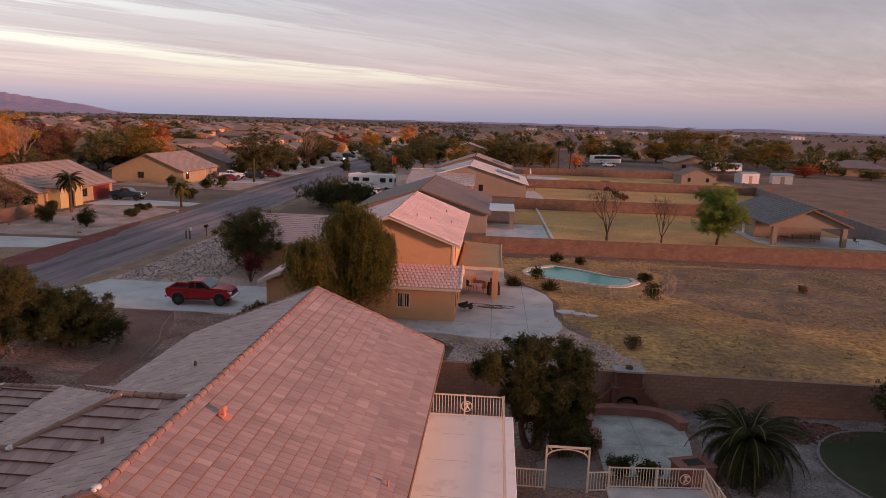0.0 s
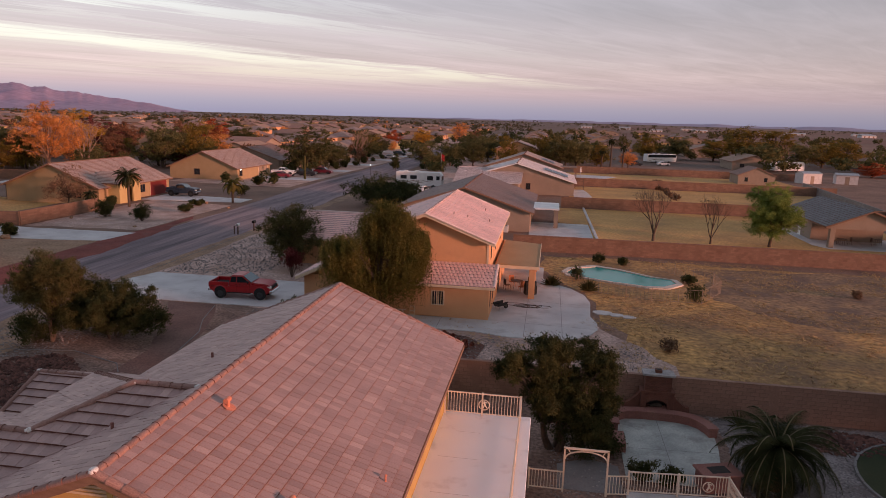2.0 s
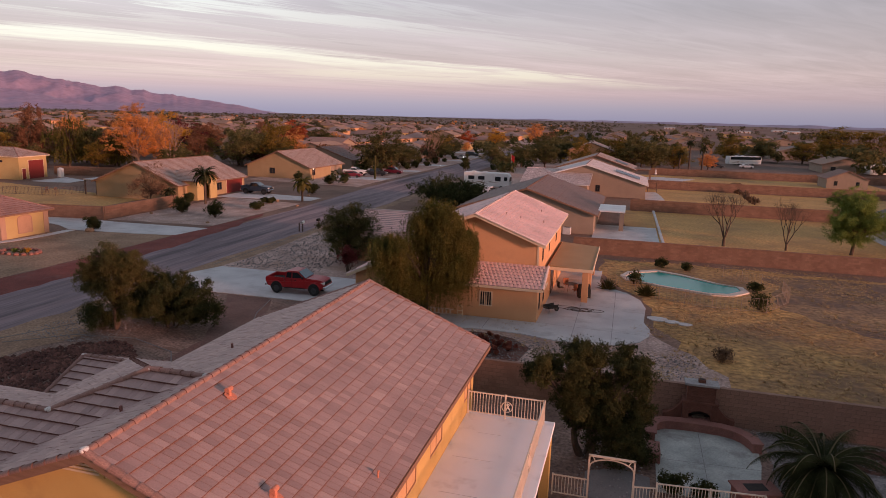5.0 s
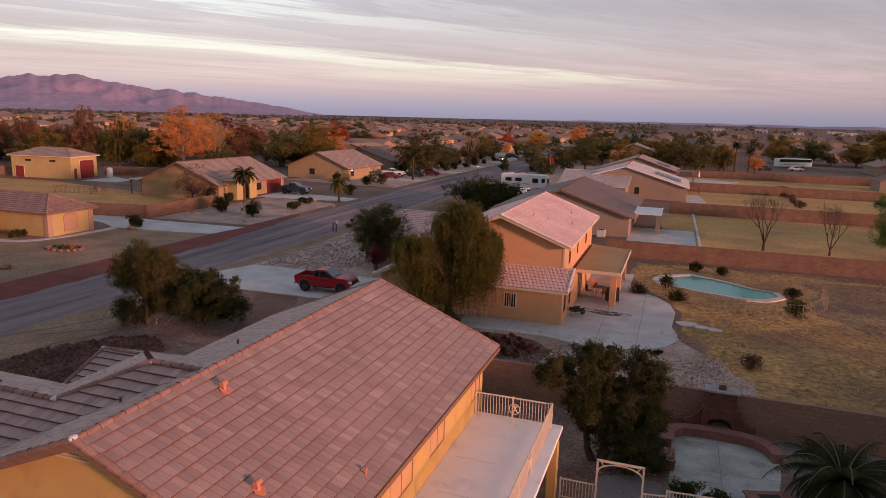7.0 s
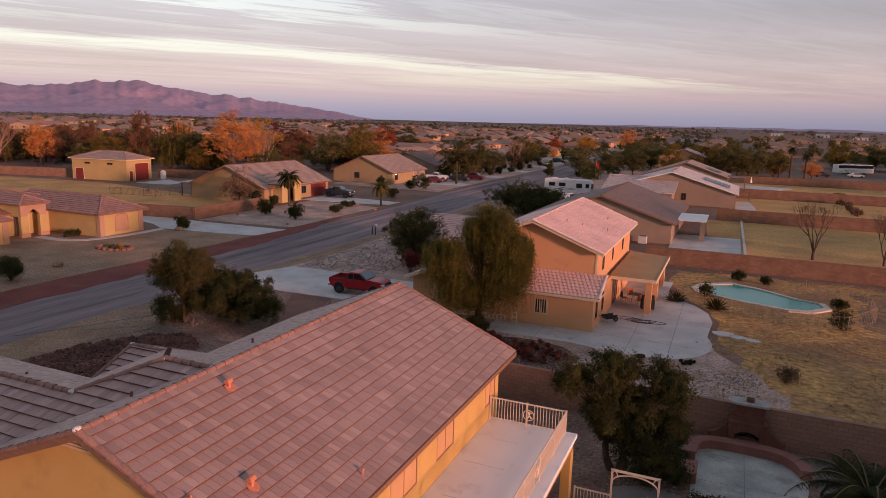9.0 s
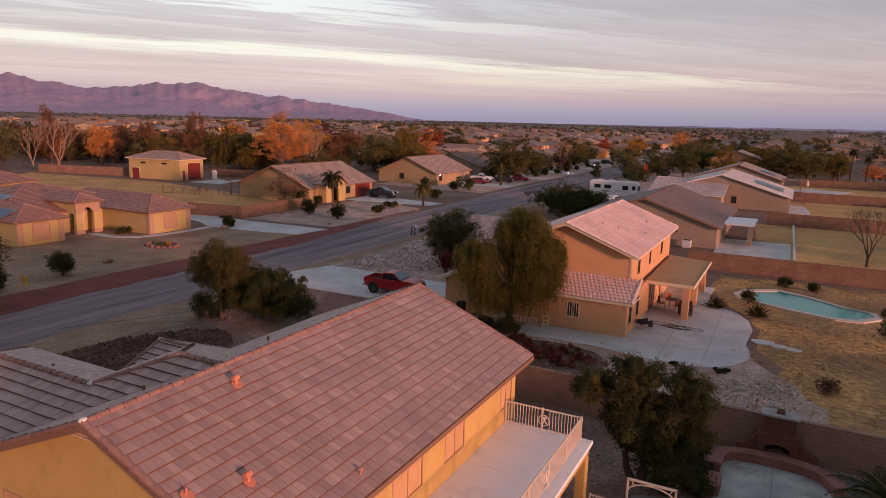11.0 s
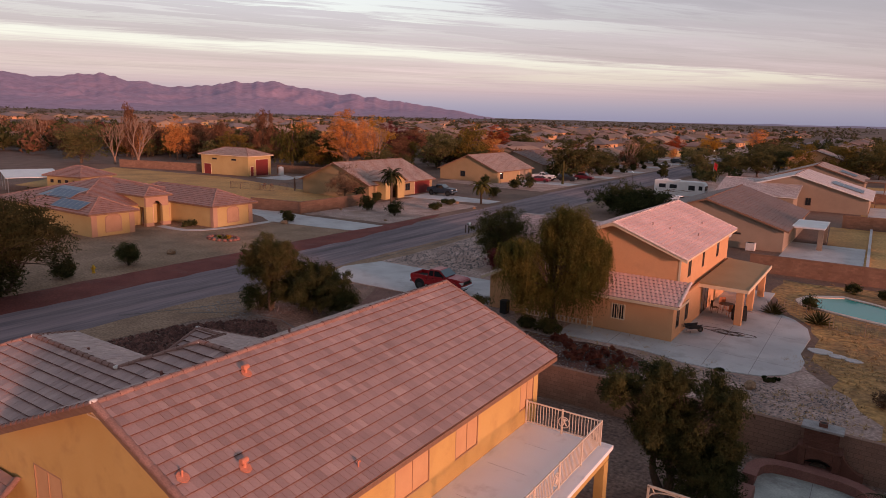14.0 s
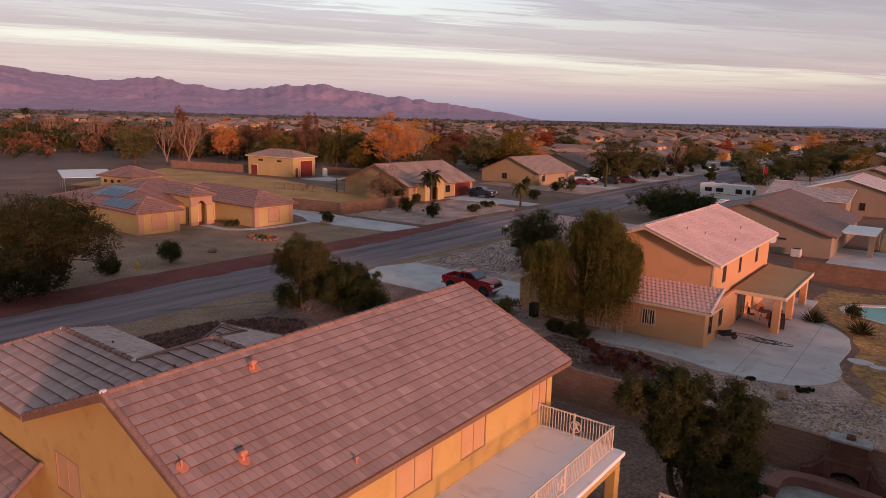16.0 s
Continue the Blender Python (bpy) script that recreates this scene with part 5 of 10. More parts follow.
hip_house("garage_wing", "", -80, -61.4, 56.4, 62.57, 2.75, 4.4, M_STUCCO_E, M_TILE_RUST, M_FASCIA, root=E_HOUSE)
hip_house("barn_garage", "cream stucco workshop with dark red roll-up doors", -125.2, -111.4, 103.4, 111.0, 4.5, 6.0, M_STUCCO_E, M_TILE_TAN, M_TRIM, category="workshop", rz=8)
hip_house("casita", "small cream stucco building with a rust hip roof", -107.1, -99.8, 59.6, 65.9, 3.4, 4.9, M_STUCCO_E, M_TILE_RUST, M_FASCIA, rz=13, windows=[("s", 1.1, 2.2, 0.7, 0.55), ("s", 2.7, 2.2, 0.7, 0.55), ("s", 4.3, 2.2, 0.7, 0.55), ("s", 5.9, 2.2, 0.7, 0.55)])
gable_house("palm_house", "tan stucco house with tan tiles and red garage door", -81.1, -65.5, 91.5, 110.5, 2.7, 5.95, M_STUCCO_TAN, M_TILE_TAN, M_FASCIA)
gable_house("cactus_house", "tan stucco house with a tan tile roof", -79.6, -64.3, 134.5, 151.5, 2.7, 5.9, M_STUCCO_TAN, M_TILE_TAN, M_FASCIA)

# side wing of the pale-roofed house, ridge across
dx_, dy_ = D_HOUSE.location.x, D_HOUSE.location.y
wx0, wx1, wy0, wy1 = -17.0 - dx_, -4.0 - dx_, 127 - dy_, 145 - dy_
wm = (wy0 + wy1) / 2
roof_slope(D_HOUSE, [(wx0, wy0, 2.7), (wx1, wy0, 2.7), (wx1, wm, 4.8), (wx0, wm, 4.8)], M_WHITE, M_TILE_PALE, 0.4, 0.36)
roof_slope(D_HOUSE, [(wx1, wy1, 2.7), (wx0, wy1, 2.7), (wx0, wm, 4.8), (wx1, wm, 4.8)], M_WHITE, M_TILE_PALE, 0.4, 0.36)
cap_row(D_HOUSE, (wx0, wm, 4.82), (wx1, wm, 4.82), M_CAP_B, 0.45)
shell(D_HOUSE, wx0 + 0.5, wx1 - 0.5, wy0 + 0.5, wm - 2.3, 2.7, M_STUCCO_C, name="wing_wall")

# ---- plants ----
def leaf_cloud(centres, per, spread, size, rng, droop=0.0, flat=1.0, long=1.8):
    """Vertices and faces of many small leaves round the centres; centres: (x, y, z, radius)."""
    n = len(centres) * per
    c = np.repeat(np.array([q[:3] for q in centres]), per, axis=0)
    r = np.repeat(np.array([q[3] for q in centres]), per)
    d = rng.normal(size=(n, 3))
    d /= np.linalg.norm(d, axis=1)[:, None] + 1e-9
    k = max(6, min(60, per // 9))      # leaves sit in tufts, the tufts round the clump
    tuft = np.arange(n) // k
    nt = tuft.max() + 1
    td = rng.normal(size=(nt, 3))
    td /= np.linalg.norm(td, axis=1)[:, None] + 1e-9
    td = td[tuft]
    rad = r * spread * (rng.uniform(0.2, 1.0, nt) ** 0.45)[tuft]
    p = c + (td * rad[:, None] + d * (r * rng.uniform(0.05, 0.55, n))[:, None]) * np.array([1, 1, flat])
    d = 0.7 * td + 0.5 * d + np.array([0, 0, 0.25])
    d /= np.linalg.norm(d, axis=1)[:, None] + 1e-9
    if droop:   # leaves strung along hanging twigs
        k = 24
        s_ = np.arange(n) // k
        anchor = np.clip(rng.normal(size=(s_.max() + 1, 3)) * 0.62, -1.2, 1.2)
        p = c + anchor[s_] * r[:, None] * np.array([1, 1, 0.5])
        ln = rng.uniform(0.5, 1.6, s_.max() + 1)[s_] * droop * r
        u_ = rng.uniform(0, 1, n)
        p[:, 2] -= u_ * ln
        p[:, :2] += rng.normal(size=(n, 2)) * 0.05 + anchor[s_][:, :2] * r[:, None] * 0.35 * np.sqrt(u_)[:, None]
    nrm = d + rng.normal(size=(n, 3)) * 0.85     # blades face outwards, as they turn to the light
    a = rng.normal(size=(n, 3))
    if droop:
        a[:, 2] -= 2.2
    a -= nrm * (np.sum(a * nrm, axis=1) / (np.sum(nrm * nrm, axis=1) + 1e-9))[:, None]
    a /= np.linalg.norm(a, axis=1)[:, None] + 1e-9
    b = np.cross(nrm, a)
    b /= np.linalg.norm(b, axis=1)[:, None] + 1e-9
    s = size * rng.uniform(0.6, 1.35, n)[:, None]
    v = np.stack([p - a * s * long * 0.5 - b * s * 0.5, p - a * s * long * 0.4 + b * s * 0.6, p + a * s * long * 0.7], axis=1).reshape(-1, 3)
    f = np.arange(3 * n).reshape(-1, 3)
    return v, f


def np_mesh(name, v, f, material):
    me = bpy.data.meshes.new(name)
    n, k = f.shape
    me.vertices.add(len(v))
    me.vertices.foreach_set("co", np.asarray(v, dtype=np.float32).ravel())
    me.loops.add(n * k)
    me.loops.foreach_set("vertex_index", f.astype(np.int32).ravel())
    me.polygons.add(n)
    me.polygons.foreach_set("loop_start", np.arange(0, n * k, k, dtype=np.int32))
    me.update(calc_edges=True)
    me.materials.append(material)
    return me


def limbs(bm, p, d, length, r, depth, rng, tips, bend=0.35, split=(2, 3), shrink=0.72, up=0.15, sides=5, spread=0.7):
    """A branching limb; collects the twig ends."""
    seg = 3
    for i in range(seg):
        q = p + d * (length / seg)
        tube(bm, p, q, r * (1 - 0.22 * i / seg), r * (1 - 0.22 * (i + 1) / seg), sides, cap=False)
        p = q
        d = (d + V3((rng.uniform(-1, 1), rng.uniform(-1, 1), rng.uniform(-0.6, 1) + up)) * bend * 0.4).normalized()
    if depth <= 2:
        tips.append(p.copy())
    if depth == 0:
        return
    k = rng.randint(*split)
    a0 = rng.uniform(0, 6.28)
    for i in range(k):
        ang = a0 + 6.28 * i / k + rng.uniform(-0.4, 0.4)
        side = d.orthogonal().normalized()
        side.rotate(Matrix.Rotation(ang, 3, d))
        nd = (d + side * rng.uniform(0.45, 1.0) * spread + V3((0, 0, up))).normalized()
        limbs(bm, p, nd, length * shrink * rng.uniform(0.8, 1.15), r * 0.62, depth - 1, rng, tips, bend, split, shrink, up, max(3, sides - 1), spread)


def tree(name, loc, h, w, leaf, label, category="tree", seed=1, clumps=60, per=110, leaf_size=0.12, trunk=0.16, bole=0.25, bark=None, droop=0.0, low=0.25, lobes=None, flat=0.8, group="", stems=1, clump_r=0.16, rz=0.0):
    """A tree with limbs and a crown of leaf clumps inside a few lobes (x, y, z, rx, ry, rz as shares of w/2 and h)."""
    rng = random.Random(seed)
    nr = np.random.default_rng(seed)
    root = thing(name, loc, rz, label, category, group)
    lobes = lobes or [(0, 0, 0.62, 0.74, 0.74, 0.36), (0.32, 0.25, 0.42, 0.6, 0.6, 0.30), (-0.36, -0.1, 0.45, 0.58, 0.6, 0.30), (0.05, -0.35, 0.34, 0.66, 0.6, 0.26), (-0.1, 0.4, 0.32, 0.6, 0.55, 0.24)]
    centres = []
    tot = sum(l[3] * l[4] * l[5] for l in lobes)
    for lx, ly, lz, rx, ry, rz in lobes:
        k = max(3, round(clumps * rx * ry * rz / tot))
        for _ in range(k):
            d = V3((rng.gauss(0, 1), rng.gauss(0, 1), rng.gauss(0, 1))).normalized() * rng.uniform(0.35, 0.95)
            z = (lz + d.z * rz) * h
            if z < low * h * 0.6:
                z = low * h * rng.uniform(0.6, 1.1)
            centres.append(((lx + d.x * rx) * w / 2, (ly + d.y * ry) * w / 2, z, w * clump_r * rng.uniform(0.65, 1.25)))
    bm = bmesh.new()
    for s in range(stems):
        a = 6.28 * s / max(1, stems) + seed
        foot = V3((0.12 * math.cos(a) * (stems > 1) * w * 0.3, 0.12 * math.sin(a) * (stems > 1) * w * 0.3, -0.05))
        fork = V3((foot.x * 2 + rng.uniform(-0.2, 0.2), foot.y * 2 + rng.uniform(-0.2, 0.2), bole * h))
        mid = foot.lerp(fork, 0.5) + V3((rng.uniform(-0.12, 0.12), rng.uniform(-0.12, 0.12), 0))
        tube(bm, foot, mid, trunk * 1.25, trunk, 8)
        tube(bm, mid, fork, trunk, trunk * 0.85, 8)
        for c in centres[s::max(1, stems * 2)]:
            e = V3(c[:3])
            m1 = fork.lerp(e, 0.45) + V3((rng.uniform(-0.2, 0.2), rng.uniform(-0.2, 0.2), 0.12 * (e - fork).length))
            tube(bm, fork, m1, trunk * 0.42, trunk * 0.24, 5, cap=False)
            tube(bm, m1, e, trunk * 0.24, trunk * 0.06, 4, cap=False)
    part("trunk", bm, bark or M_BARK, root)
    v, f = leaf_cloud(centres, per, 1.0, leaf_size, nr, droop, flat)
    if droop:   # no twig hangs below the lowest boughs
        keep_ = v.reshape(-1, 3, 3)[:, :, 2].min(axis=1) > low * h * 0.75
        v = v.reshape(-1, 3, 3)[keep_].reshape(-1, 3)
        f = np.arange(len(v)).reshape(-1, 3)
    v[:, 2] = np.maximum(v[:, 2], 0.02 + 0.03 * nr.random(len(v)))
    crown = new("crown", np_mesh("crown", v, f, leaf))
    crown.parent = root
    return root


def bush(name, loc, h, w, leaf, label, seed=1, per=2600, leaf_size=0.07, group="", category="bush"):
    rng, nr = random.Random(seed), np.random.default_rng(seed)
    root = thing(name, loc, 0, label, category, group)
    cs = []
    for _ in range(14):
        a, r = rng.uniform(0, 6.28), rng.uniform(0, 0.33) * w
        cs.append((r * math.cos(a), r * math.sin(a), rng.uniform(0.3, 0.68) * h, rng.uniform(0.2, 0.32) * min(w, h * 1.3)))
    bm = bmesh.new()
    for c in cs:
        tube(bm, (c[0] * 0.1, c[1] * 0.1, -0.03), c[:3], 0.03, 0.008, 4, cap=False)
    part("stem", bm, M_BARK, root)
    v, f = leaf_cloud(cs, per // 9, 1.0, leaf_size * 0.85, nr, 0, 0.9)
    v[:, 2] = np.maximum(v[:, 2], 0.02)
    crown = new("foliage", np_mesh("foliage", v, f, leaf))
    crown.parent = root
    return root


def bare_tree(name, loc, h, label, seed=1, bark=None, depth=5, spread=0.55, trunk=0.14, leaf=None, group="", length=0.26, split=(2, 3)):
    rng = random.Random(seed)
    root = thing(name, loc, 0, label, "tree", group)
    bm = bmesh.new()
    tips = []
    tube(bm, (0, 0, -0.05), (0, 0, h * 0.12), trunk * 1.3, trunk, 8, cap=False)
    k = 4
    for i in range(k):
        a = 6.28 * i / k + seed
        d = V3((math.cos(a) * 0.42, math.sin(a) * 0.42, 1)).normalized()
        limbs(bm, V3((0, 0, h * 0.11)), d, h * length, trunk * 0.62, depth - 1, rng, tips, 0.3, split, 0.74, 0.16, 5, spread)
    top = max(v.co.z for v in bm.verts)
    for v in bm.verts:
        v.co.z *= h / top
    part("trunk", bm, bark or M_BARK_PALE, root)
    if leaf:
        v, f = leaf_cloud([(t.x, t.y, t.z * h / top, h * 0.06) for t in tips], 44, 1.0, h * 0.0085, np.random.default_rng(seed), 0, 1)
        crown = new("crown", np_mesh("crown", v, f, leaf))
        crown.parent = root
    return root


def palm(name, loc, h, frond, label, seed=1, n=42, trunk=0.2, fat=False, leaf=None, group="", blades=3, width=0.045, bark=None):
    """A palm: ringed trunk and arching fronds of many leaflets."""
    rng = random.Random(seed)
    root = thing(name, loc, 0, label, "palm", group)
    bm = bmesh.new()
    th = h
    k = max(6, int(th / 0.16))
    for i in range(k):
        z0, z1 = th * i / k, th * (i + 1) / k
        r = trunk * (1.15 - 0.2 * i / k) * (1 + (0.25 * math.sin(math.pi * i / k) if fat else 0))
        tube(bm, (0, 0, z0 - 0.02), (0, 0, z1), r, r * 1.09, 10, cap=True)
    part("trunk", bm, bark or M_BARK, root)
    V, F, R, RF = [], [], [], []
    for i in range(n):
        a = 2.399 * i + rng.uniform(-0.2, 0.2)
        tilt = 1.25 - 1.75 * (i / n) + rng.uniform(-0.12, 0.12)   # upright in the middle, hanging outside
        L = frond * rng.uniform(0.85, 1.1)
        pts, dirs = [], []
        p = V3((0.1 * math.cos(a), 0.1 * math.sin(a), th))
        ang = tilt
        steps = 11
        for s in range(steps + 1):
            d = V3((math.cos(a) * math.cos(ang), math.sin(a) * math.cos(ang), math.sin(ang)))
            pts.append(p.copy())
            dirs.append(d)
            p = p + d * (L / steps)
            ang -= 0.15 + 0.06 * s / steps
        side = V3((-math.sin(a), math.cos(a), 0))
        for s in range(1, steps + 1):
            for kk in range(blades):
                t = kk / blades
                q = pts[s - 1].lerp(pts[s], t)
                d = dirs[s]
                upv = side.cross(d).normalized()
                u_ = (s + t) / steps
                ll = frond * 0.2 * math.sin(math.pi * min(1, 0.15 + 0.85 * u_)) + 0.06
                for sg in (-1, 1):
                    tip = q + (side * sg * 0.85 + d * 0.55 + upv * 0.18 + V3((0, 0, -0.2 * u_))) * ll
                    w = d * width
                    b = len(V)
                    V += [tuple(q - w), tuple(q + w), tuple(tip)]
                    F.append((b, b + 1, b + 2))
        for s in range(steps):   # midrib
            w = side * 0.03 * (1 - s / steps) + side * 0.010
            w1 = side * 0.03 * (1 - (s + 1) / steps) + side * 0.010
            b = len(R)
            R += [tuple(pts[s] - w + V3((0, 0, 0.015))), tuple(pts[s] + w + V3((0, 0, 0.015))), tuple(pts[s + 1] + w1 + V3((0, 0, 0.015))), tuple(pts[s + 1] - w1 + V3((0, 0, 0.015)))]
            RF.append((b, b + 1, b + 2, b + 3))
    ribs = pydata("rib_spray", R, RF, M_FROND_RIB)
    ribs.parent = root
    tagged(ribs, kind="stuff")
    crown = pydata("fronds", V, F, leaf or M_FROND)
    crown.parent = root
    return root


def agave(name, loc, r, label, seed=1, leaf=None, n=34, category="agave", group=""):
    rng = random.Random(seed)
    V, F = [(0, 0, 0)], []
    for i in range(n):
        a = 2.399 * i
        t = 1.35 - 1.15 * i / n
        L = r * rng.uniform(0.8, 1.1)
        d = V3((math.cos(a) * math.cos(t), math.sin(a) * math.cos(t), math.sin(t)))
        s = V3((-math.sin(a), math.cos(a), 0)) * r * 0.035
        m_ = d * L * 0.5 + V3((0, 0, 0.04 * r))
        b = len(V)
        V += [tuple(m_ + s * 0.9), tuple(m_ - s * 0.9), tuple(d * L), tuple(m_ - V3((0, 0, 0.07 * r)))]
        F += [(0, b, b + 2, b + 1), (0, b + 1, b + 2, b + 3), (0, b + 3, b + 2, b)]
    ob = pydata(name, V, F, leaf or M_LEAF_DARK)
    ob.matrix_basis = pose(*loc)
    return tagged(ob, label, category, group)


# near trees
tree("broad_shrub_tree", (2.2, 28.7, 0), 5.8, 6.2, M_LEAF_SHRUB, "dense olive-green tree beside the white deck", seed=3, clumps=185, per=860, leaf_size=0.041, trunk=0.15, bole=0.2, stems=3, clump_r=0.072, rz=20, flat=0.95,
     lobes=[(-0.64, 0.1, 0.70, 0.26, 0.30, 0.14), (-0.10, 0.05, 0.79, 0.33, 0.36, 0.17), (0.56, 0.0, 0.66, 0.31, 0.34, 0.17), (0.30, -0.25, 0.33, 0.34, 0.33, 0.17), (0.02, 0.0, 0.54, 0.36, 0.40, 0.18), (0.66, -0.1, 0.44, 0.2, 0.3, 0.12), (-0.32, -0.15, 0.50, 0.26, 0.3, 0.14), (-0.05, -0.1, 0.32, 0.28, 0.3, 0.12), (0.45, -0.2, 0.20, 0.34, 0.3, 0.12)])
tree("pepper_tree", (-10.45, 45.6, 0), 9.0, 9.8, M_LEAF_WILLOW, "drooping olive and rust pepper tree in front of the house", seed=8, clumps=360, per=680, leaf_size=0.050, trunk=0.15, bole=0.3, droop=3.4, flat=1.0, clump_r=0.058, low=0.14, stems=2, rz=20, bark=M_BARK_DARK,
     lobes=[(0.10, 0, 0.90, 0.20, 0.28, 0.06), (0.30, 0, 0.84, 0.18, 0.34, 0.07), (-0.10, 0.1, 0.82, 0.16, 0.26, 0.06), (0.34, 0, 0.72, 0.30, 0.42, 0.10), (0.58, 0.05, 0.70, 0.16, 0.3, 0.07), (0.58, 0.05, 0.58, 0.15, 0.34, 0.08), (0.0, 0.1, 0.72, 0.18, 0.3, 0.07), (-0.48, -0.1, 0.66, 0.24, 0.32, 0.06), (-0.62, -0.1, 0.62, 0.18, 0.3, 0.06), (-0.36, -0.1, 0.52, 0.16, 0.28, 0.06), (-0.40, -0.1, 0.40, 0.16, 0.3, 0.06), (-0.08, -0.15, 0.36, 0.14, 0.2, 0.06), (0.14, -0.1, 0.44, 0.18, 0.25, 0.06), (0.02, 0.0, 0.95, 0.10, 0.15, 0.03), (0.24, 0.0, 0.96, 0.10, 0.15, 0.03), (0.36, -0.1, 0.50, 0.20, 0.3, 0.08)])
tree("olive_tree", (-22.9, 60.6, 0), 6.8, 6.5, M_LEAF_OLIVE, "grey-green olive tree in the gravel front yard", seed=5, clumps=100, per=460, leaf_size=0.06, trunk=0.15, bole=0.22, stems=2, clump_r=0.13)
bush("wine_red_bush", (-21.1, 56.1, 0), 3.2, 2.6, M_LEAF_WINE, "dark wine-red bougainvillea bush", seed=4)
bush("corner_bush", (-16.4, 44.6, 0), 1.7, 3.0, M_LEAF_OLIVE, "green shrub at the house corner", seed=14)
tree("mesquite_tree", (-29.0, 36.2, 0), 5.9, 5.8, M_LEAF_OLIVE, "small leaning green mesquite by the street", seed=21, clumps=90, per=850, leaf_size=0.046, trunk=0.11, bole=0.25, clump_r=0.11, stems=2,
     lobes=[(0.05, 0, 0.76, 0.6, 0.6, 0.18), (0.4, 0.1, 0.6, 0.4, 0.5, 0.18), (-0.5, 0, 0.58, 0.35, 0.4, 0.18), (0.0, -0.2, 0.45, 0.4, 0.4, 0.12), (0.5, 0.1, 0.32, 0.3, 0.3, 0.14)])
tree("dark_shrub_clump", (-25.9, 37.7, 0), 4.5, 7.4, M_LEAF_DARK, "dark green spreading shrub clump by the street", "shrub", seed=22, clumps=150, per=700, leaf_size=0.048, trunk=0.07, bole=0.1, stems=4, low=0.04, clump_r=0.085,
     lobes=[(-0.1, 0, 0.45, 0.75, 0.7, 0.34), (0.55, 0.1, 0.34, 0.42, 0.5, 0.28), (-0.6, 0, 0.3, 0.36, 0.5, 0.26), (0.12, 0.2, 0.78, 0.16, 0.2, 0.16), (-0.35, 0.1, 0.72, 0.18, 0.2, 0.14), (0.5, 0.2, 0.62, 0.16, 0.2, 0.12)])
bush("low_scrub", (-29.6, 35.6, 0), 2.0, 2.8, M_LEAF_DARK, "low dark scrub under the mesquite", seed=24, category="shrub", per=5200, leaf_size=0.06)
tree("spreading_tree", (-48.6, 26.2, 0), 8.2, 13.5, M_LEAF_SHADED, "wide dark green tree beside the street", seed=31, clumps=170, per=460, leaf_size=0.085, trunk=0.2, bole=0.12, stems=4, low=0.02, clump_r=0.09,
     lobes=[(0, 0, 0.66, 0.7, 0.7, 0.3), (0.5, 0.2, 0.5, 0.48, 0.5, 0.28), (-0.5, 0, 0.5, 0.5, 0.5, 0.28), (0.3, -0.4, 0.3, 0.6, 0.5, 0.26), (-0.3, -0.3, 0.26, 0.55, 0.5, 0.22)])
tree("fresh_green_tree", (28.3, 86.7, 0), 7.9, 7.6, M_LEAF_GREEN, "round fresh green tree on the pale lawn", seed=41, clumps=130, per=640, leaf_size=0.062, trunk=0.17, bole=0.2, clump_r=0.12, low=0.18,
     lobes=[(0, 0, 0.6, 0.8, 0.8, 0.36), (0.1, 0.1, 0.42, 0.92, 0.9, 0.24), (-0.2, 0.1, 0.75, 0.5, 0.5, 0.2)])
bare_tree("bare_lawn_tree", (14.5, 86.5, 0), 6.7, "bare brown tree on the pale lawn", seed=2, bark=M_BARK, trunk=0.15, group="bare lawn trees", depth=6, spread=0.6)
bare_tree("bare_lawn_tree", (21.4, 86.6, 0), 6.2, "slender bare rusty-brown tree on the lawn", seed=6, bark=M_BARK, trunk=0.11, group="bare lawn trees", spread=0.42, depth=6)
tree("yard_hedge_tree", (-25.2, 107.6, 0), 4.9, 14.6, M_LEAF_DARK, "broad dark evergreen hedge before the house", "hedge", seed=51, clumps=120, per=190, leaf_size=0.13, trunk=0.1, bole=0.1, stems=3, low=0.05, clump_r=0.085)
tree("dark_yard_tree", (20.2, 29.8, 0), 5.2, 5.6, M_LEAF_DARK, "dense dark green tree at the lawn edge", seed=61, clumps=80, per=260, leaf_size=0.09, trunk=0.14, bole=0.12, low=0.06, clump_r=0.13)
palm("date_palm", (11.1, 27.3, 0), 1.75, 2.85, "short stout date palm in the gravel bed", seed=3, n=46, trunk=0.42, fat=True, blades=6, width=0.024, bark=M_BARK_PALM)
agave("blue_agave", (11.2, 33.0, 0), 0.9, "pale blue-grey agave by the block wall", 2, M_LEAF_OLIVE)
palm("queen_palm", (-60.4, 91.2, 0), 4.6, 2.7, "queen palm with arching fronds", seed=5, n=34, trunk=0.16, blades=5, width=0.035, group="street palms")
palm("queen_palm", (-48.6, 100.6, 0), 3.1, 2.3, "yellowing short queen palm", seed=6, n=32, trunk=0.15, blades=5, width=0.035, leaf=M_LEAF_WILLOW, group="street palms")
palm("queen_palm", (-63.0, 86.2, 0), 2.3, 1.4, "small young queen palm by the wall", seed=7, n=18, trunk=0.12, group="street palms")
tree("thin_mesquite", (-68.2, 88.5, 0), 6.2, 7.2, M_LEAF_DRYBROWN, "thin grey-brown mesquite behind the yard wall", seed=71, clumps=60, per=60, leaf_size=0.11, trunk=0.12, bole=0.2, clump_r=0.1)
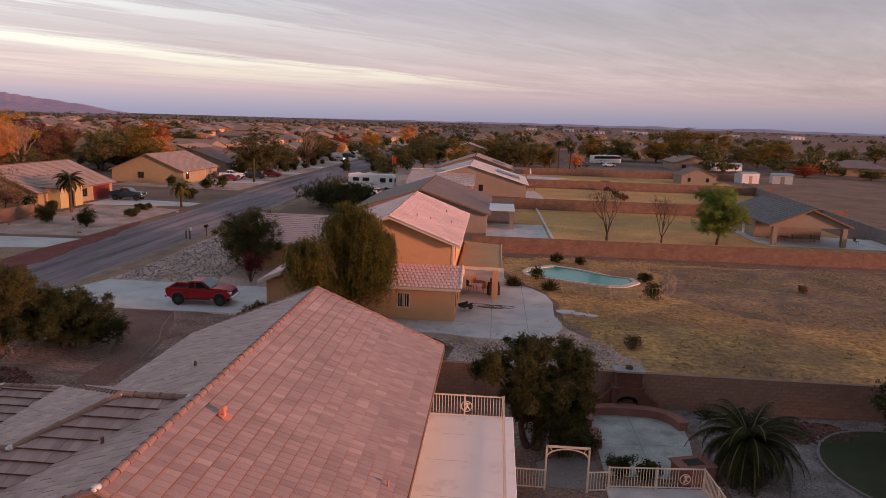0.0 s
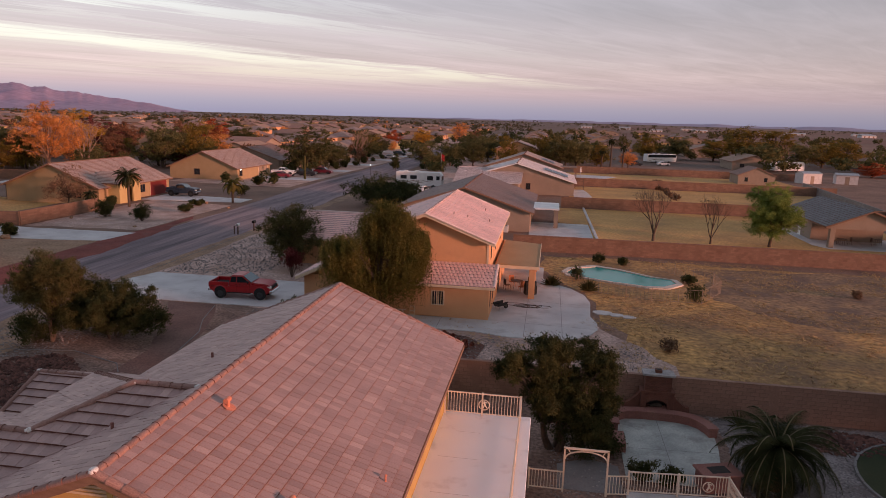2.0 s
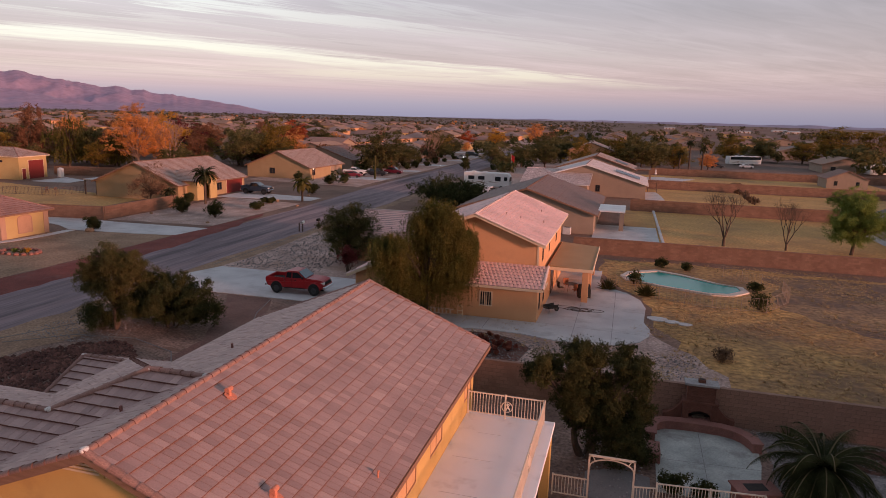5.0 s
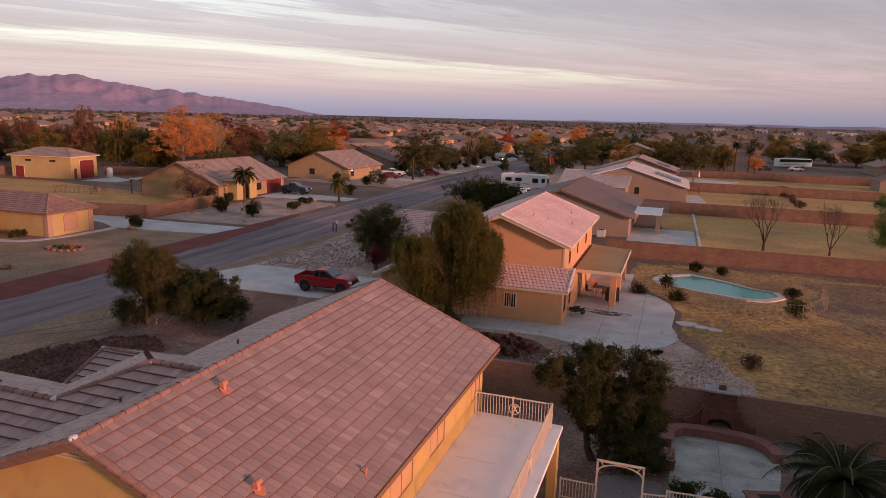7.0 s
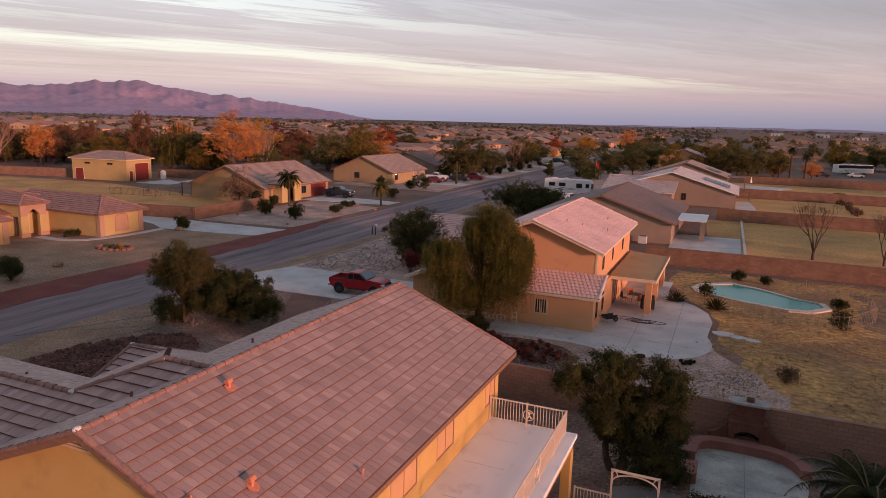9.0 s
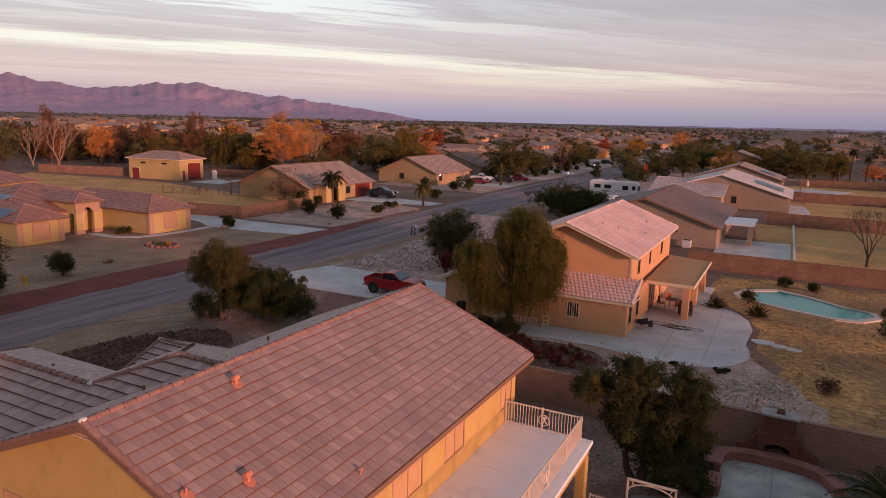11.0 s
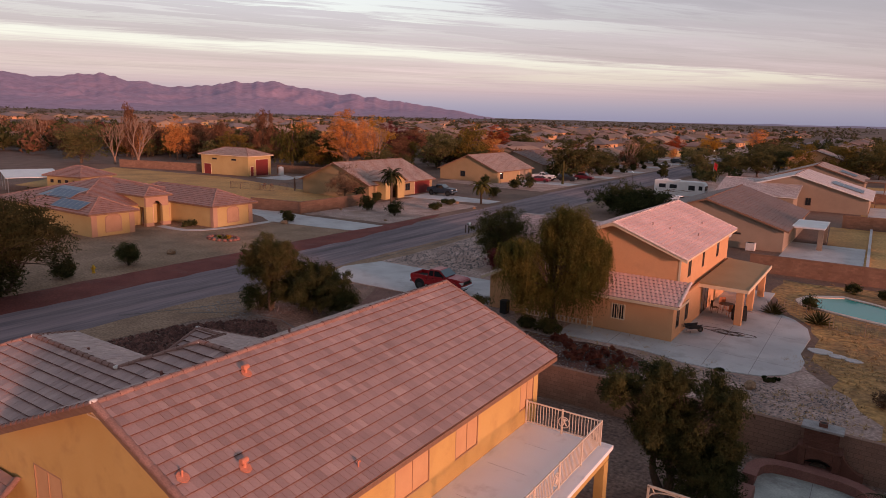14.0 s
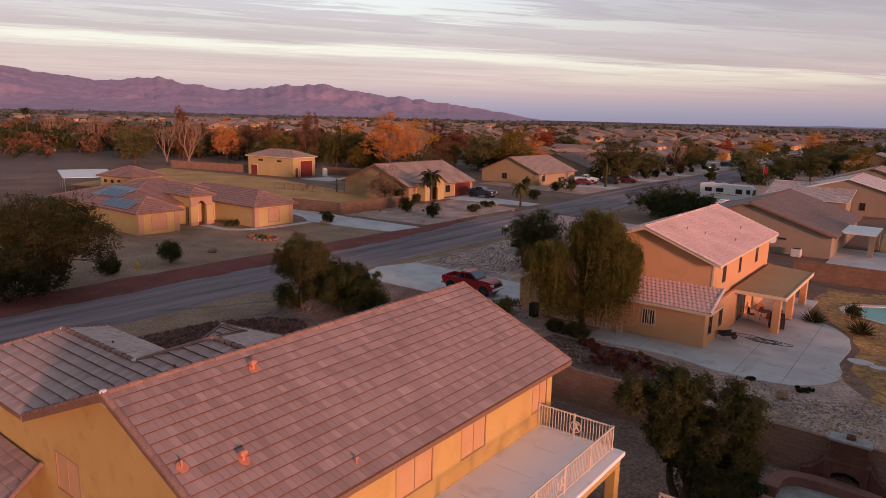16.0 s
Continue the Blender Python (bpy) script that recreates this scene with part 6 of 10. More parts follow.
for i, (x, y, h, w) in enumerate(((-57.6, 81.8, 2.8, 2.8), (-51.0, 79.8, 2.9, 2.7), (-52.3, 96.2, 1.1, 3.4), (-50.2, 89.0, 1.2, 3.0), (-58.4, 66.0, 1.6, 2.1), (-50.2, 38.0, 2.15, 3.2), (-64.6, 55.2, 0.8, 2.2), (-49.8, 32.0, 1.4, 2.1), (-62.0, 89.0, 2.2, 1.8), (-52.0, 111.0, 2.2, 2.4), (-63, 127, 2.6, 2.4), (-56.5, 128, 2.2, 2.6), (-54.5, 131, 2.8, 2.4))):
    bush("round_bush", (x, y, 0), h, w, M_LEAF_DARK, "dark clipped bush in a gravel front yard", seed=100 + i, leaf_size=0.08, per=4200, group="front yard bushes")
agave("spiky_agave", (2.0, 59.4, 0), 1.2, "olive spiky yucca by the pool fence", 3, M_LEAF_OLIVE, 70, group="pool agaves")
agave("spiky_agave", (5.2, 58.4, 0), 1.3, "olive spiky yucca by the pool fence", 4, M_LEAF_OLIVE, 70, group="pool agaves")
for i, (x, y, h, w) in enumerate(((13.8, 57.3, 1.5, 1.9), (14.5, 63.4, 1.1, 1.6), (4.2, 62.4, 1.3, 1.7), (9.2, 70.3, 0.9, 1.2), (6.8, 71.2, 1.0, 1.6))):
    bush("pool_bush", (x, y, 0), h, w, M_LEAF_DARK, "dark green bush by the pool", seed=130 + i, per=1300, leaf_size=0.07, group="pool bushes")
bush("yard_scrub", (9.6, 43.9, 0), 0.9, 1.7, M_LEAF_DRYBROWN, "dry brown scrub in the grass", seed=140, per=900)
bush("yard_scrub", (28.4, 62.0, 0), 0.8, 1.6, M_LEAF_DRYBROWN, "dry brown scrub in the grass", seed=141, per=900)
for i, (x, y, h, w, mt) in enumerate(((-7.4, 42.0, 0.5, 3.2, M_LEAF_BED), (-5.4, 41.8, 0.5, 3.6, M_LEAF_BED), (-6.6, 40.4, 0.45, 3.2, M_LEAF_BED), (-3.8, 41.4, 0.4, 2.6, M_LEAF_BED), (-4.6, 40.0, 0.4, 2.6, M_LEAF_BED), (-8.6, 43.0, 0.45, 2.2, M_LEAF_BED), (-10.2, 43.9, 1.1, 2.6, M_LEAF_OLIVE), (-11.8, 44.2, 1.0, 2.2, M_LEAF_DARK), (4.0, 44.0, 0.25, 1.7, M_LEAF_DARK), (1.2, 43.8, 0.2, 0.8, M_LEAF_DARK))):
    bush("bed_shrub", (x, y, 0), h, w, mt, "low rusty-leaved shrub in the gravel bed", seed=150 + i, per=3600, leaf_size=0.06, group="bed shrubs", category="shrub")
for i, (x, y, h, w) in enumerate(((4.2, 30.6, 1.0, 1.6), (5.8, 26.6, 1.1, 1.3), (6.9, 26.5, 0.9, 1.2), (3.5, 27.9, 1.5, 2.3), (4.4, 28.6, 1.2, 1.6))):
    bush("terrace_shrub", (x, y, 0), h, w, M_LEAF_DARK, "dark shrub beside the brick terrace", seed=170 + i, per=1200, leaf_size=0.06, group="terrace shrubs", category="shrub")

# ---- deck, railings and terrace of the near house ----
deck = thing("roof_deck", (0, 0, 0), 0, "white coated roof deck on yellow pillars", "deck")
bm = bmesh.new()
box(bm, -2.35, 8.2, 2.84, 1.1, 25.2, 3.0)
bmesh.ops.bevel(bm, geom=bm.edges[:], offset=0.012, segments=1, affect="EDGES")
part("slab", bm, M_DECK, deck)
bm = bmesh.new()
box(bm, 0.75, 8.4, 2.5, 1.0, 25.05, 2.838); box(bm, -2.3, 24.8, 2.5, 0.745, 25.05, 2.838)
part("beam", bm, M_STUCCO_A, deck)
for y in (24.75, 19.6, 14.4, 9.2):
    part("pillar", bbox(0.68, y - 0.2, 0, 1.04, y + 0.2, 2.5, 0.015), M_STUCCO_A, deck)
for y in (11.5, 14.2, 16.6, 19.1, 21.4, 23.4):   # coating seams
    part("seam", bbox(-2.3 + 0.5 * (y % 1.3), y, 3.0, -0.9 + 0.7 * (y % 1.1), y + 0.015, 3.004), M_CONCRETE, deck)


def picket_rail(root, p, q, z, h, gap=0.115, mid=None, material=M_RAIL, post=1.75, low=0.09):
    """Posts, two rails and square pickets from p to q."""
    p, q = V3((*p, z)), V3((*q, z))
    L = (q - p).length
    u = (q - p).normalized()
    m = Matrix.Translation(p) @ Matrix(((u.x, -u.y, 0, 0), (u.y, u.x, 0, 0), (0, 0, 1, 0), (0, 0, 0, 1)))
    for z0, z1 in ((h - 0.045, h), (low, low + 0.035)):
        bm = bmesh.new()
        box(bm, 0, -0.022, z0, L, 0.022, z1, m)
        part("rail", bm, material, root)
    n = max(1, round(L / post))
    for i in range(n + 1):
        bm = bmesh.new()
        box(bm, i * L / n - 0.03, -0.03, 0, i * L / n + 0.03, 0.03, h + 0.03, m)
        part("post", bm, material, root)
    k = int(L / gap)
    me = bpy.data.meshes.new("picket")
    b2 = bmesh.new()
    box(b2, -0.011, -0.011, low, 0.011, 0.011, h - 0.03)
    b2.to_mesh(me)
    b2.free()
    me.materials.append(material)
    for i in range(1, k):
        x = i * L / k
        if mid and abs(x - mid) < 0.2:
            continue
        shared("picket", me, root, m @ Matrix.Translation((x, 0, 0)))
    if mid:
        bm = bmesh.new()
        for i in range(20):
            a0, a1 = 6.2832 * i / 20, 6.2832 * (i + 1) / 20
            tube(bm, m @ V3((mid + 0.21 * math.cos(a0), 0, h / 2 + 0.21 * math.sin(a0))), m @ V3((mid + 0.21 * math.cos(a1), 0, h / 2 + 0.21 * math.sin(a1))), 0.02, 0.02, 5)
        for a, b, r in (((-0.05, -0.14), (0.03, 0.02), 0.035), ((0.03, 0.02), (-0.02, 0.14), 0.045), ((-0.02, 0.14), (0.12, 0.1), 0.03), ((0.03, 0.0), (0.12, -0.12), 0.03)):
            tube(bm, m @ V3((mid + a[0], 0, h / 2 + a[1])), m @ V3((mid + b[0], 0, h / 2 + b[1])), r, r * 0.8, 6)
        part("medallion", bm, material, root, "round cut-out metal ornament")


r1 = thing("deck_railing", (0, 0, 0), 0, "cream painted metal picket railing round the deck", "railing")
picket_rail(r1, (0.69, 8.4), (0.69, 24.9), 3.0, 0.95, mid=12.6)
picket_rail(r1, (-2.3, 24.9), (0.66, 24.9), 3.0, 0.95, mid=1.55)
r2 = thing("garden_fence", (0, 0, 0), 0, "cream painted metal picket fence with a gate arch", "fence")
picket_rail(r2, (1.15, 25.1), (2.5, 25.1), 0.02, 0.88)
picket_rail(r2, (4.2, 25.1), (5.05, 25.25), 0.02, 0.9)
bm = bmesh.new()
for x in (2.5, 4.18):
    box(bm, x - 0.035, 25.06, 0, x + 0.035, 25.14, 1.93)
box(bm, 2.46, 25.06, 1.88, 4.22, 25.14, 1.95)
for i in range(12):
    a0, a1 = math.pi * i / 12, math.pi * (i + 1) / 12
    tube(bm, (3.34 - 0.82 * math.cos(a0), 25.1, 1.45 + 0.38 * math.sin(a0)), (3.34 - 0.82 * math.cos(a1), 25.1, 1.45 + 0.38 * math.sin(a1)), 0.028, 0.028, 6)
for s in (-1, 1):
    tube(bm, (3.34 + s * 0.72, 25.1, 1.88), (3.34 + s * 0.62, 25.1, 1.72), 0.02, 0.02, 5)
    tube(bm, (3.34 + s * 0.62, 25.1, 1.72), (3.34 + s * 0.76, 25.1, 1.62), 0.02, 0.02, 5)
part("gate_arch", bm, M_RAIL, r2, "cream metal gate arch")
r3 = thing("terrace_railing", (0, 0, 0), 0, "cream painted metal railing above the terrace steps", "railing")
picket_rail(r3, (5.05, 25.35), (8.9, 25.7), 0.12, 0.95, mid=3.1)
picket_rail(r3, (8.9, 25.7), (9.1, 22.8), 0.12, 0.95)
sheet("step_landing", [(5.0, 20.5), (9.3, 20.5), (9.1, 25.8), (5.0, 25.45)], 0.12, M_CONCRETE, "pale concrete landing with steps", "landing", thick=0.15)
sheet("terrace", [(5.15, 26.6), (7.9, 26.6), (9.3, 28.4), (9.6, 30.2), (9.7, 31.9), (9.1, 32.8), (7.2, 33.0), (5.6, 32.8), (5.2, 32.2)], 0.05, M_TERRACE, "stained stamped concrete terrace", "terrace", thick=0.1)
sheet("gate_slab", [(2.3, 25.3), (4.9, 25.3), (4.9, 27.6), (3.6, 28.0), (2.3, 27.3)], 0.04, M_BLOCK_GREY, "grey flagstone by the gate", "path", thick=0.08)
for a, b in (((5.1, 29.4), (9.7, 29.7)), ((7.2, 26.7), (7.2, 32.8))):
    bm = bmesh.new()
    d = (V3((*b, 0)) - V3((*a, 0))).normalized().orthogonal() * 0.012
    d = V3((-(b[1] - a[1]), b[0] - a[0], 0)).normalized() * 0.012
    bm.faces.new([bm.verts.new(V3((*q, 0.055)) + s * d) for q, s in ((a, -1), (b, -1), (b, 1), (a, 1))])
    solo("control_joint", bm, M_BLOCK_GREY, label="grey joint in the terrace concrete", category="joint", kind="structure")

# curved seat wall, fireplace and fire pit
seat = thing("seat_wall", (0, 0, 0), 0, "rose masonry seat wall curving round the terrace", "seat wall")
pathp = [(4.98, 31.0), (5.0, 31.9), (5.2, 32.4), (5.6, 32.72), (6.4, 32.86), (7.3, 32.86), (8.2, 32.8), (8.8, 32.6), (9.2, 32.25), (9.5, 31.7), (9.6, 31.3)]


def ribbon(path, half, z0, z1):
    """A wall of even width along a bent line, one closed mesh."""
    ps = [V3((*p, 0)) for p in path]
    lf, rt = [], []
    for i, p in enumerate(ps):
        d = ((ps[i + 1] - p).normalized() if i + 1 < len(ps) else V3()) + ((p - ps[i - 1]).normalized() if i else V3())
        n_ = V3((-d.y, d.x, 0)).normalized() * half
        lf.append((p + n_).xy)
        rt.append((p - n_).xy)
    bm = bmesh.new()
    m_ = len(ps)
    vs = [[bm.verts.new((*q, z)) for q in row] for row, z in ((lf, z0), (rt, z0), (rt, z1), (lf, z1))]
    for k in range(4):
        for i in range(m_ - 1):
            bm.faces.new((vs[k][i], vs[k][i + 1], vs[(k + 1) % 4][i + 1], vs[(k + 1) % 4][i]))
    bm.faces.new([vs[k][0] for k in range(4)])
    bm.faces.new([vs[k][-1] for k in range(4)])
    bmesh.ops.recalc_face_normals(bm, faces=bm.faces[:])
    return bm


part("seat_body", ribbon(pathp, 0.2, 0, 0.42), M_HEARTHSLAB, seat)
part("seat_cap", ribbon(pathp, 0.27, 0.42, 0.49), M_HEARTHSLAB, seat, "smooth rose cap slab")
part("arm_block", bbox(4.85, 28.9, 0, 5.35, 30.15, 0.5, 0.03), M_HEARTHSLAB, seat)

fp = thing("outdoor_fireplace", (7.25, 33.5, 0), 0, "brown brick outdoor fireplace with a pale cap", "fireplace")


def brick_box(root, x0, y0, z0, x1, y1, z1, skip=None):
    """A brick-faced block: core and single bricks proud of it on the front and sides."""
    bm = bmesh.new()
    box(bm, x0 + 0.012, y0 + 0.012, z0, x1 - 0.012, y1 - 0.012, z1)
    part("core", bm, M_BRICK, root)
    me = bpy.data.meshes.new("brick")
    b2 = bmesh.new()
    box(b2, 0, 0, 0, 0.192, 0.05, 0.056)
    b2.to_mesh(me)
    b2.free()
    me.materials.append(M_BRICK)
    rows = int((z1 - z0) / 0.066)
    for i in range(rows):
        z = z0 + i * 0.066 + 0.004
        off = 0.1 if i % 2 else 0
        n = int((x1 - x0 - off) / 0.2)
        for j in range(n):
            x = x0 + off + j * 0.2
            if not (skip and skip(x + 0.1, z)):
                shared("brick", me, root, Matrix.Translation((x + 0.004, y0 - 0.008, z)))


# firebox opening with an arched top
for x0, x1 in ((-0.8, -0.5), (0.5, 0.8)):
    part("jamb", bbox(x0 + 0.012, -0.31, 0, x1 - 0.012, 0.35, 1.25), M_BRICK, fp)
bm = bmesh.new()
extrude_poly(bm, [(-0.5, -0.31, 1.25), (0.5, -0.31, 1.25), (0.5, -0.31, 0.7), (0.3, -0.31, 0.84), (0.0, -0.31, 0.9), (-0.3, -0.31, 0.84), (-0.5, -0.31, 0.7)], (0, 0.66, 0))
bmesh.ops.recalc_face_normals(bm, faces=bm.faces[:])
part("arch", bm, M_BRICK, fp)
part("firebox", bbox(-0.5, 0.2, 0.0, 0.5, 0.345, 1.2), M_SOOT, fp, "sooty black firebox")
part("hearth", bbox(-0.5, -0.3, 0, 0.5, 0.2, 0.46), M_HEARTHSLAB, fp)
for k in range(3):
    bm = bmesh.new()
    tube(bm, (-0.3 + 0.05 * k, -0.15 + 0.1 * k, 0.52), (0.3 - 0.04 * k, -0.1 + 0.08 * k, 0.52 + 0.03 * k), 0.05, 0.045, 8)
    part("log", bm, M_BARK, fp)
part("mantel", bbox(-0.84, -0.36, 1.25, 0.84, 0.4, 1.36, 0.015), M_BRICK, fp)
brick_box(fp, -0.66, -0.3, 1.36, 0.66, 0.3, 2.16)
part("cap", bbox(-0.78, -0.4, 2.16, 0.78, 0.4, 2.27, 0.015), M_CAPSTONE, fp, "pale flagstone cap")
bm = bmesh.new()
box(bm, -0.16, -0.14, 2.27, 0.16, 0.14, 2.42)
part("flue", bm, M_BRICK, fp)
part("flue_opening", bbox(-0.1, -0.09, 2.42, 0.1, 0.09, 2.425), M_SOOT, fp)
for s in (-1, 1):   # sweeping shoulders
    top_ = [(s * (0.8 + 0.85 * k / 10), 1.2 - 0.72 * math.sin(math.pi / 2 * k / 10) ** 0.8) for k in range(11)]
    bm = bmesh.new()
    extrude_poly(bm, [(x, 0.0, z) for x, z in [(s * 0.8, 0.0)] + top_ + [(s * 1.65, 0.0)]], (0, 0.3, 0))
    bmesh.ops.recalc_face_normals(bm, faces=bm.faces[:])
    part("shoulder", bm, M_BRICK, fp)
pit = thing("fire_pit", (8.75, 26.75, 0), 18, "rose masonry fire pit with a dark metal inset", "fire pit")
part("body", bbox(-0.75, -0.45, 0, 0.75, 0.45, 0.72, 0.02), M_HEARTHSLAB, pit)
part("top", bbox(-0.85, -0.55, 0.72, 0.85, 0.55, 0.8, 0.02), M_HEARTHSLAB, pit)
part("inset", bbox(-0.4, -0.27, 0.8, 0.4, 0.27, 0.806), M_SOOT, pit, "dark metal burner plate")
# round lawn with a kerb
sheet("round_lawn", [(19.2 + 4.2 * math.cos(a), 28.3 + 4.2 * math.sin(a)) for a in [2 * math.pi * i / 32 for i in range(32)]], 0.1, M_LAWN, "small dark green lawn circle", "lawn", thick=0.1)
kerb = thing("lawn_kerb", (19.2, 28.3, 0), 0, "pale concrete kerb round the small lawn", "kerb")
for i in range(40):
    bm = bmesh.new()
    a0, a1 = 2 * math.pi * i / 40 + 0.004, 2 * math.pi * (i + 1) / 40 - 0.004
    prism(bm, [(4.2 * math.cos(a0), 4.2 * math.sin(a0)), (4.31 * math.cos(a0), 4.31 * math.sin(a0)), (4.31 * math.cos(a1), 4.31 * math.sin(a1)), (4.2 * math.cos(a1), 4.2 * math.sin(a1))], 0, 0.14)
    part("kerb_stone", bm, M_BLOCK_GREY, kerb)

# roof vents
for x, y, big in ((-6.3, 14.8, 1), (-3.75, 12.55, 1), (-4.25, 11.2, 0), (-2.3, 15.0, 2)):
    z = 5.4 + (-1.82 - x) * S + 0.04
    v = thing("roof_vent", (x, y, z), 0, "terracotta painted roof vent on the tiles", "vent", "roof vents")
    tilt = Matrix.Rotation(math.atan(S), 4, "Y")
    if big < 2:
        bm = bmesh.new()
        prism(bm, [(0.18 * math.cos(a) + 0.02, 0.15 * math.sin(a)) for a in [2 * math.pi * i / 8 for i in range(8)]], 0, 0.02)
        bm.transform(tilt)
        part("flashing", bm, M_TERRA_VENT, v)
    bm = bmesh.new()
    r = 0.055 if big == 1 else 0.03
    tube(bm, (0, 0, -0.05), (0, 0, 0.15 if big == 1 else 0.17), r * 0.85, r * 0.85, 12)
    if big == 1:
        tube(bm, (-0.02, -0.1, 0.17), (-0.02, 0.1, 0.17), 0.07, 0.07, 12)
    elif big == 2:
        tube(bm, (0, 0, 0.16), (0.0, 0.08, 0.11), 0.028, 0.028, 8)
    part("hood", bm, M_TERRA_VENT, v)
for x, y in ((-11.0, 18.1), (-8.95, 19.0), (-14.2, 14.6), (-8.8, 13.8)):
    z = 7.6 - (-7.1 - x) * S if x > -12 else 6.2
    v = thing("vent_pipe", (x, y, z - 0.05), 0, "brown painted vent pipe on the shaded roof", "vent", "roof pipes")
    bm = bmesh.new()
    tube(bm, (0, 0, 0), (0, 0, 0.24), 0.04, 0.04, 10)
    part("pipe", bm, M_HEARTHSLAB, v)

# rock beds and pebbles
def stones(name, poly_test, box_, count, size, material, label, seed, z=0.02):
    rng = np.random.default_rng(seed)
    base = [(1, 0, 0), (-1, 0, 0), (0, 1, 0), (0, -1, 0), (0, 0, 1), (0, 0, -1)]
    fc = [(0, 2, 4), (2, 1, 4), (1, 3, 4), (3, 0, 4), (2, 0, 5), (1, 2, 5), (3, 1, 5), (0, 3, 5)]
    V, F = [], []
    made = 0
    while made < count:
        x, y = rng.uniform(box_[0], box_[2]), rng.uniform(box_[1], box_[3])
        if not poly_test(x, y):
            continue
        s = size * rng.uniform(0.5, 1.4)
        a = rng.uniform(0, 6.28)
        k = len(V)
        for b in base:
            px_, py_, pz_ = b[0] * s * rng.uniform(0.7, 1.2), b[1] * s * rng.uniform(0.6, 1.0), b[2] * s * 0.6
            V.append((x + px_ * math.cos(a) - py_ * math.sin(a), y + px_ * math.sin(a) + py_ * math.cos(a), z + pz_ + s * 0.25))
        F += [(k + p, k + q, k + r) for p, q, r in fc]
        made += 1
    ob = pydata(name, V, F, material)
    return tagged(ob, label, "stones", kind="stuff")


BED = [(-31.6, 24.0), (-31.0, 29.5), (-28.9, 33.0), (-26.6, 34.2), (-24.4, 32.6), (-22.6, 29.6), (-21.6, 26.0), (-25.5, 24.5)]


def inside(x, y, poly):
    """True where the point lies in a convex clockwise polygon."""
    return all((b[0] - a[0]) * (y - a[1]) - (b[1] - a[1]) * (x - a[0]) <= 0 for a, b in zip(poly, poly[1:] + poly[:1]))


stones("rock_bed", lambda x, y: inside(x, y, BED), (-33, 23, -21, 35), 3000, 0.16, M_ROCK, "bed of dark river rock in the front yard", 1)
stones("rock_bed", lambda x, y: ((x - 15.5) / 2.6) ** 2 + ((y - 32.0) / 1.3) ** 2 < 1, (12, 30, 19, 34), 700, 0.13, M_ROCK, "bed of dark river rock by the block wall", 2)
stones("pebbles", lambda x, y: not (4.6 < x < 10 and 26.4 < y < 33.3), (2, 24, 22, 33.8), 5200, 0.05, M_PEBBLE, "loose pale pebbles round the terrace", 3)
stones("pebbles", lambda x, y: not (-27.5 < x < -20 and 27 < y < 46.3), (-33.8, 33, -14, 46), 5200, 0.06, M_PEBBLE, "loose pale pebbles in the front yard", 4)
stones("pebbles", lambda x, y: y < 43.5 + 0.2 * math.sin(x), (-12, 34.6, 8, 44), 5200, 0.055, M_PEBBLE, "loose pale pebbles by the patio", 5)
stones("pebbles", lambda x, y: True, (-33, 55, -24, 82), 2600, 0.09, M_PEBBLE, "loose pale stones in the neighbour's front yard", 6)
for i, (x, y, s) in enumerate(((-51.8, 43.7, 0.55), (-57.5, 64.5, 0.5), (3.2, 42.2, 0.45), (-60.6, 79.0, 0.3), (-52.0, 98.4, 0.4), (-49.2, 75.5, 0.25), (-46.6, 95.0, 0.3), (-51.0, 107.5, 0.35))):
    bm = bmesh.new()
    blob(bm, (0, 0, s * 0.35), s, s * 0.75, s * 0.6, 2, 0.35, i * 3.1)
    solo("boulder", bm, M_GRAVEL_TAN, (x, y, 0), i * 40, "rounded tan boulder on the gravel", "boulder", "boulders")
# kerb line between yard and street
edge = thing("yard_edging", (0, 0, 0), 0, "thin pale concrete edging along the gravel yard", "edging")
for seg in ([(-36.2, 28.6), (-34.0, 32.4), (-32.0, 36.6), (-31.6, 39), (-33.2, 46.0)], [(-34.4, 55), (-34.3, 70), (-34.8, 82)], [(-23.2, 46), (-22.3, 42.5), (-21.2, 40), (-20.6, 36.5)], [(-33.4, 31.5), (-30.5, 34.2), (-26.5, 34.9), (-22.8, 33.6), (-21.6, 32.0)]):
    for a, b in zip(seg, seg[1:]):
        bm = bmesh.new()
        d = V3((b[0] - a[0], b[1] - a[1], 0)).normalized()
        n_ = V3((-d.y, d.x, 0)) * 0.03
        extrude_poly(bm, [V3((*a, 0)) - n_, V3((*b, 0)) - n_, V3((*b, 0)) + n_, V3((*a, 0)) + n_], (0, 0, 0.06))
        bmesh.ops.recalc_face_normals(bm, faces=bm.faces[:])
        part("edging", bm, M_BLOCK_GREY, edge)


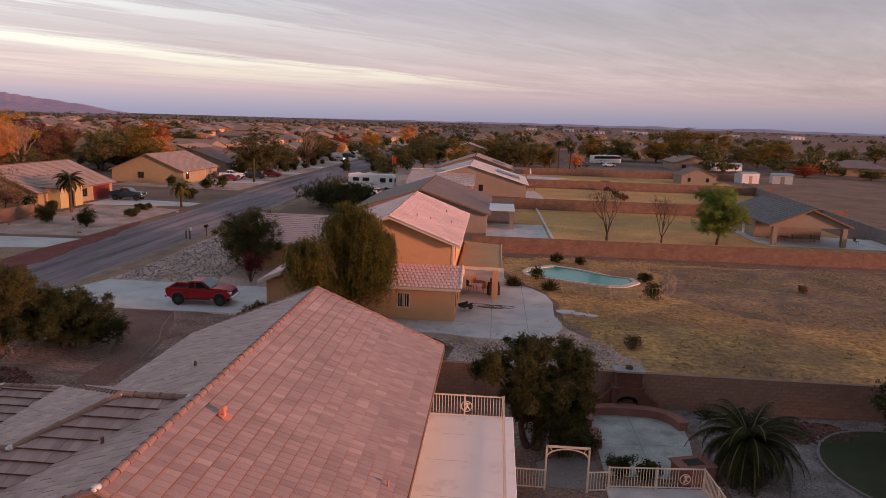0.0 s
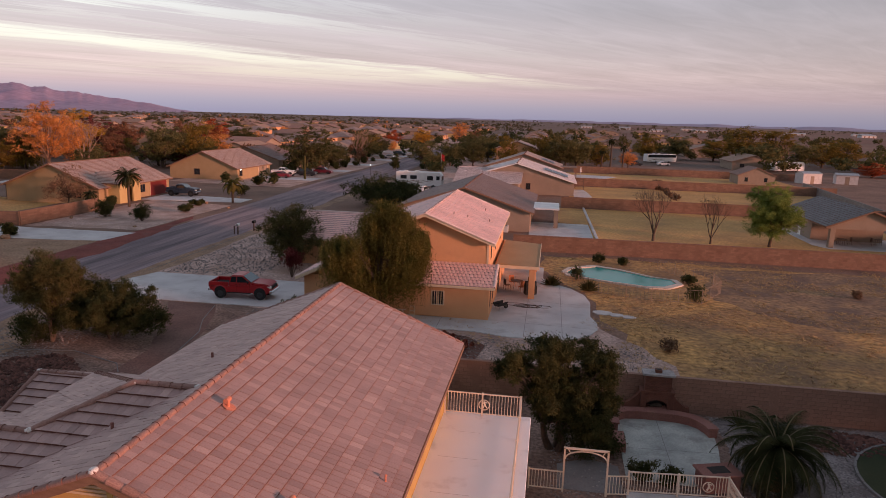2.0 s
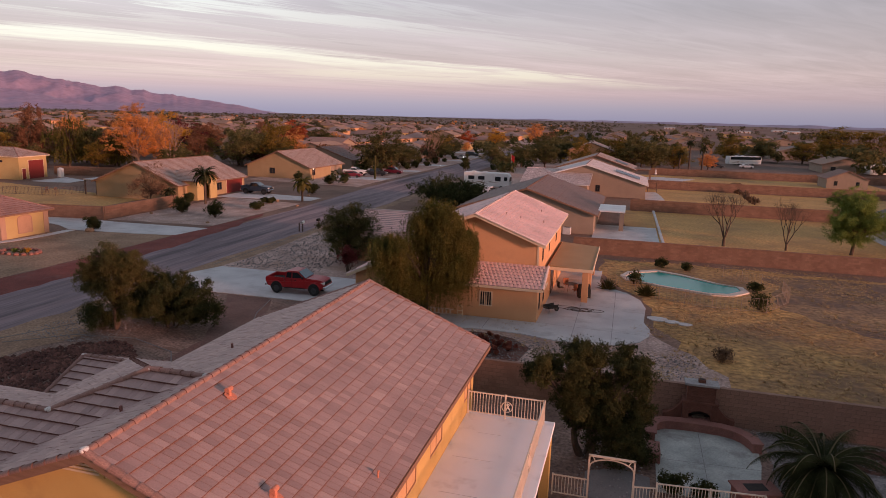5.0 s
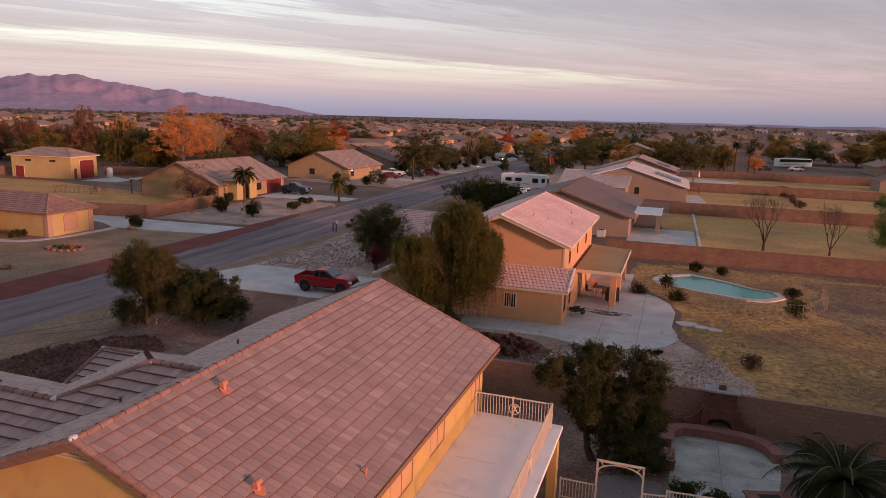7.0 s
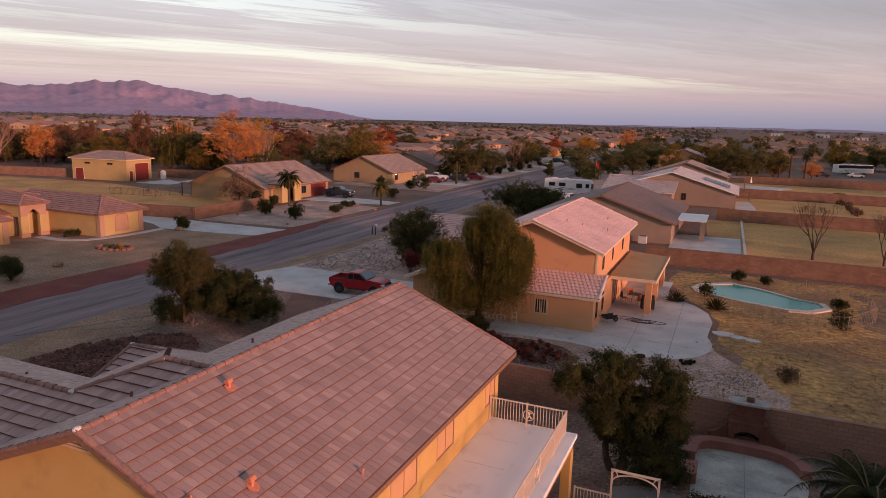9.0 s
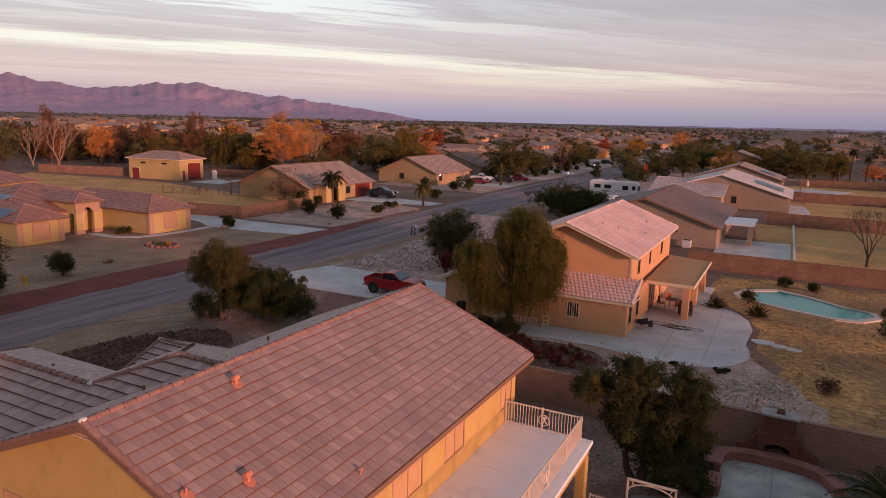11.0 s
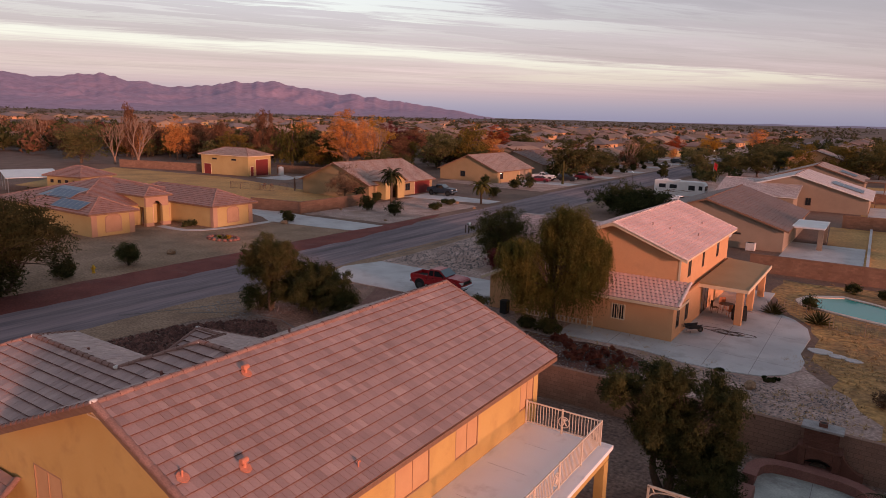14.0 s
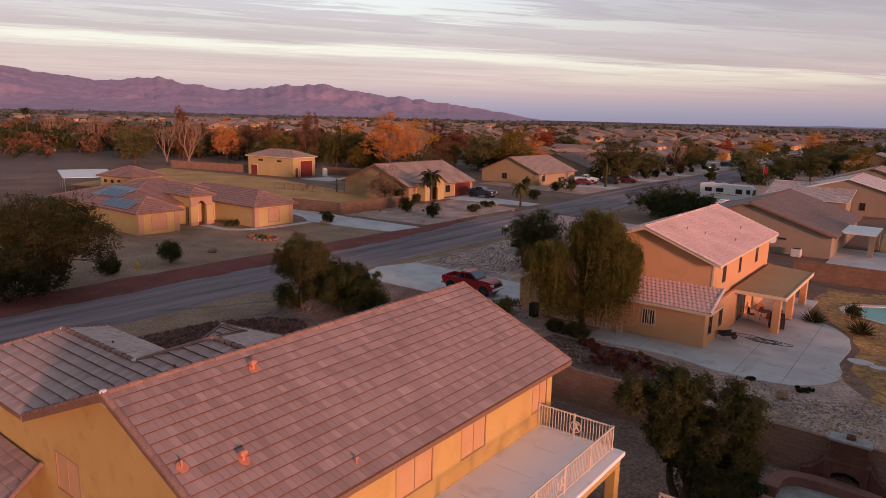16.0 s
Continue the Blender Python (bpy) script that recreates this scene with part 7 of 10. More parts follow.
def tufts(name, test, box_, count, h, material, label, seed):
    rng = np.random.default_rng(seed)
    n = count * 6
    xy = np.column_stack([rng.uniform(box_[0], box_[2], count), rng.uniform(box_[1], box_[3], count)])
    ok = np.array([test(x, y) for x, y in xy])
    xy = xy[ok]
    c = np.repeat(xy, 6, axis=0)
    m_ = len(c)
    hh = h * np.repeat(rng.uniform(0.4, 1.3, len(xy)), 6) * rng.uniform(0.6, 1.1, m_)
    a = rng.uniform(0, 6.28, m_)
    lean = rng.uniform(0.8, 2.4, m_) * hh
    w = hh * 0.22
    base = np.column_stack([c + rng.normal(0, 0.05, (m_, 2)), np.zeros(m_)])
    side = np.column_stack([-np.sin(a), np.cos(a), np.zeros(m_)]) * w[:, None]
    tip = base + np.column_stack([np.cos(a) * lean, np.sin(a) * lean, hh])
    v = np.stack([base - side, base + side, tip], axis=1).reshape(-1, 3)
    ob = new(name, np_mesh(name, v, np.arange(3 * m_).reshape(-1, 3), material))
    return tagged(ob, label, "grass", kind="stuff")


patchy = lambda x, y: noise.noise(V3((x * 0.16, y * 0.16, 2.0))) + 0.5 * noise.noise(V3((x * 0.6, y * 0.6, 5.0))) > -0.12
tufts("dry_grass", lambda x, y: patchy(x, y) and not (x < 9 and y < 50 - 0.5 * x) and not (2 < x < 15 and 59 < y < 71), (4, 35, 60, 74), 24000, 0.12, M_TUFT, "dry yellow grass tufts across the lot", 1)
tufts("dry_weeds", lambda x, y: patchy(y, x), (-14, 34.6, 9, 47), 1800, 0.13, M_TUFT, "sparse dry weeds in the gravel", 2)

# ---- vehicles ----
def paint(name, c, rough=0.35):
    m = surface(name, c, tuple(k * 1.12 for k in c), 2, 60, rough, 0.0, spec=0.6, fineamt=0.05)
    return m


M_RIM = surface("dark_wheel_rim", (0.05, 0.05, 0.052), (0.08, 0.08, 0.082), 4, 30, 0.45, 0.05, metal=0.5)
M_RED = paint("red_car_paint", (0.36, 0.010, 0.015))
M_NAVY = paint("dark_blue_car_paint", (0.03, 0.045, 0.07))
M_CARWHITE = paint("white_car_paint", (0.72, 0.71, 0.72))
M_CARGREY = paint("silver_car_paint", (0.35, 0.35, 0.37))
M_CARDARK = paint("black_car_paint", (0.03, 0.03, 0.035))
M_MAROON = paint("maroon_car_paint", (0.16, 0.015, 0.03))
# cyan base colour paints in the sky's reflection on the windscreen
M_WINDSCREEN = glass_material("windscreen_sky_tint", (0.10, 0.15, 0.17), 0.08)
M_CHROME = surface("chrome", (0.6, 0.6, 0.62), (0.7, 0.7, 0.7), 3, 40, 0.15, 0.0, metal=1.0)
M_LENS = surface("lamp_lens", (0.75, 0.74, 0.70), (0.8, 0.8, 0.78), 3, 40, 0.1, 0.0)
M_TAIL = surface("tail_lens", (0.35, 0.02, 0.02), (0.4, 0.03, 0.03), 3, 40, 0.15, 0.0)


def side_prism(pts, y0, y1, bevel=0.03):
    """A side outline (x, z) drawn out across the width."""
    bm = bmesh.new()
    extrude_poly(bm, [(x, y0, z) for x, z in pts], (0, y1 - y0, 0))
    bmesh.ops.recalc_face_normals(bm, faces=bm.faces[:])
    if bevel:
        bmesh.ops.bevel(bm, geom=bm.edges[:], offset=bevel, segments=2, affect="EDGES")
    return bm


def wheel(root, x, y, r=0.38, w=0.26):
    bm = bmesh.new()
    tube(bm, (x, y - w / 2, r), (x, y + w / 2, r), r, r, 20)
    bmesh.ops.bevel(bm, geom=[e for e in bm.edges if len(e.link_faces) == 2 and e.calc_face_angle(0) > 1.2], offset=0.04, segments=2, affect="EDGES")
    tyre = part("wheel", bm, M_BLACK, root)
    for s in (-1, 1):
        bm = bmesh.new()
        tube(bm, (x, y + s * (w / 2 - 0.02), r), (x, y + s * (w / 2 + 0.012), r), r * 0.62, r * 0.55, 14)
        part("rim", bm, M_RIM, tyre)


def cab(root, pts, w, glass_sides):
    """The roof and pillars over the windows: (x, z) outline, narrower at the top."""
    base_z = min(p[1] for p in pts)
    top_z = max(p[1] for p in pts)
    def taper(bm, k=0.13):
        for v in bm.verts:
            v.co.y *= 1 - k * max(0, (v.co.z - base_z) / (top_z - base_z))
        return bm
    return taper


def pickup(name, loc, rz, body_mat, label, lift=0.0, group=""):
    """A full-size extended-cab pickup, nose towards +x."""
    t = thing(name, loc, rz, label, "pickup truck", group)
    W = 0.98
    z = lift
    part("body", side_prism([(-2.62, 0.66 + z), (-2.68, 1.04 + z), (-0.98, 1.04 + z), (1.0, 1.24 + z), (2.36, 1.16 + z), (2.62, 1.05 + z), (2.66, 0.6 + z), (2.2, 0.5 + z), (-2.4, 0.5 + z)], -W, W, 0.06), body_mat, t)
    for y0, y1 in ((-W, -W + 0.09), (W - 0.09, W)):
        part("bed_side", side_prism([(-2.68, 1.0 + z), (-2.70, 1.36 + z), (-1.0, 1.36 + z), (-1.0, 1.0 + z)], y0, y1, 0.03), body_mat, t)
    part("tailgate", bbox(-2.72, -W + 0.07, 0.76 + z, -2.63, W - 0.07, 1.34 + z, 0.02), body_mat, t)
    part("bed_liner", bbox(-2.62, -W + 0.1, 1.03 + z, -1.02, W - 0.1, 1.06 + z), M_BLACK, t, "black bed liner")
    part("hood", side_prism([(0.95, 1.1 + z), (0.95, 1.38 + z), (2.1, 1.33 + z), (2.5, 1.24 + z), (2.6, 1.12 + z), (2.6, 1.0 + z)], -W + 0.05, W - 0.05, 0.07), body_mat, t)
    cabp = [(-1.0, 1.0 + z), (-0.98, 1.4 + z), (-0.82, 1.93 + z), (0.22, 1.95 + z), (0.98, 1.38 + z), (1.0, 1.0 + z)]
    taper = cab(t, cabp, W, None)
    part("cab", taper(side_prism(cabp, -W + 0.01, W - 0.01, 0.07), 0.16), body_mat, t)
    for s in (-1, 1):
        for pts in ([(-0.84, 1.38), (-0.74, 1.82), (-0.34, 1.84), (-0.34, 1.36)], [(-0.25, 1.36), (-0.25, 1.84), (0.18, 1.84), (0.78, 1.40)]):
            bm = bmesh.new()
            extrude_poly(bm, [(x, s * W, zz + z) for x, zz in pts], (0, s * 0.014, 0))
            taper(bm, 0.16)
            bmesh.ops.recalc_face_normals(bm, faces=bm.faces[:])
            part("side_window", bm, M_GLASS, t)
        part("mirror", bbox(0.66, s * 1.04 - 0.08, 1.32 + z, 0.78, s * 1.04 + 0.08, 1.54 + z, 0.03), M_BLACK, t)
        for x in (-0.34, 0.06):
            part("door_handle", bbox(x - 0.1, s * 0.985 - 0.012, 1.16 + z, x + 0.06, s * 0.985 + 0.014, 1.2 + z), M_BLACK, t)
        for x in (-0.95, -0.30, 0.86):   # door seams
            part("door_seam", bbox(x - 0.006, s * 0.981 - 0.003, 0.62 + z, x + 0.006, s * 0.981 + 0.003, 1.3 + z), M_BLACK, t)
        part("headlight", bbox(2.36, s * 0.80 - 0.16, 0.92 + z, 2.655, s * 0.80 + 0.16, 1.14 + z, 0.03), M_LENS, t)
        part("tail_light", bbox(-2.74, s * 0.91 - 0.07, 0.92 + z, -2.64, s * 0.91 + 0.07, 1.28 + z, 0.015), M_TAIL, t)
        part("step_bar", bbox(-0.95, s * 1.0 - 0.06, 0.46 + z, 0.95, s * 1.0 + 0.06, 0.52 + z, 0.02), M_BLACK, t)
        for x in (-1.72, 1.74):   # wheel arches: dark well with a body-coloured lip
            bm = bmesh.new()
            tube(bm, (x, s * 0.93, 0.5 + z * 0.7), (x, s * 0.99, 0.5 + z * 0.7), 0.53, 0.53, 20)
            part("wheel_arch", bm, M_BLACK, t)
            bm = bmesh.new()
            sweep(bm, [(x + 0.56 * math.cos(math.pi * k / 10), s * 0.985, 0.5 + z * 0.7 + 0.56 * math.sin(math.pi * k / 10)) for k in range(11)], 0.045)
            part("arch_lip", bm, body_mat, t)
    bm = bmesh.new()
    extrude_poly(bm, [(0.27, -0.78, 1.90 + z), (0.96, -0.90, 1.41 + z), (0.96, 0.90, 1.41 + z), (0.27, 0.78, 1.90 + z)], (0.03, 0, 0.025))
    bmesh.ops.recalc_face_normals(bm, faces=bm.faces[:])
    part("windscreen", bm, M_WINDSCREEN, t)
    part("rear_window", bbox(-0.96, -0.62, 1.48 + z, -0.88, 0.62, 1.8 + z), M_GLASS, t)
    part("grille", bbox(2.58, -0.62, 0.86 + z, 2.68, 0.62, 1.14 + z, 0.03), M_BLACK, t)
    part("front_bumper", bbox(2.52, -0.99, 0.52 + z, 2.78, 0.99, 0.78 + z, 0.05), M_CHROME, t)
    part("rear_bumper", bbox(-2.84, -0.95, 0.54 + z, -2.66, 0.95, 0.74 + z, 0.03), M_CHROME, t)
    for x in (-1.72, 1.74):
        for s in (-1, 1):
            wheel(t, x, s * 0.87, 0.42 + lift * 0.4, 0.30)
    return t


def car(name, loc, rz, body_mat, label, group="", tall=0.0):
    """A saloon or, tall, a sport utility car."""
    t = thing(name, loc, rz, label, "car", group)
    W, h = 0.9, tall
    part("body", side_prism([(-2.2, 0.45), (-2.25, 0.85 + h * 0.3), (-1.6, 0.98 + h * 0.3), (1.0, 0.98 + h * 0.3), (2.1, 0.82 + h * 0.3), (2.25, 0.55), (2.1, 0.32), (-2.1, 0.32)], -W, W, 0.06), body_mat, t)
    cp = [(-1.9 if tall else -1.5, 0.92 + h * 0.3), (-1.7 if tall else -0.9, 1.42 + h), (0.2, 1.44 + h), (1.05, 0.95 + h * 0.3)]
    taper = cab(t, cp, W, None)
    part("cab", taper(side_prism(cp, -W + 0.03, W - 0.03, 0.06), 0.18), body_mat, t)
    for s in (-1, 1):
        bm = bmesh.new()
        pts = [(cp[0][0] + 0.22, cp[0][1] + 0.08), (cp[1][0] + 0.14, cp[1][1] - 0.1), (0.14, cp[2][1] - 0.1), (0.78, cp[3][1] + 0.08)]
        extrude_poly(bm, [(x, s * (W - 0.02), z) for x, z in pts], (0, s * 0.012, 0))
        taper(bm, 0.18)
        bmesh.ops.recalc_face_normals(bm, faces=bm.faces[:])
        part("side_window", bm, M_GLASS, t)
        part("headlight", bbox(2.08, s * 0.66 - 0.16, 0.6, 2.24, s * 0.66 + 0.16, 0.74, 0.02), M_LENS, t)
        part("tail_light", bbox(-2.27, s * 0.7 - 0.14, 0.66, -2.18, s * 0.7 + 0.14, 0.8, 0.02), M_TAIL, t)
        for x in (-1.35, 1.35):
            wheel(t, x, s * 0.8, 0.33, 0.22)
    bm = bmesh.new()
    extrude_poly(bm, [(0.26, -0.66, cp[2][1] - 0.04), (0.98, -0.78, cp[3][1] + 0.06), (0.98, 0.78, cp[3][1] + 0.06), (0.26, 0.66, cp[2][1] - 0.04)], (0.04, 0, 0.03))
    bmesh.ops.recalc_face_normals(bm, faces=bm.faces[:])
    part("windscreen", bm, M_GLASS, t)
    return t


pickup("red_pickup", (-22.2, 48.95, 0.06), 3, M_RED, "red pickup truck parked on the concrete driveway", lift=0.06).matrix_basis @= Matrix.Diagonal((0.93, 0.93, 0.93, 1))
pickup("blue_pickup", (-60.4, 106.4, 0.05), 4, M_NAVY, "dark blue pickup truck parked before the garage", lift=0.05)
pickup("white_pickup", (-59.6, 148.6, 0.02), 5, M_CARWHITE, "white pickup truck parked in a driveway", lift=0.05)
car("maroon_car", (-58.6, 144.6, 0.02), 6, M_MAROON, "maroon car parked in a driveway")
car("black_car", (-55.4, 152.5, 0.02), 4, M_CARDARK, "black car parked in a driveway", tall=0.2)
car("maroon_suv", (-53.5, 158.5, 0.02), 3, M_MAROON, "maroon sport utility car in a driveway", tall=0.25)
car("white_car", (-22.4, 125.4, 0.02), 80, M_CARWHITE, "white car parked beside the motorhome", tall=0.2)
for i, (x, y, rz, mt) in enumerate(((-53, 226, 5, M_CARGREY), (-54, 246, 0, M_CARDARK), (-35, 232, 170, M_CARGREY), (-36, 205, 92, M_CARDARK), (-55, 290, 4, M_CARWHITE), (-33, 262, 175, M_CARWHITE), (40, 246, 10, M_CARWHITE), (30, 240, 0, M_CARDARK))):
    car("parked_car", (x, y, 0.02), rz, mt, "parked car by the street", "parked cars", tall=0.22 * (i % 2))


def motorhome(name, loc, rz, label, L=9.6, band=False):
    t = thing(name, loc, rz, label, "motorhome")
    part("body", side_prism([(-L / 2, 0.55), (-L / 2, 3.2), (L / 2 - 0.5, 3.2), (L / 2, 2.6), (L / 2, 0.6), (L / 2 - 0.2, 0.45), (-L / 2 + 0.3, 0.45)], -1.25, 1.25, 0.07), M_WHITE, t)
    for k in range(3):   # brown swooshes on the flank
        bm = bmesh.new()
        x = -L / 2 + 0.6 + 2.0 * k
        extrude_poly(bm, [(x, -1.26, 0.75 + 0.1 * k), (x + 3.2, -1.26, 1.35 + 0.1 * k), (x + 3.6, -1.26, 1.6), (x + 0.6, -1.26, 0.95 + 0.1 * k)], (0, -0.012, 0))
        bmesh.ops.recalc_face_normals(bm, faces=bm.faces[:])
        part("stripe", bm, M_FASCIA, t, "brown swoosh stripe")
    if band:
        part("window_band", bbox(-L / 2 + 0.4, -1.285, 2.0, L / 2 - 0.3, -1.245, 3.0, 0.02), M_GLASS, t, "dark band of coach windows")
    for x, w, z0, z1 in () if band else ((-3.2, 1.3, 1.75, 2.5), (-1.1, 1.4, 1.75, 2.5), (2.4, 1.2, 1.6, 2.5), (4.05, 0.7, 1.7, 2.5)):
        part("side_window", bbox(x - w / 2, -1.275, z0, x + w / 2, -1.245, z1, 0.01), M_GLASS, t)
    part("windscreen", bbox(L / 2 - 0.06, -1.05, 1.6, L / 2 + 0.02, 1.05, 2.5, 0.01), M_GLASS, t)
    for x in (-3.0, -0.6):
        part("roof_unit", bbox(x - 0.45, -0.35, 3.2, x + 0.45, 0.35, 3.45, 0.06), M_WHITE, t)
    for x in (-2.6, 3.1):
        for s in (-1, 1):
            wheel(t, x, s * 1.1, 0.46, 0.28)
    return t


motorhome("motorhome", (-25.5, 138.2, 0), -1, "white motorhome with brown swooshes parked in a yard")
motorhome("coach", (41.5, 264, 0), 28, "long white coach with a dark window band behind a wall", L=13, band=True)
motorhome("travel_trailer", (78, 238, 0), 24, "white travel trailer parked behind the lots", L=12)

# ---- pool ----
POOL = [(2.9, 65.2), (3.6, 67.2), (6.2, 69.0), (8.6, 67.8), (11.6, 65.2), (13.6, 64.4), (13.9, 62.6), (12.4, 60.8), (10.6, 60.5), (7.5, 61.6), (5.0, 62.8), (3.4, 63.6)]
pc = V3((8.3, 64.6, 0))
inner = [((x - pc.x) * 0.905 + pc.x, (y - pc.y) * 0.85 + pc.y) for x, y in POOL]
pool = thing("swimming_pool", (0, 0, 0), 0, "turquoise backyard pool with a pale coping", "pool")
n = len(POOL)
for i in range(n):
    bm = bmesh.new()
    a, b, c_, d = POOL[i], POOL[(i + 1) % n], inner[(i + 1) % n], inner[i]
    extrude_poly(bm, [(*a, 0.0), (*b, 0.0), (*c_, 0.0), (*d, 0.0)], (0, 0, 0.14))
    bmesh.ops.recalc_face_normals(bm, faces=bm.faces[:])
    part("coping", bm, M_COPING, pool)
bm = bmesh.new()
bm.faces.new([bm.verts.new((x, y, 0.06)) for x, y in inner])
bmesh.ops.triangulate(bm, faces=bm.faces[:])
bmesh.ops.recalc_face_normals(bm, faces=bm.faces[:])
for f_ in bm.faces:
    if f_.normal.z < 0:
        f_.normal_flip()
part("water", bm, M_POOLWATER, pool, "still turquoise water")
pf = thing("pool_fence", (0, 0, 0), 0, "thin tan metal picket fence round the pool", "fence")
FEN = [(2.6, 60.6), (6.2, 57.7), (10.2, 56.4), (14.2, 56.4), (16.6, 60.5), (16.8, 64.2), (12.2, 68.8)]
for a, b in zip(FEN, FEN[1:]):
    a, b = V3((*a, 0)), V3((*b, 0))
    L = (b - a).length
    k = max(2, round(L / 0.3))
    for i in range(k):
        bm = bmesh.new()
        q = a.lerp(b, i / k)
        tube(bm, q, q + V3((0, 0, 1.2)), 0.026 if i % 7 == 0 else 0.009, None, 5)
        part("post" if i % 7 == 0 else "picket", bm, M_STUCCO_C, pf)
    for zz in (0.1, 1.15):
        bm = bmesh.new()
        tube(bm, a + V3((0, 0, zz)), b + V3((0, 0, zz)), 0.014, 0.014, 5)
        part("rail", bm, M_STUCCO_C, pf)

# ---- ramada on the far lawn ----
ram = thing("ramada", (40.1, 96, 0), 0, "open ramada with a grey tile gable roof on posts", "ramada")
roof_slope(ram, [(5.2, -8.2, 2.75), (5.2, 9.0, 2.75), (0, 9.0, 4.9), (0, -8.2, 4.9)], M_FASCIA, M_TILE_GREY, 0.42, 0.36)
roof_slope(ram, [(-5.2, 9.0, 2.75), (-5.2, -8.2, 2.75), (0, -8.2, 4.9), (0, 9.0, 4.9)], M_FASCIA, M_TILE_GREY, 0.42, 0.36)
gable(ram, (-4.8, -7.7), (4.8, -7.7), 2.75, 4.7, M_STUCCO_C)
part("lintel", bbox(-4.8, -7.7, 2.45, 4.8, -7.4, 2.76), M_STUCCO_C, ram)
rake_board(ram, (5.2, -8.2, 2.75), (0, -8.2, 4.9), (0, -1, 0), M_FASCIA)
rake_board(ram, (0, -8.2, 4.9), (-5.2, -8.2, 2.75), (0, -1, 0), M_FASCIA)
for x in (-4.1, 4.5):
    part("post", bbox(x - 0.3, -7.6, 0.05, x + 0.3, -7.0, 2.5, 0.02), M_STUCCO_C, ram)
bm = bmesh.new()
wall_run(bm, (-4.4, -1.5), (4.4, -1.5), 0.05, 2.7, 0.2)
part("room_front", bm, M_STUCCO_C, ram)
bm = bmesh.new()
wall_run(bm, (-4.4, 8.4), (-4.4, -1.3), 0.05, 2.7, 0.2)
part("room_side", bm, M_STUCCO_C, ram)
bm = bmesh.new()
wall_run(bm, (4.4, -1.3), (4.4, 8.4), 0.05, 2.7, 0.2)
part("room_side", bm, M_STUCCO_C, ram)
part("side_door", bbox(-4.43, 2.2, 0.05, -4.4, 3.1, 2.05), M_WHITE, ram)
sheet("ramada_slab", [(35.6, 87.6), (52, 87.6), (52, 96), (45, 97), (45, 105), (34.4, 105), (34.4, 90)], 0.05, M_CONCRETE, "pale concrete slab under the ramada", "slab", thick=0.1)


def table_set(loc, rz=0):
    tb = thing("patio_table", loc, rz, "dark metal patio table", "table", "patio tables")
    bm = bmesh.new()
    tube(bm, (0, 0, 0.7), (0, 0, 0.73), 0.55, 0.55, 20)
    part("tabletop", bm, M_FRAME, tb)
    for a in range(4):
        bm = bmesh.new()
        tube(bm, (0.4 * math.cos(a * 1.571 + 0.8), 0.4 * math.sin(a * 1.571 + 0.8), 0), (0.3 * math.cos(a * 1.571 + 0.8), 0.3 * math.sin(a * 1.571 + 0.8), 0.7), 0.02, 0.02, 6)
        part("leg", bm, M_FRAME, tb)
    return tb


def chair(loc, rz=0, mat_=None, label="dark metal patio chair"):
    c_ = thing("patio_chair", loc, rz, label, "chair", "patio chairs")
    mat_ = mat_ or M_FRAME
    part("seat", bbox(-0.24, -0.24, 0.42, 0.24, 0.24, 0.46, 0.01), mat_, c_)
    bm = bmesh.new()
    box(bm, -0.24, 0.2, 0.5, 0.24, 0.24, 0.95)
    part("backrest", bm, mat_, c_)
    for x in (-0.22, 0.22):
        for y in (-0.22, 0.22):
            bm = bmesh.new()
            tube(bm, (x, y, 0), (x, y, 0.42 if y < 0 else 0.95), 0.016, 0.016, 6)
            part("leg", bm, mat_, c_)
    return c_


M_RUSTCLOTH = surface("rust_cushion", (0.35, 0.12, 0.06), (0.42, 0.16, 0.08), 3, 60, 0.9, 0.2)
table_set((-1.0, 57.2, 0.07))
for a in range(4):
    chair((-1.0 + 0.95 * math.cos(a * 1.57 + 0.5), 57.2 + 0.95 * math.sin(a * 1.57 + 0.5), 0.07), math.degrees(a * 1.57 + 0.5) - 90, M_RUSTCLOTH if a % 2 else None, "dark metal patio chair with rust cushions" if a % 2 else "dark metal patio chair")
table_set((38.4, 91.5, 0.05))
table_set((43.2, 92.6, 0.05))
for x, y, r in ((37.4, 91.2, 90), (39.4, 91.8, -90), (42.4, 92.2, 90), (46.3, 92.0, 0), (47.6, 91.4, 30)):
    chair((x, y, 0.05), r)
gr = thing("barbecue_grill", (0.2, 55.4, 0.07), 20, "black barbecue grill under the patio cover", "grill")
part("cart", bbox(-0.5, -0.28, 0.1, 0.5, 0.28, 0.85, 0.02), M_BLACK, gr)
bm = bmesh.new()
tube(bm, (-0.45, 0, 0.95), (0.45, 0, 0.95), 0.27, 0.27, 16)
part("lid", bm, M_BLACK, gr)
part("side_shelf", bbox(0.5, -0.25, 0.8, 0.85, 0.25, 0.83), M_METAL, gr)
# barrow, hoses, ladder and bin by the house
wb = thing("wheelbarrow", (-1.9, 50.4, 0.07), 50, "black wheelbarrow leaning by the patio wall", "wheelbarrow")
bm = bmesh.new()
extrude_poly(bm, [(-0.5, -0.25, 0.35), (0.4, -0.18, 0.3), (0.4, 0.18, 0.3), (-0.5, 0.25, 0.35)], (0, 0, 0.02))
extrude_poly(bm, [(-0.55, -0.32, 0.6), (-0.5, -0.25, 0.35), (0.4, -0.18, 0.3), (0.55, -0.28, 0.62)], (0, 0.02, 0))
extrude_poly(bm, [(-0.55, 0.30, 0.6), (-0.5, 0.23, 0.35), (0.4, 0.16, 0.3), (0.55, 0.26, 0.62)], (0, 0.02, 0))
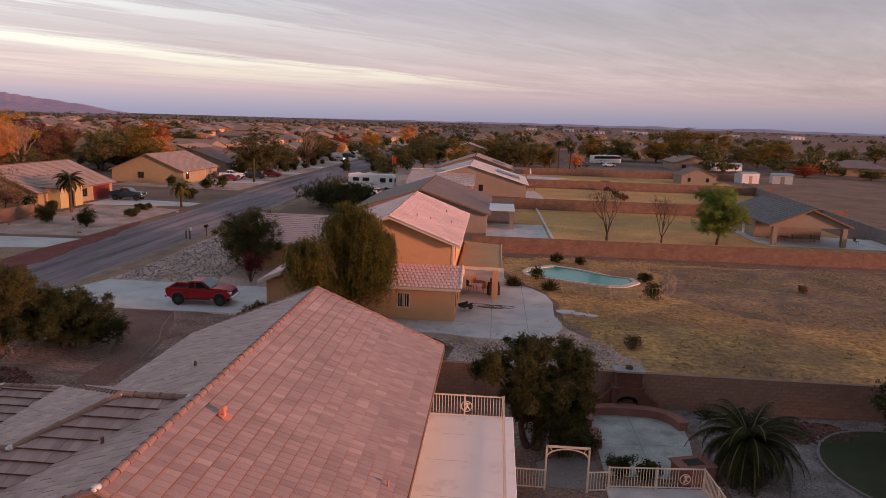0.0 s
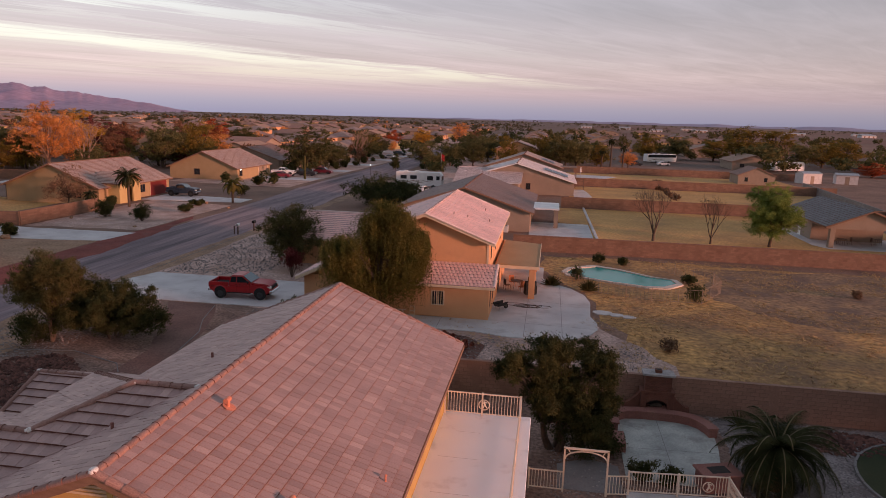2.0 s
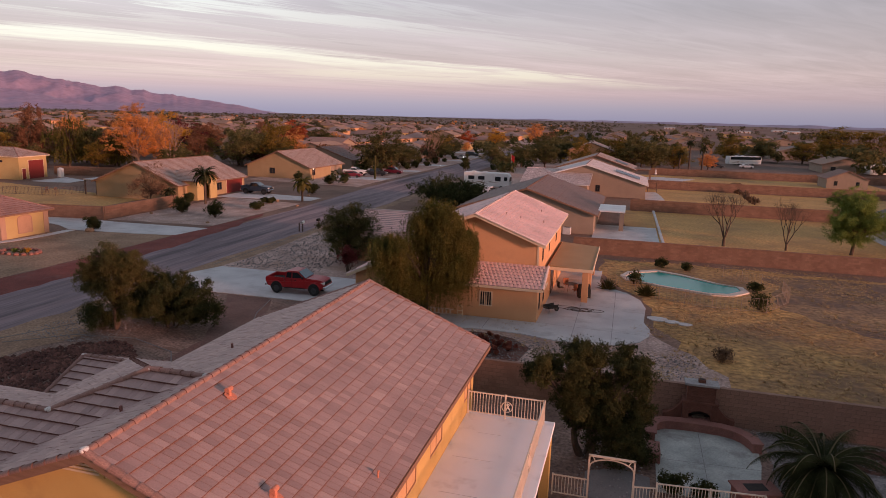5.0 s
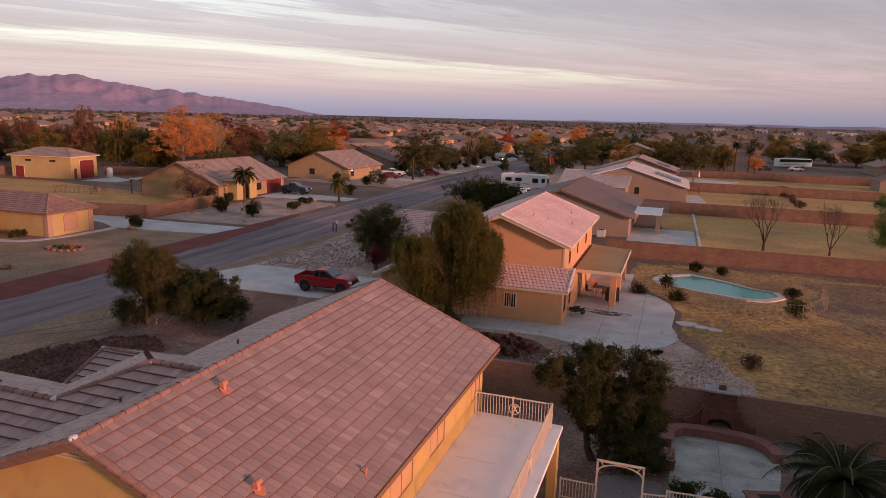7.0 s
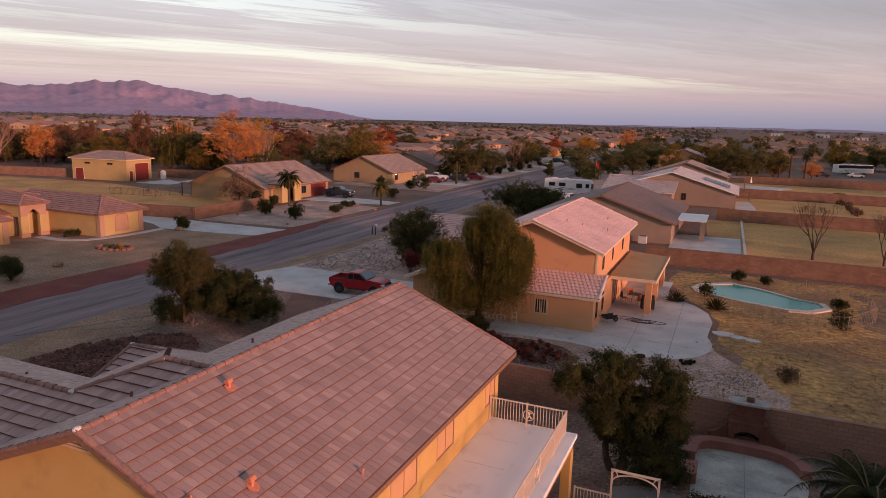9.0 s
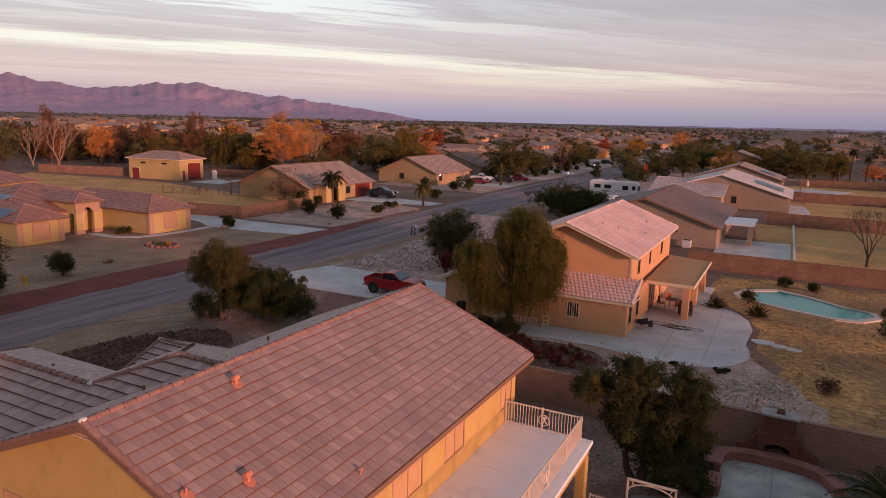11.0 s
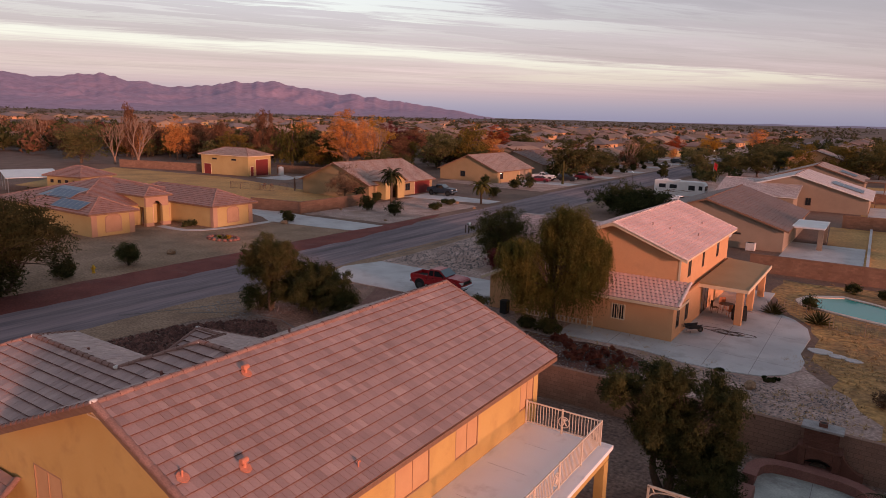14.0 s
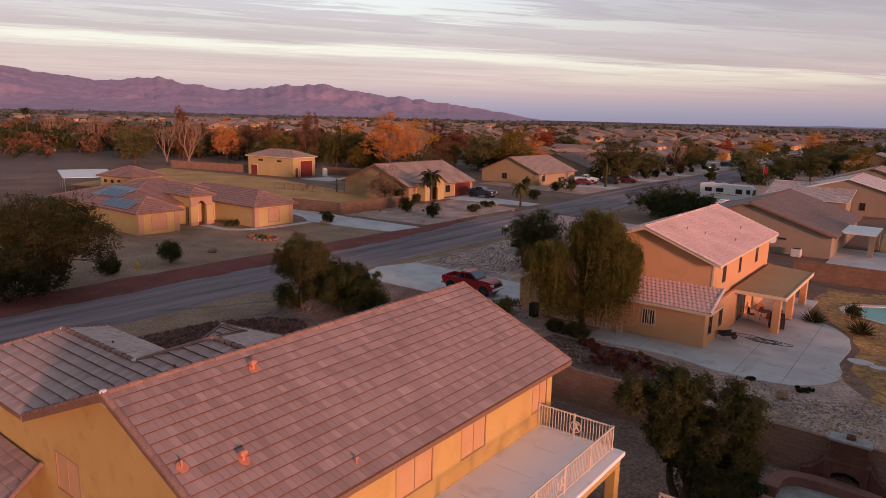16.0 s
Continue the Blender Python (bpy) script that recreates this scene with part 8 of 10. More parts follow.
bmesh.ops.recalc_face_normals(bm, faces=bm.faces[:])
part("tray", bm, M_BLACK, wb)
wheel(wb, 0.6, 0, 0.2, 0.1)
for s in (-1, 1):
    bm = bmesh.new()
    tube(bm, (-1.1, s * 0.3, 0.62), (0.6, s * 0.08, 0.2), 0.02, 0.02, 6)
    part("handle", bm, M_BARK, wb)
    bm = bmesh.new()
    tube(bm, (-0.4, s * 0.22, 0), (-0.3, s * 0.22, 0.35), 0.015, 0.015, 6)
    part("leg", bm, M_METAL, wb)
hose = bmesh.new()
rngh = random.Random(5)
pts = []
for i in range(110):
    a = i * 0.33
    rr = 0.75 + 0.35 * math.sin(i * 0.21) + rngh.uniform(-0.05, 0.05)
    pts.append((0.2 + 0.016 * i + rr * 1.2 * math.cos(a) * 0.9, 0.25 * math.sin(i * 0.1) + rr * 0.5 * math.sin(a), 0.02))
path_tube(hose, pts, 0.016, 5)
solo("garden_hose", hose, M_FRAME, (-0.9, 51.9, 0.07), 0, "dark garden hose lying in loops on the patio", "hose")
ld = thing("ladder", (-10.2, 46.75, 0.05), 0, "pale ladder lying on edge against the wall", "ladder")
for z in (0.12, 0.5):
    part("stile", bbox(-3.0, 0.0, z, 1.6, 0.06, z + 0.05), M_RAIL, ld)
for i in range(15):
    part("rung", bbox(-2.9 + i * 0.3, 0.01, 0.17, -2.78 + i * 0.3, 0.05, 0.5), M_RAIL, ld)
st = thing("step_stool", (-8.1, 46.7, 0.05), 10, "small pale wooden step ladder", "step ladder")
for s in (-1, 1):
    bm = bmesh.new()
    tube(bm, (s * 0.2, -0.2, 0), (s * 0.15, 0, 0.85), 0.02, 0.02, 6)
    part("leg", bm, M_TRIM, st)
    bm = bmesh.new()
    tube(bm, (s * 0.2, 0.2, 0), (s * 0.15, 0, 0.85), 0.02, 0.02, 6)
    part("leg", bm, M_TRIM, st)
for z in (0.25, 0.5, 0.85):
    part("tread", bbox(-0.19, -0.16 + z * 0.12, z, 0.19, 0.02 + z * 0.06, z + 0.03), M_TRIM, st)
wbn = thing("wheelie_bin", (-14.7, 46.3, 0.02), 0, "black wheeled rubbish bin by the garage wall", "bin")
part("body", bbox(-0.28, -0.3, 0.05, 0.28, 0.3, 1.0, 0.04), M_BLACK, wbn)
part("lid", bbox(-0.3, -0.33, 1.0, 0.3, 0.33, 1.06, 0.02), M_BLACK, wbn)
# mailboxes
for x, y, mt in ((-35.2, 74.7, M_WHITE), (-34.4, 77.4, M_BLACK)):
    mb = thing("mailbox", (x, y, 0), 0, "white mailbox on a dark post" if mt is M_WHITE else "black mailbox on a dark post", "mailbox", "mailboxes")
    for dx in ((-0.45, 0.0) if mt is M_WHITE else (0.0,)):
        part("post", bbox(dx - 0.06, -0.06, 0, dx + 0.06, 0.06, 1.05), M_FRAME, mb)
    bm = bmesh.new()
    box(bm, -0.16, -0.28, 1.05, 0.16, 0.28, 1.22)
    tube(bm, (0, -0.28, 1.22), (0, 0.28, 1.22), 0.16, 0.16, 14)
    part("box", bm, mt, mb)
# hydrant
M_YELLOW = surface("hydrant_yellow", (0.62, 0.36, 0.03), (0.68, 0.42, 0.05), 3, 30, 0.5, 0.1)
hy = thing("fire_hydrant", (-49.7, 34.4, 0), 0, "yellow fire hydrant on the gravel", "hydrant")
bm = bmesh.new()
tube(bm, (0, 0, 0), (0, 0, 0.08), 0.17, 0.17, 14); tube(bm, (0, 0, 0.08), (0, 0, 0.55), 0.12, 0.12, 14); tube(bm, (0, 0, 0.55), (0, 0, 0.62), 0.16, 0.16, 14); tube(bm, (0, 0, 0.62), (0, 0, 0.78), 0.13, 0.05, 14)
part("barrel", bm, M_YELLOW, hy)
for s in (-1, 1):
    bm = bmesh.new()
    tube(bm, (0, s * 0.1, 0.45), (0, s * 0.22, 0.45), 0.07, 0.07, 10)
    part("nozzle", bm, M_YELLOW, hy)
pl = thing("flower_ring", (-54.6, 52.4, 0), 0, "low stone flower ring with a few plants", "planter")
for i in range(16):
    bm = bmesh.new()
    a = 2 * math.pi * i / 16
    blob(bm, (2.0 * math.cos(a), 1.3 * math.sin(a), 0.12), 0.32, 0.26, 0.2, 1, 0.2, i)
    part("stone", bm, M_HEARTHSLAB, pl)
for i, (x, y) in enumerate(((-55.2, 52.3), (-54.0, 52.7), (-53.7, 51.9))):
    bush("flower_clump", (x, y, 0), 0.6, 0.7, (M_LEAF_GREEN, M_LEAF_GOLD, M_LEAF_OLIVE)[i], "small flowering clump in the stone ring", seed=200 + i, per=300, group="flower clumps", category="flowers")

# ---- details of the far-side houses ----
M_PANEL = glass_material("solar_panel", (0.03, 0.07, 0.14), 0.3)
M_PANEL.node_tree.nodes["Principled BSDF"].inputs["Specular IOR Level"].default_value = 0.35
M_DOORRED = surface("dark_red_door", (0.17, 0.025, 0.025), (0.21, 0.035, 0.03), 1, 30, 0.6, 0.1, aniso=(1, 1, 12))


def solar(loc, tilt_m, cols, rows, label, w=1.0, h=1.65):
    s = thing("solar_array", (0, 0, 0), 0, label, "solar panel", "solar arrays")
    s.matrix_basis = Matrix.Translation(loc) @ tilt_m
    for i in range(cols):
        for j in range(rows):
            bm = bmesh.new()
            box(bm, i * (w + 0.03), j * (h + 0.03), 0, i * (w + 0.03) + w, j * (h + 0.03) + h, 0.04)
            p = part("panel", bm, M_METAL, s)
            bm = bmesh.new()
            box(bm, i * (w + 0.03) + 0.03, j * (h + 0.03) + 0.03, 0.04, i * (w + 0.03) + w - 0.03, j * (h + 0.03) + h - 0.03, 0.045)
            part("cell_glass", bm, M_PANEL, p)
    return s


ts = math.atan2(2.6, 9.5)
tw = math.atan2(4.2 - 2.68, 3.05)
solar((-79.6, 44.6, 2.7 + 1.7 * math.tan(ts) + 0.5), Matrix.Rotation(ts, 4, "X"), 6, 2, "blue solar panels on the rust tile roof")
solar((-73.9, 43.1, 2.7 + 0.2 * math.tan(tw) + 0.16), Matrix.Rotation(tw, 4, "X"), 6, 1, "blue solar panels on the rust tile roof")
solar((-77.6, 44.75, 2.7 + 1.85 * math.tan(tw) + 0.16), Matrix.Rotation(tw, 4, "X"), 5, 1, "blue solar panels on the rust tile roof")
fs_ = math.atan2(6.1 - 2.75, 11.25)
for y in (138.5,):
    solar((4.9, y, 2.75 + 1.1 * math.tan(fs_) + 0.14), Matrix.Rotation(radians(90), 4, "Z") @ Matrix.Rotation(fs_, 4, "X"), 6, 3, "dark solar panels on the pale roof")
solar((2.2, 177.5, 2.75 + 1.8 * math.tan(0.32) + 0.14), Matrix.Rotation(radians(90), 4, "Z") @ Matrix.Rotation(0.32, 4, "X"), 6, 2, "dark solar panels on the tan roof")


def fit_in(root, name, m, w, h, material, label="", d=0.05):
    """A door or screen panel on a wall face, with a thin frame round it."""
    bm = bmesh.new()
    box(bm, -w / 2, -d, 0, w / 2, 0.0, h, m)
    p = part(name, bm, material, root, label)
    bm = bmesh.new()
    for a in ((-w / 2 - 0.08, 0, -w / 2, h + 0.08), (w / 2, 0, w / 2 + 0.08, h + 0.08), (-w / 2, h, w / 2, h + 0.08)):
        box(bm, a[0], -d - 0.02, a[1], a[2], 0.0, a[3], m)
    part("door_trim", bm, M_TRIM, p)
    return p


ho = E_HOUSE.location
M_SCREEN_E = surface("rose_screen", (0.399, 0.238, 0.153), (0.442, 0.272, 0.178), 1.5, 100, 0.8, 0.2)
for x, y, w, h, z in ((-65.8, 45.95, 1.9, 1.55, 0.45), (-61.4, 59.4, 1.8, 1.55, 0.45), (-70.0, 55.5, 1.2, 1.3, 0.6)):
    m_ = face(x - ho.x, y - ho.y, z, 0)
    bm = bmesh.new()   # arched screen in a raised plaster surround
    up_ = [(w / 2 * math.cos(math.pi * i / 10), h + 0.42 * math.sin(math.pi * i / 10)) for i in range(11)]
    extrude_poly(bm, [m_ @ V3((a, -0.05, b)) for a, b in [(-w / 2, 0), (w / 2, 0)] + up_], m_.to_3x3() @ V3((0, 0.05, 0)))
    bmesh.ops.recalc_face_normals(bm, faces=bm.faces[:])
    scr = part("window_screen", bm, M_SCREEN_E, E_HOUSE, "rose sun screen over the arched window")
    bm = bmesh.new()
    for (a, b), (c_, d_) in zip([(-w / 2, 0), (w / 2, 0)] + up_, [(w / 2, 0)] + up_ + [(-w / 2, 0)]):
        tube(bm, m_ @ V3((a, -0.05, b)), m_ @ V3((c_, -0.05, d_)), 0.07, 0.07, 5)
    part("surround", bm, M_STUCCO_ROSE, scr)
for x, y in ((-65.8, 43.66), (-65.8, 48.24), (-61.4, 56.66), (-61.4, 62.24)):   # corner bands
    part("corner_band", bbox(x - ho.x - 0.5, y - ho.y - 0.32, 0, x - ho.x + 0.06, y - ho.y + 0.32, 2.65), M_STUCCO_ROSE, E_HOUSE)
# entry portico: deep walls, an arch between two piers with heavy feet, a hip roof
y0, y1, xx = 51.5 - ho.y, 54.6 - ho.y, -67.9 - ho.x
bm = bmesh.new()
n_ = 12
arcp = [(y0 + 0.85 + (y1 - y0 - 1.7) * i / n_, 2.55 + 0.6 * math.sin(math.pi * i / n_)) for i in range(n_ + 1)]
extrude_poly(bm, [(xx - 0.35, a, b) for a, b in [(y1, 0), (y1, 3.85), (y0, 3.85), (y0, 0), (y0 + 0.85, 0)] + arcp + [(y1 - 0.85, 0)]], (0.35, 0, 0))
bmesh.ops.recalc_face_normals(bm, faces=bm.faces[:])
part("entry_arch", bm, M_STUCCO_ROSE, E_HOUSE, "rose stucco arch of the entry")
for a in (y0, y1 - 0.25):
    bm = bmesh.new()
    box(bm, xx - 2.6, a, 0, xx - 0.35, a + 0.25, 3.85) if a != y0 else box(bm, xx - 7.0, a, 2.4, xx - 0.35, a + 0.25, 3.85)
    part("entry_side", bm, M_STUCCO_E, E_HOUSE)
for a in (y0 + 0.4, y1 - 0.4):
    part("pier", bbox(xx - 0.4, a - 0.47, 0, xx + 0.06, a + 0.47, 2.45, 0.02), M_STUCCO_E, E_HOUSE)
    part("pier_foot", bbox(xx - 0.45, a - 0.55, 0, xx + 0.14, a + 0.55, 0.45, 0.03), M_STUCCO_ROSE, E_HOUSE)
fit_in(E_HOUSE, "entry_door", face(-69.98 - ho.x, 53.0 - ho.y, 0.0, 0), 1.5, 2.3, M_SCREEN_E)
fit_in(E_HOUSE, "side_door", face(-69.98 - ho.x, 50.0 - ho.y, 0.0, 0), 1.0, 2.1, M_DOORRED)
pr = [(xx + 0.4, y0 - 0.4, 3.85), (xx + 0.4, y1 + 0.4, 3.85), (xx - 1.5, (y0 + y1) / 2, 4.75)]
roof_slope(E_HOUSE, pr, M_FASCIA, M_TILE_RUST, 0.4, 0.36)
for a in (y0 - 0.4, y1 + 0.4):
    far_, near_ = (xx - 8.0, a, 3.85), (xx + 0.4, a, 3.85)
    rg = [(xx - 1.5, (y0 + y1) / 2, 4.75), (xx - 8.0, (y0 + y1) / 2, 4.75)]
    roof_slope(E_HOUSE, [far_, near_] + rg if a < y0 else [near_, far_] + rg[::-1], M_FASCIA, M_TILE_RUST, 0.4, 0.36)
    cap_row(E_HOUSE, rg[0], near_, M_CAP_A, 0.45)
eave_board(E_HOUSE, (xx + 0.4, y0 - 0.4), (xx + 0.4, y1 + 0.4), 3.86, M_FASCIA)
eave_board(E_HOUSE, (xx - 8.0, y0 - 0.4), (xx + 0.4, y0 - 0.4), 3.86, M_FASCIA)
BG = [o for o in scene.objects if o.name == "barn_garage"][0]
fit_in(BG, "roll_door", face(6.91, 0.75, 0.0, 0), 4.1, 3.6, M_DOORRED, "dark red roll-up door")
fit_in(BG, "side_door", face(6.91, -2.6, 0.0, 0), 0.95, 2.1, M_DOORRED, "dark red door")
fit_in(BG, "end_door", face(-5.0, -3.81, 0.0, -90), 2.0, 2.3, M_DOORRED, "dark red double door")
for x in (-2.9, 2.8):
    window(BG, face(x, -3.82, 3.3, -90), 1.4, 0.4)
PH = [o for o in scene.objects if o.name == "palm_house"][0]
fit_in(PH, "garage_door", face(7.81, 6.2, 0.0, 0), 4.9, 2.25, M_DOORRED, "dark red garage door")
fit_in(PH, "front_door", face(7.81, -0.6, 0.0, 0), 1.0, 2.1, M_FRAME)
window(PH, face(7.81, 1.6, 0.8, 0), 1.4, 1.3)
window(PH, face(4.2, -9.52, 0.9, -90), 1.3, 1.2)
# gabled entry of the palm house, with an arched opening
po = PH.location
y0, y1, ym, xx = 93.7 - po.y, 99.1 - po.y, 96.4 - po.y, -63.6 - po.x
bm = bmesh.new()
arcp = [(ym - 0.8 + 1.6 * i / 10, 2.1 + 0.6 * math.sin(math.pi * i / 10)) for i in range(11)]
extrude_poly(bm, [(xx - 0.25, a, b) for a, b in [(y1, 0), (y1, 3.25), (ym, 4.5), (y0, 3.25), (y0, 0), (ym - 0.8, 0)] + arcp + [(ym + 0.8, 0)]], (0.25, 0, 0))
bmesh.ops.recalc_face_normals(bm, faces=bm.faces[:])
part("entry_front", bm, M_STUCCO_E, PH)
for a in (y0, y1 - 0.2):
    part("entry_side", bbox(xx - 2.2, a, 0, xx - 0.25, a + 0.2, 3.25), M_STUCCO_E, PH)
roof_slope(PH, [(xx - 5.0, y0 - 0.4, 3.1), (xx + 0.4, y0 - 0.4, 3.1), (xx + 0.4, ym, 4.65), (xx - 5.0, ym, 4.65)], M_FASCIA, M_TILE_TAN, 0.4, 0.36)
roof_slope(PH, [(xx + 0.4, y1 + 0.4, 3.1), (xx - 5.0, y1 + 0.4, 3.1), (xx - 5.0, ym, 4.65), (xx + 0.4, ym, 4.65)], M_FASCIA, M_TILE_TAN, 0.4, 0.36)
rake_board(PH, (xx + 0.4, y0 - 0.4, 3.1), (xx + 0.4, ym, 4.65), (1, 0, 0), M_FASCIA)
rake_board(PH, (xx + 0.4, ym, 4.65), (xx + 0.4, y1 + 0.4, 3.1), (1, 0, 0), M_FASCIA)
CH = [o for o in scene.objects if o.name == "cactus_house"][0]
window(CH, face(-1.4, -8.52, 0.9, -90), 1.3, 1.3)
window(CH, face(7.66, -6.6, 0.8, 0), 1.4, 1.4)
fit_in(CH, "garage_door", face(7.66, 4.6, 0.0, 0), 4.9, 2.25, M_STUCCO_C)
# carport canopy behind the casita and by the brown house
cn = thing("shade_canopy", (-116.5, 61.2, 0), -20, "white metal shade canopy on thin posts", "canopy")
bm = bmesh.new()
extrude_poly(bm, [(-7.0, -4.2, 2.9), (7.0, -4.2, 2.65), (7.0, 4.2, 2.65), (-7.0, 4.2, 2.9)], (0, 0, 0.08))
bmesh.ops.recalc_face_normals(bm, faces=bm.faces[:])
part("canopy_roof", bm, M_WHITE, cn)
for x in (-6.6, 0, 6.6):
    for y in (-3.9, 3.9):
        bm = bmesh.new()
        tube(bm, (x, y, 0), (x, y, 2.7), 0.06, 0.06, 6)
        part("post", bm, M_METAL, cn)
cp_ = thing("patio_carport", (0.9, 94, 0), 0, "small white flat patio roof on posts", "canopy")
part("canopy_roof", bbox(-1.9, -1.8, 2.5, 1.9, 5.5, 2.68, 0.03), M_WHITE, cp_)
for x, y in ((1.5, -1.4), (1.5, 5.0)):
    part("post", bbox(x - 0.28, y - 0.28, 0, x + 0.28, y + 0.28, 2.5), M_STUCCO_C, cp_)
ac = thing("air_conditioner", (-4.2, 86.9, 0), 0, "grey air-conditioning unit beside the house wall", "air conditioner", "house units")
part("cabinet", bbox(-0.5, -0.45, 0.05, 0.5, 0.45, 0.95, 0.04), M_CONCRETE, ac)
part("fan_grille", bbox(-0.35, -0.3, 0.95, 0.35, 0.3, 0.97), M_BLACK, ac)
sd = thing("satellite_dish", (-7.0, 87.5, 0), 0, "white satellite dish on the wall", "dish")
bm = bmesh.new()
tube(bm, (0, 0.4, 1.2), (0, -0.1, 1.6), 0.03, 0.03, 6); tube(bm, (0, -0.1, 1.6), (0.1, -0.25, 1.66), 0.42, 0.5, 16)
part("dish", bm, M_CONCRETE, sd)
# saguaro by the cactus house
sg = thing("saguaro", (-52.6, 143.5, 0), 0, "tall pale green saguaro cactus in the yard", "cactus")
bm = bmesh.new()
tube(bm, (0, 0, 0), (0, 0, 5.0), 0.26, 0.24, 12); tube(bm, (0, 0, 5.0), (0, 0, 5.3), 0.24, 0.08, 12)
part("stem", bm, M_LEAF_OLIVE, sg)
for s, z in ((-1, 2.2), (1, 2.8)):
    bm = bmesh.new()
    tube(bm, (0, 0, z), (s * 0.6, 0, z + 0.2), 0.15, 0.15, 10); tube(bm, (s * 0.6, 0, z + 0.1), (s * 0.62, 0, z + 1.6), 0.16, 0.12, 10)
    part("arm", bm, M_LEAF_OLIVE, sg)
# lit porch lamps
M_BULB = lamp_material("lit_bulb", (1.0, 0.93, 0.8), 12)
for x, y, z in ((-62.9, 133.5, 2.3), (-40.6, 178, 3.6), (-41.5, 158, 2.6), (-53.5, 300, 3)):
    lp = thing("yard_lamp", (x, y, 0), 0, "lit lamp on a thin dark post", "lamp", "yard lamps")
    bm = bmesh.new()
    tube(bm, (0, 0, 0), (0, 0, z), 0.04, 0.03, 6)
    part("post", bm, M_FRAME, lp)
    bm = bmesh.new()
    blob(bm, (0, 0, z + 0.08), 0.09, 0.09, 0.10, 2, 0)
    part("globe", bm, M_BULB, lp, "lit white globe")
tree("clipped_street_tree", (-40.2, 178.6, 0), 4.4, 3.2, M_LEAF_DARK, "dark oval street shrub behind a lamp", "shrub", seed=81, clumps=30, per=60, leaf_size=0.2, trunk=0.08, low=0.1)


def white_shed(loc, w, d, h, rz, label):
    sh = thing("garden_shed", loc, rz, label, "shed", "white sheds")
    shell(sh, -w / 2, w / 2, -d / 2, d / 2, h - 0.5, M_CONCRETE, {"s": [(w * 0.4, w * 0.4 + 1.1, 0.0, 2.0)]}, th=0.1)
    part("shed_door", bbox(-w / 2 + w * 0.4 + 0.02, -d / 2 + 0.02, 0.02, -w / 2 + w * 0.4 + 1.08, -d / 2 + 0.06, 1.98), M_STUCCO_C, sh)
    for s in (-1, 1):
        bm = bmesh.new()
        extrude_poly(bm, [(-w / 2 - 0.2, s * (d / 2 + 0.2), h - 0.52), (w / 2 + 0.2, s * (d / 2 + 0.2), h - 0.52), (w / 2 + 0.2, 0, h), (-w / 2 - 0.2, 0, h)], (0, 0, 0.06))
        bmesh.ops.recalc_face_normals(bm, faces=bm.faces[:])
        part("shed_roof", bm, M_METAL, sh)
    for x, t_ in ((-w / 2, 0.1), (w / 2 - 0.1, 0.1)):
        bm = bmesh.new()
        extrude_poly(bm, [(x, -d / 2, h - 0.5), (x, d / 2, h - 0.5), (x, 0, h - 0.02)], (t_, 0, 0))
        bmesh.ops.recalc_face_normals(bm, faces=bm.faces[:])
        part("shed_gable", bm, M_CONCRETE, sh)


white_shed((69, 192.5, 0), 5.6, 3.2, 3.1, 20, "white metal garden shed by the back wall")
white_shed((79, 194.5, 0), 5.2, 3.2, 2.9, -8, "low white garden shed by the back wall")

# back yards of the street row: slabs, shade roofs, a row of stakes, a closed parasol
sheet("patio_pale_house", [(6.1, 131.5), (9.6, 133), (9.2, 140), (8.4, 147), (6.1, 147)], 0.06, M_CONCRETE, "pale concrete patio by the house", "patio", thick=0.1)
sheet("patio_third_house", [(4.2, 170.5), (12, 172), (19, 186), (10, 189), (4.2, 186)], 0.06, M_CONCRETE, "pale concrete patio behind the house", "patio", thick=0.1)


def shade_roof(loc, w, d, h, roof_mat, post_mat, label):
    t = thing("shade_roof", loc, 0, label, "canopy", "yard shade roofs")
    part("canopy_roof", bbox(-w / 2, -d / 2, h, w / 2, d / 2, h + 0.16, 0.02), roof_mat, t)
    for x in (-w / 2 + 0.15, w / 2 - 0.15):
        for y in (-d / 2 + 0.15, d / 2 - 0.15):
            part("post", bbox(x - 0.09, y - 0.09, 0, x + 0.09, y + 0.09, h), post_mat, t)
    return t


shade_roof((5.6, 178.5, 0.06), 4.6, 7.0, 2.6, M_FASCIA, M_FASCIA, "dark wooden shade roof behind the house")
shade_roof((-82.9, 94.4, 0.0), 2.6, 4.6, 2.45, M_CONCRETE, M_FRAME, "pale flat patio roof on dark posts")
ps = thing("parasol", (9.2, 183.5, 0.06), 0, "closed white parasol on the patio", "parasol")
bm = bmesh.new()
tube(bm, (0, 0, 0), (0, 0, 2.6), 0.03, 0.03, 8)
part("pole", bm, M_METAL, ps)
bm = bmesh.new()
tube(bm, (0, 0, 1.1), (0, 0, 2.5), 0.26, 0.06, 10)
part("canopy", bm, M_WHITE, ps)
sk = thing("stake_row", (25.4, 146.5, 0), 0, "row of weathered wooden stakes across the lawn", "stakes")
rs = random.Random(9)
for k_ in range(15):
    bm = bmesh.new()
    tube(bm, (rs.uniform(-0.3, 0.3), -12.5 + 1.75 * k_, -0.02), (rs.uniform(-0.4, 0.4), -12.5 + 1.75 * k_ + rs.uniform(-0.2, 0.2), rs.uniform(0.9, 1.5)), 0.09, 0.07, 6)
    part("stake", bm, M_BARK, sk)
bush("vine_bale", (25.4, 158.5, 0), 2.4, 2.4, M_LEAF_DRYBROWN, "dry brown vines heaped on the end stakes", seed=301, per=1600, leaf_size=0.12)
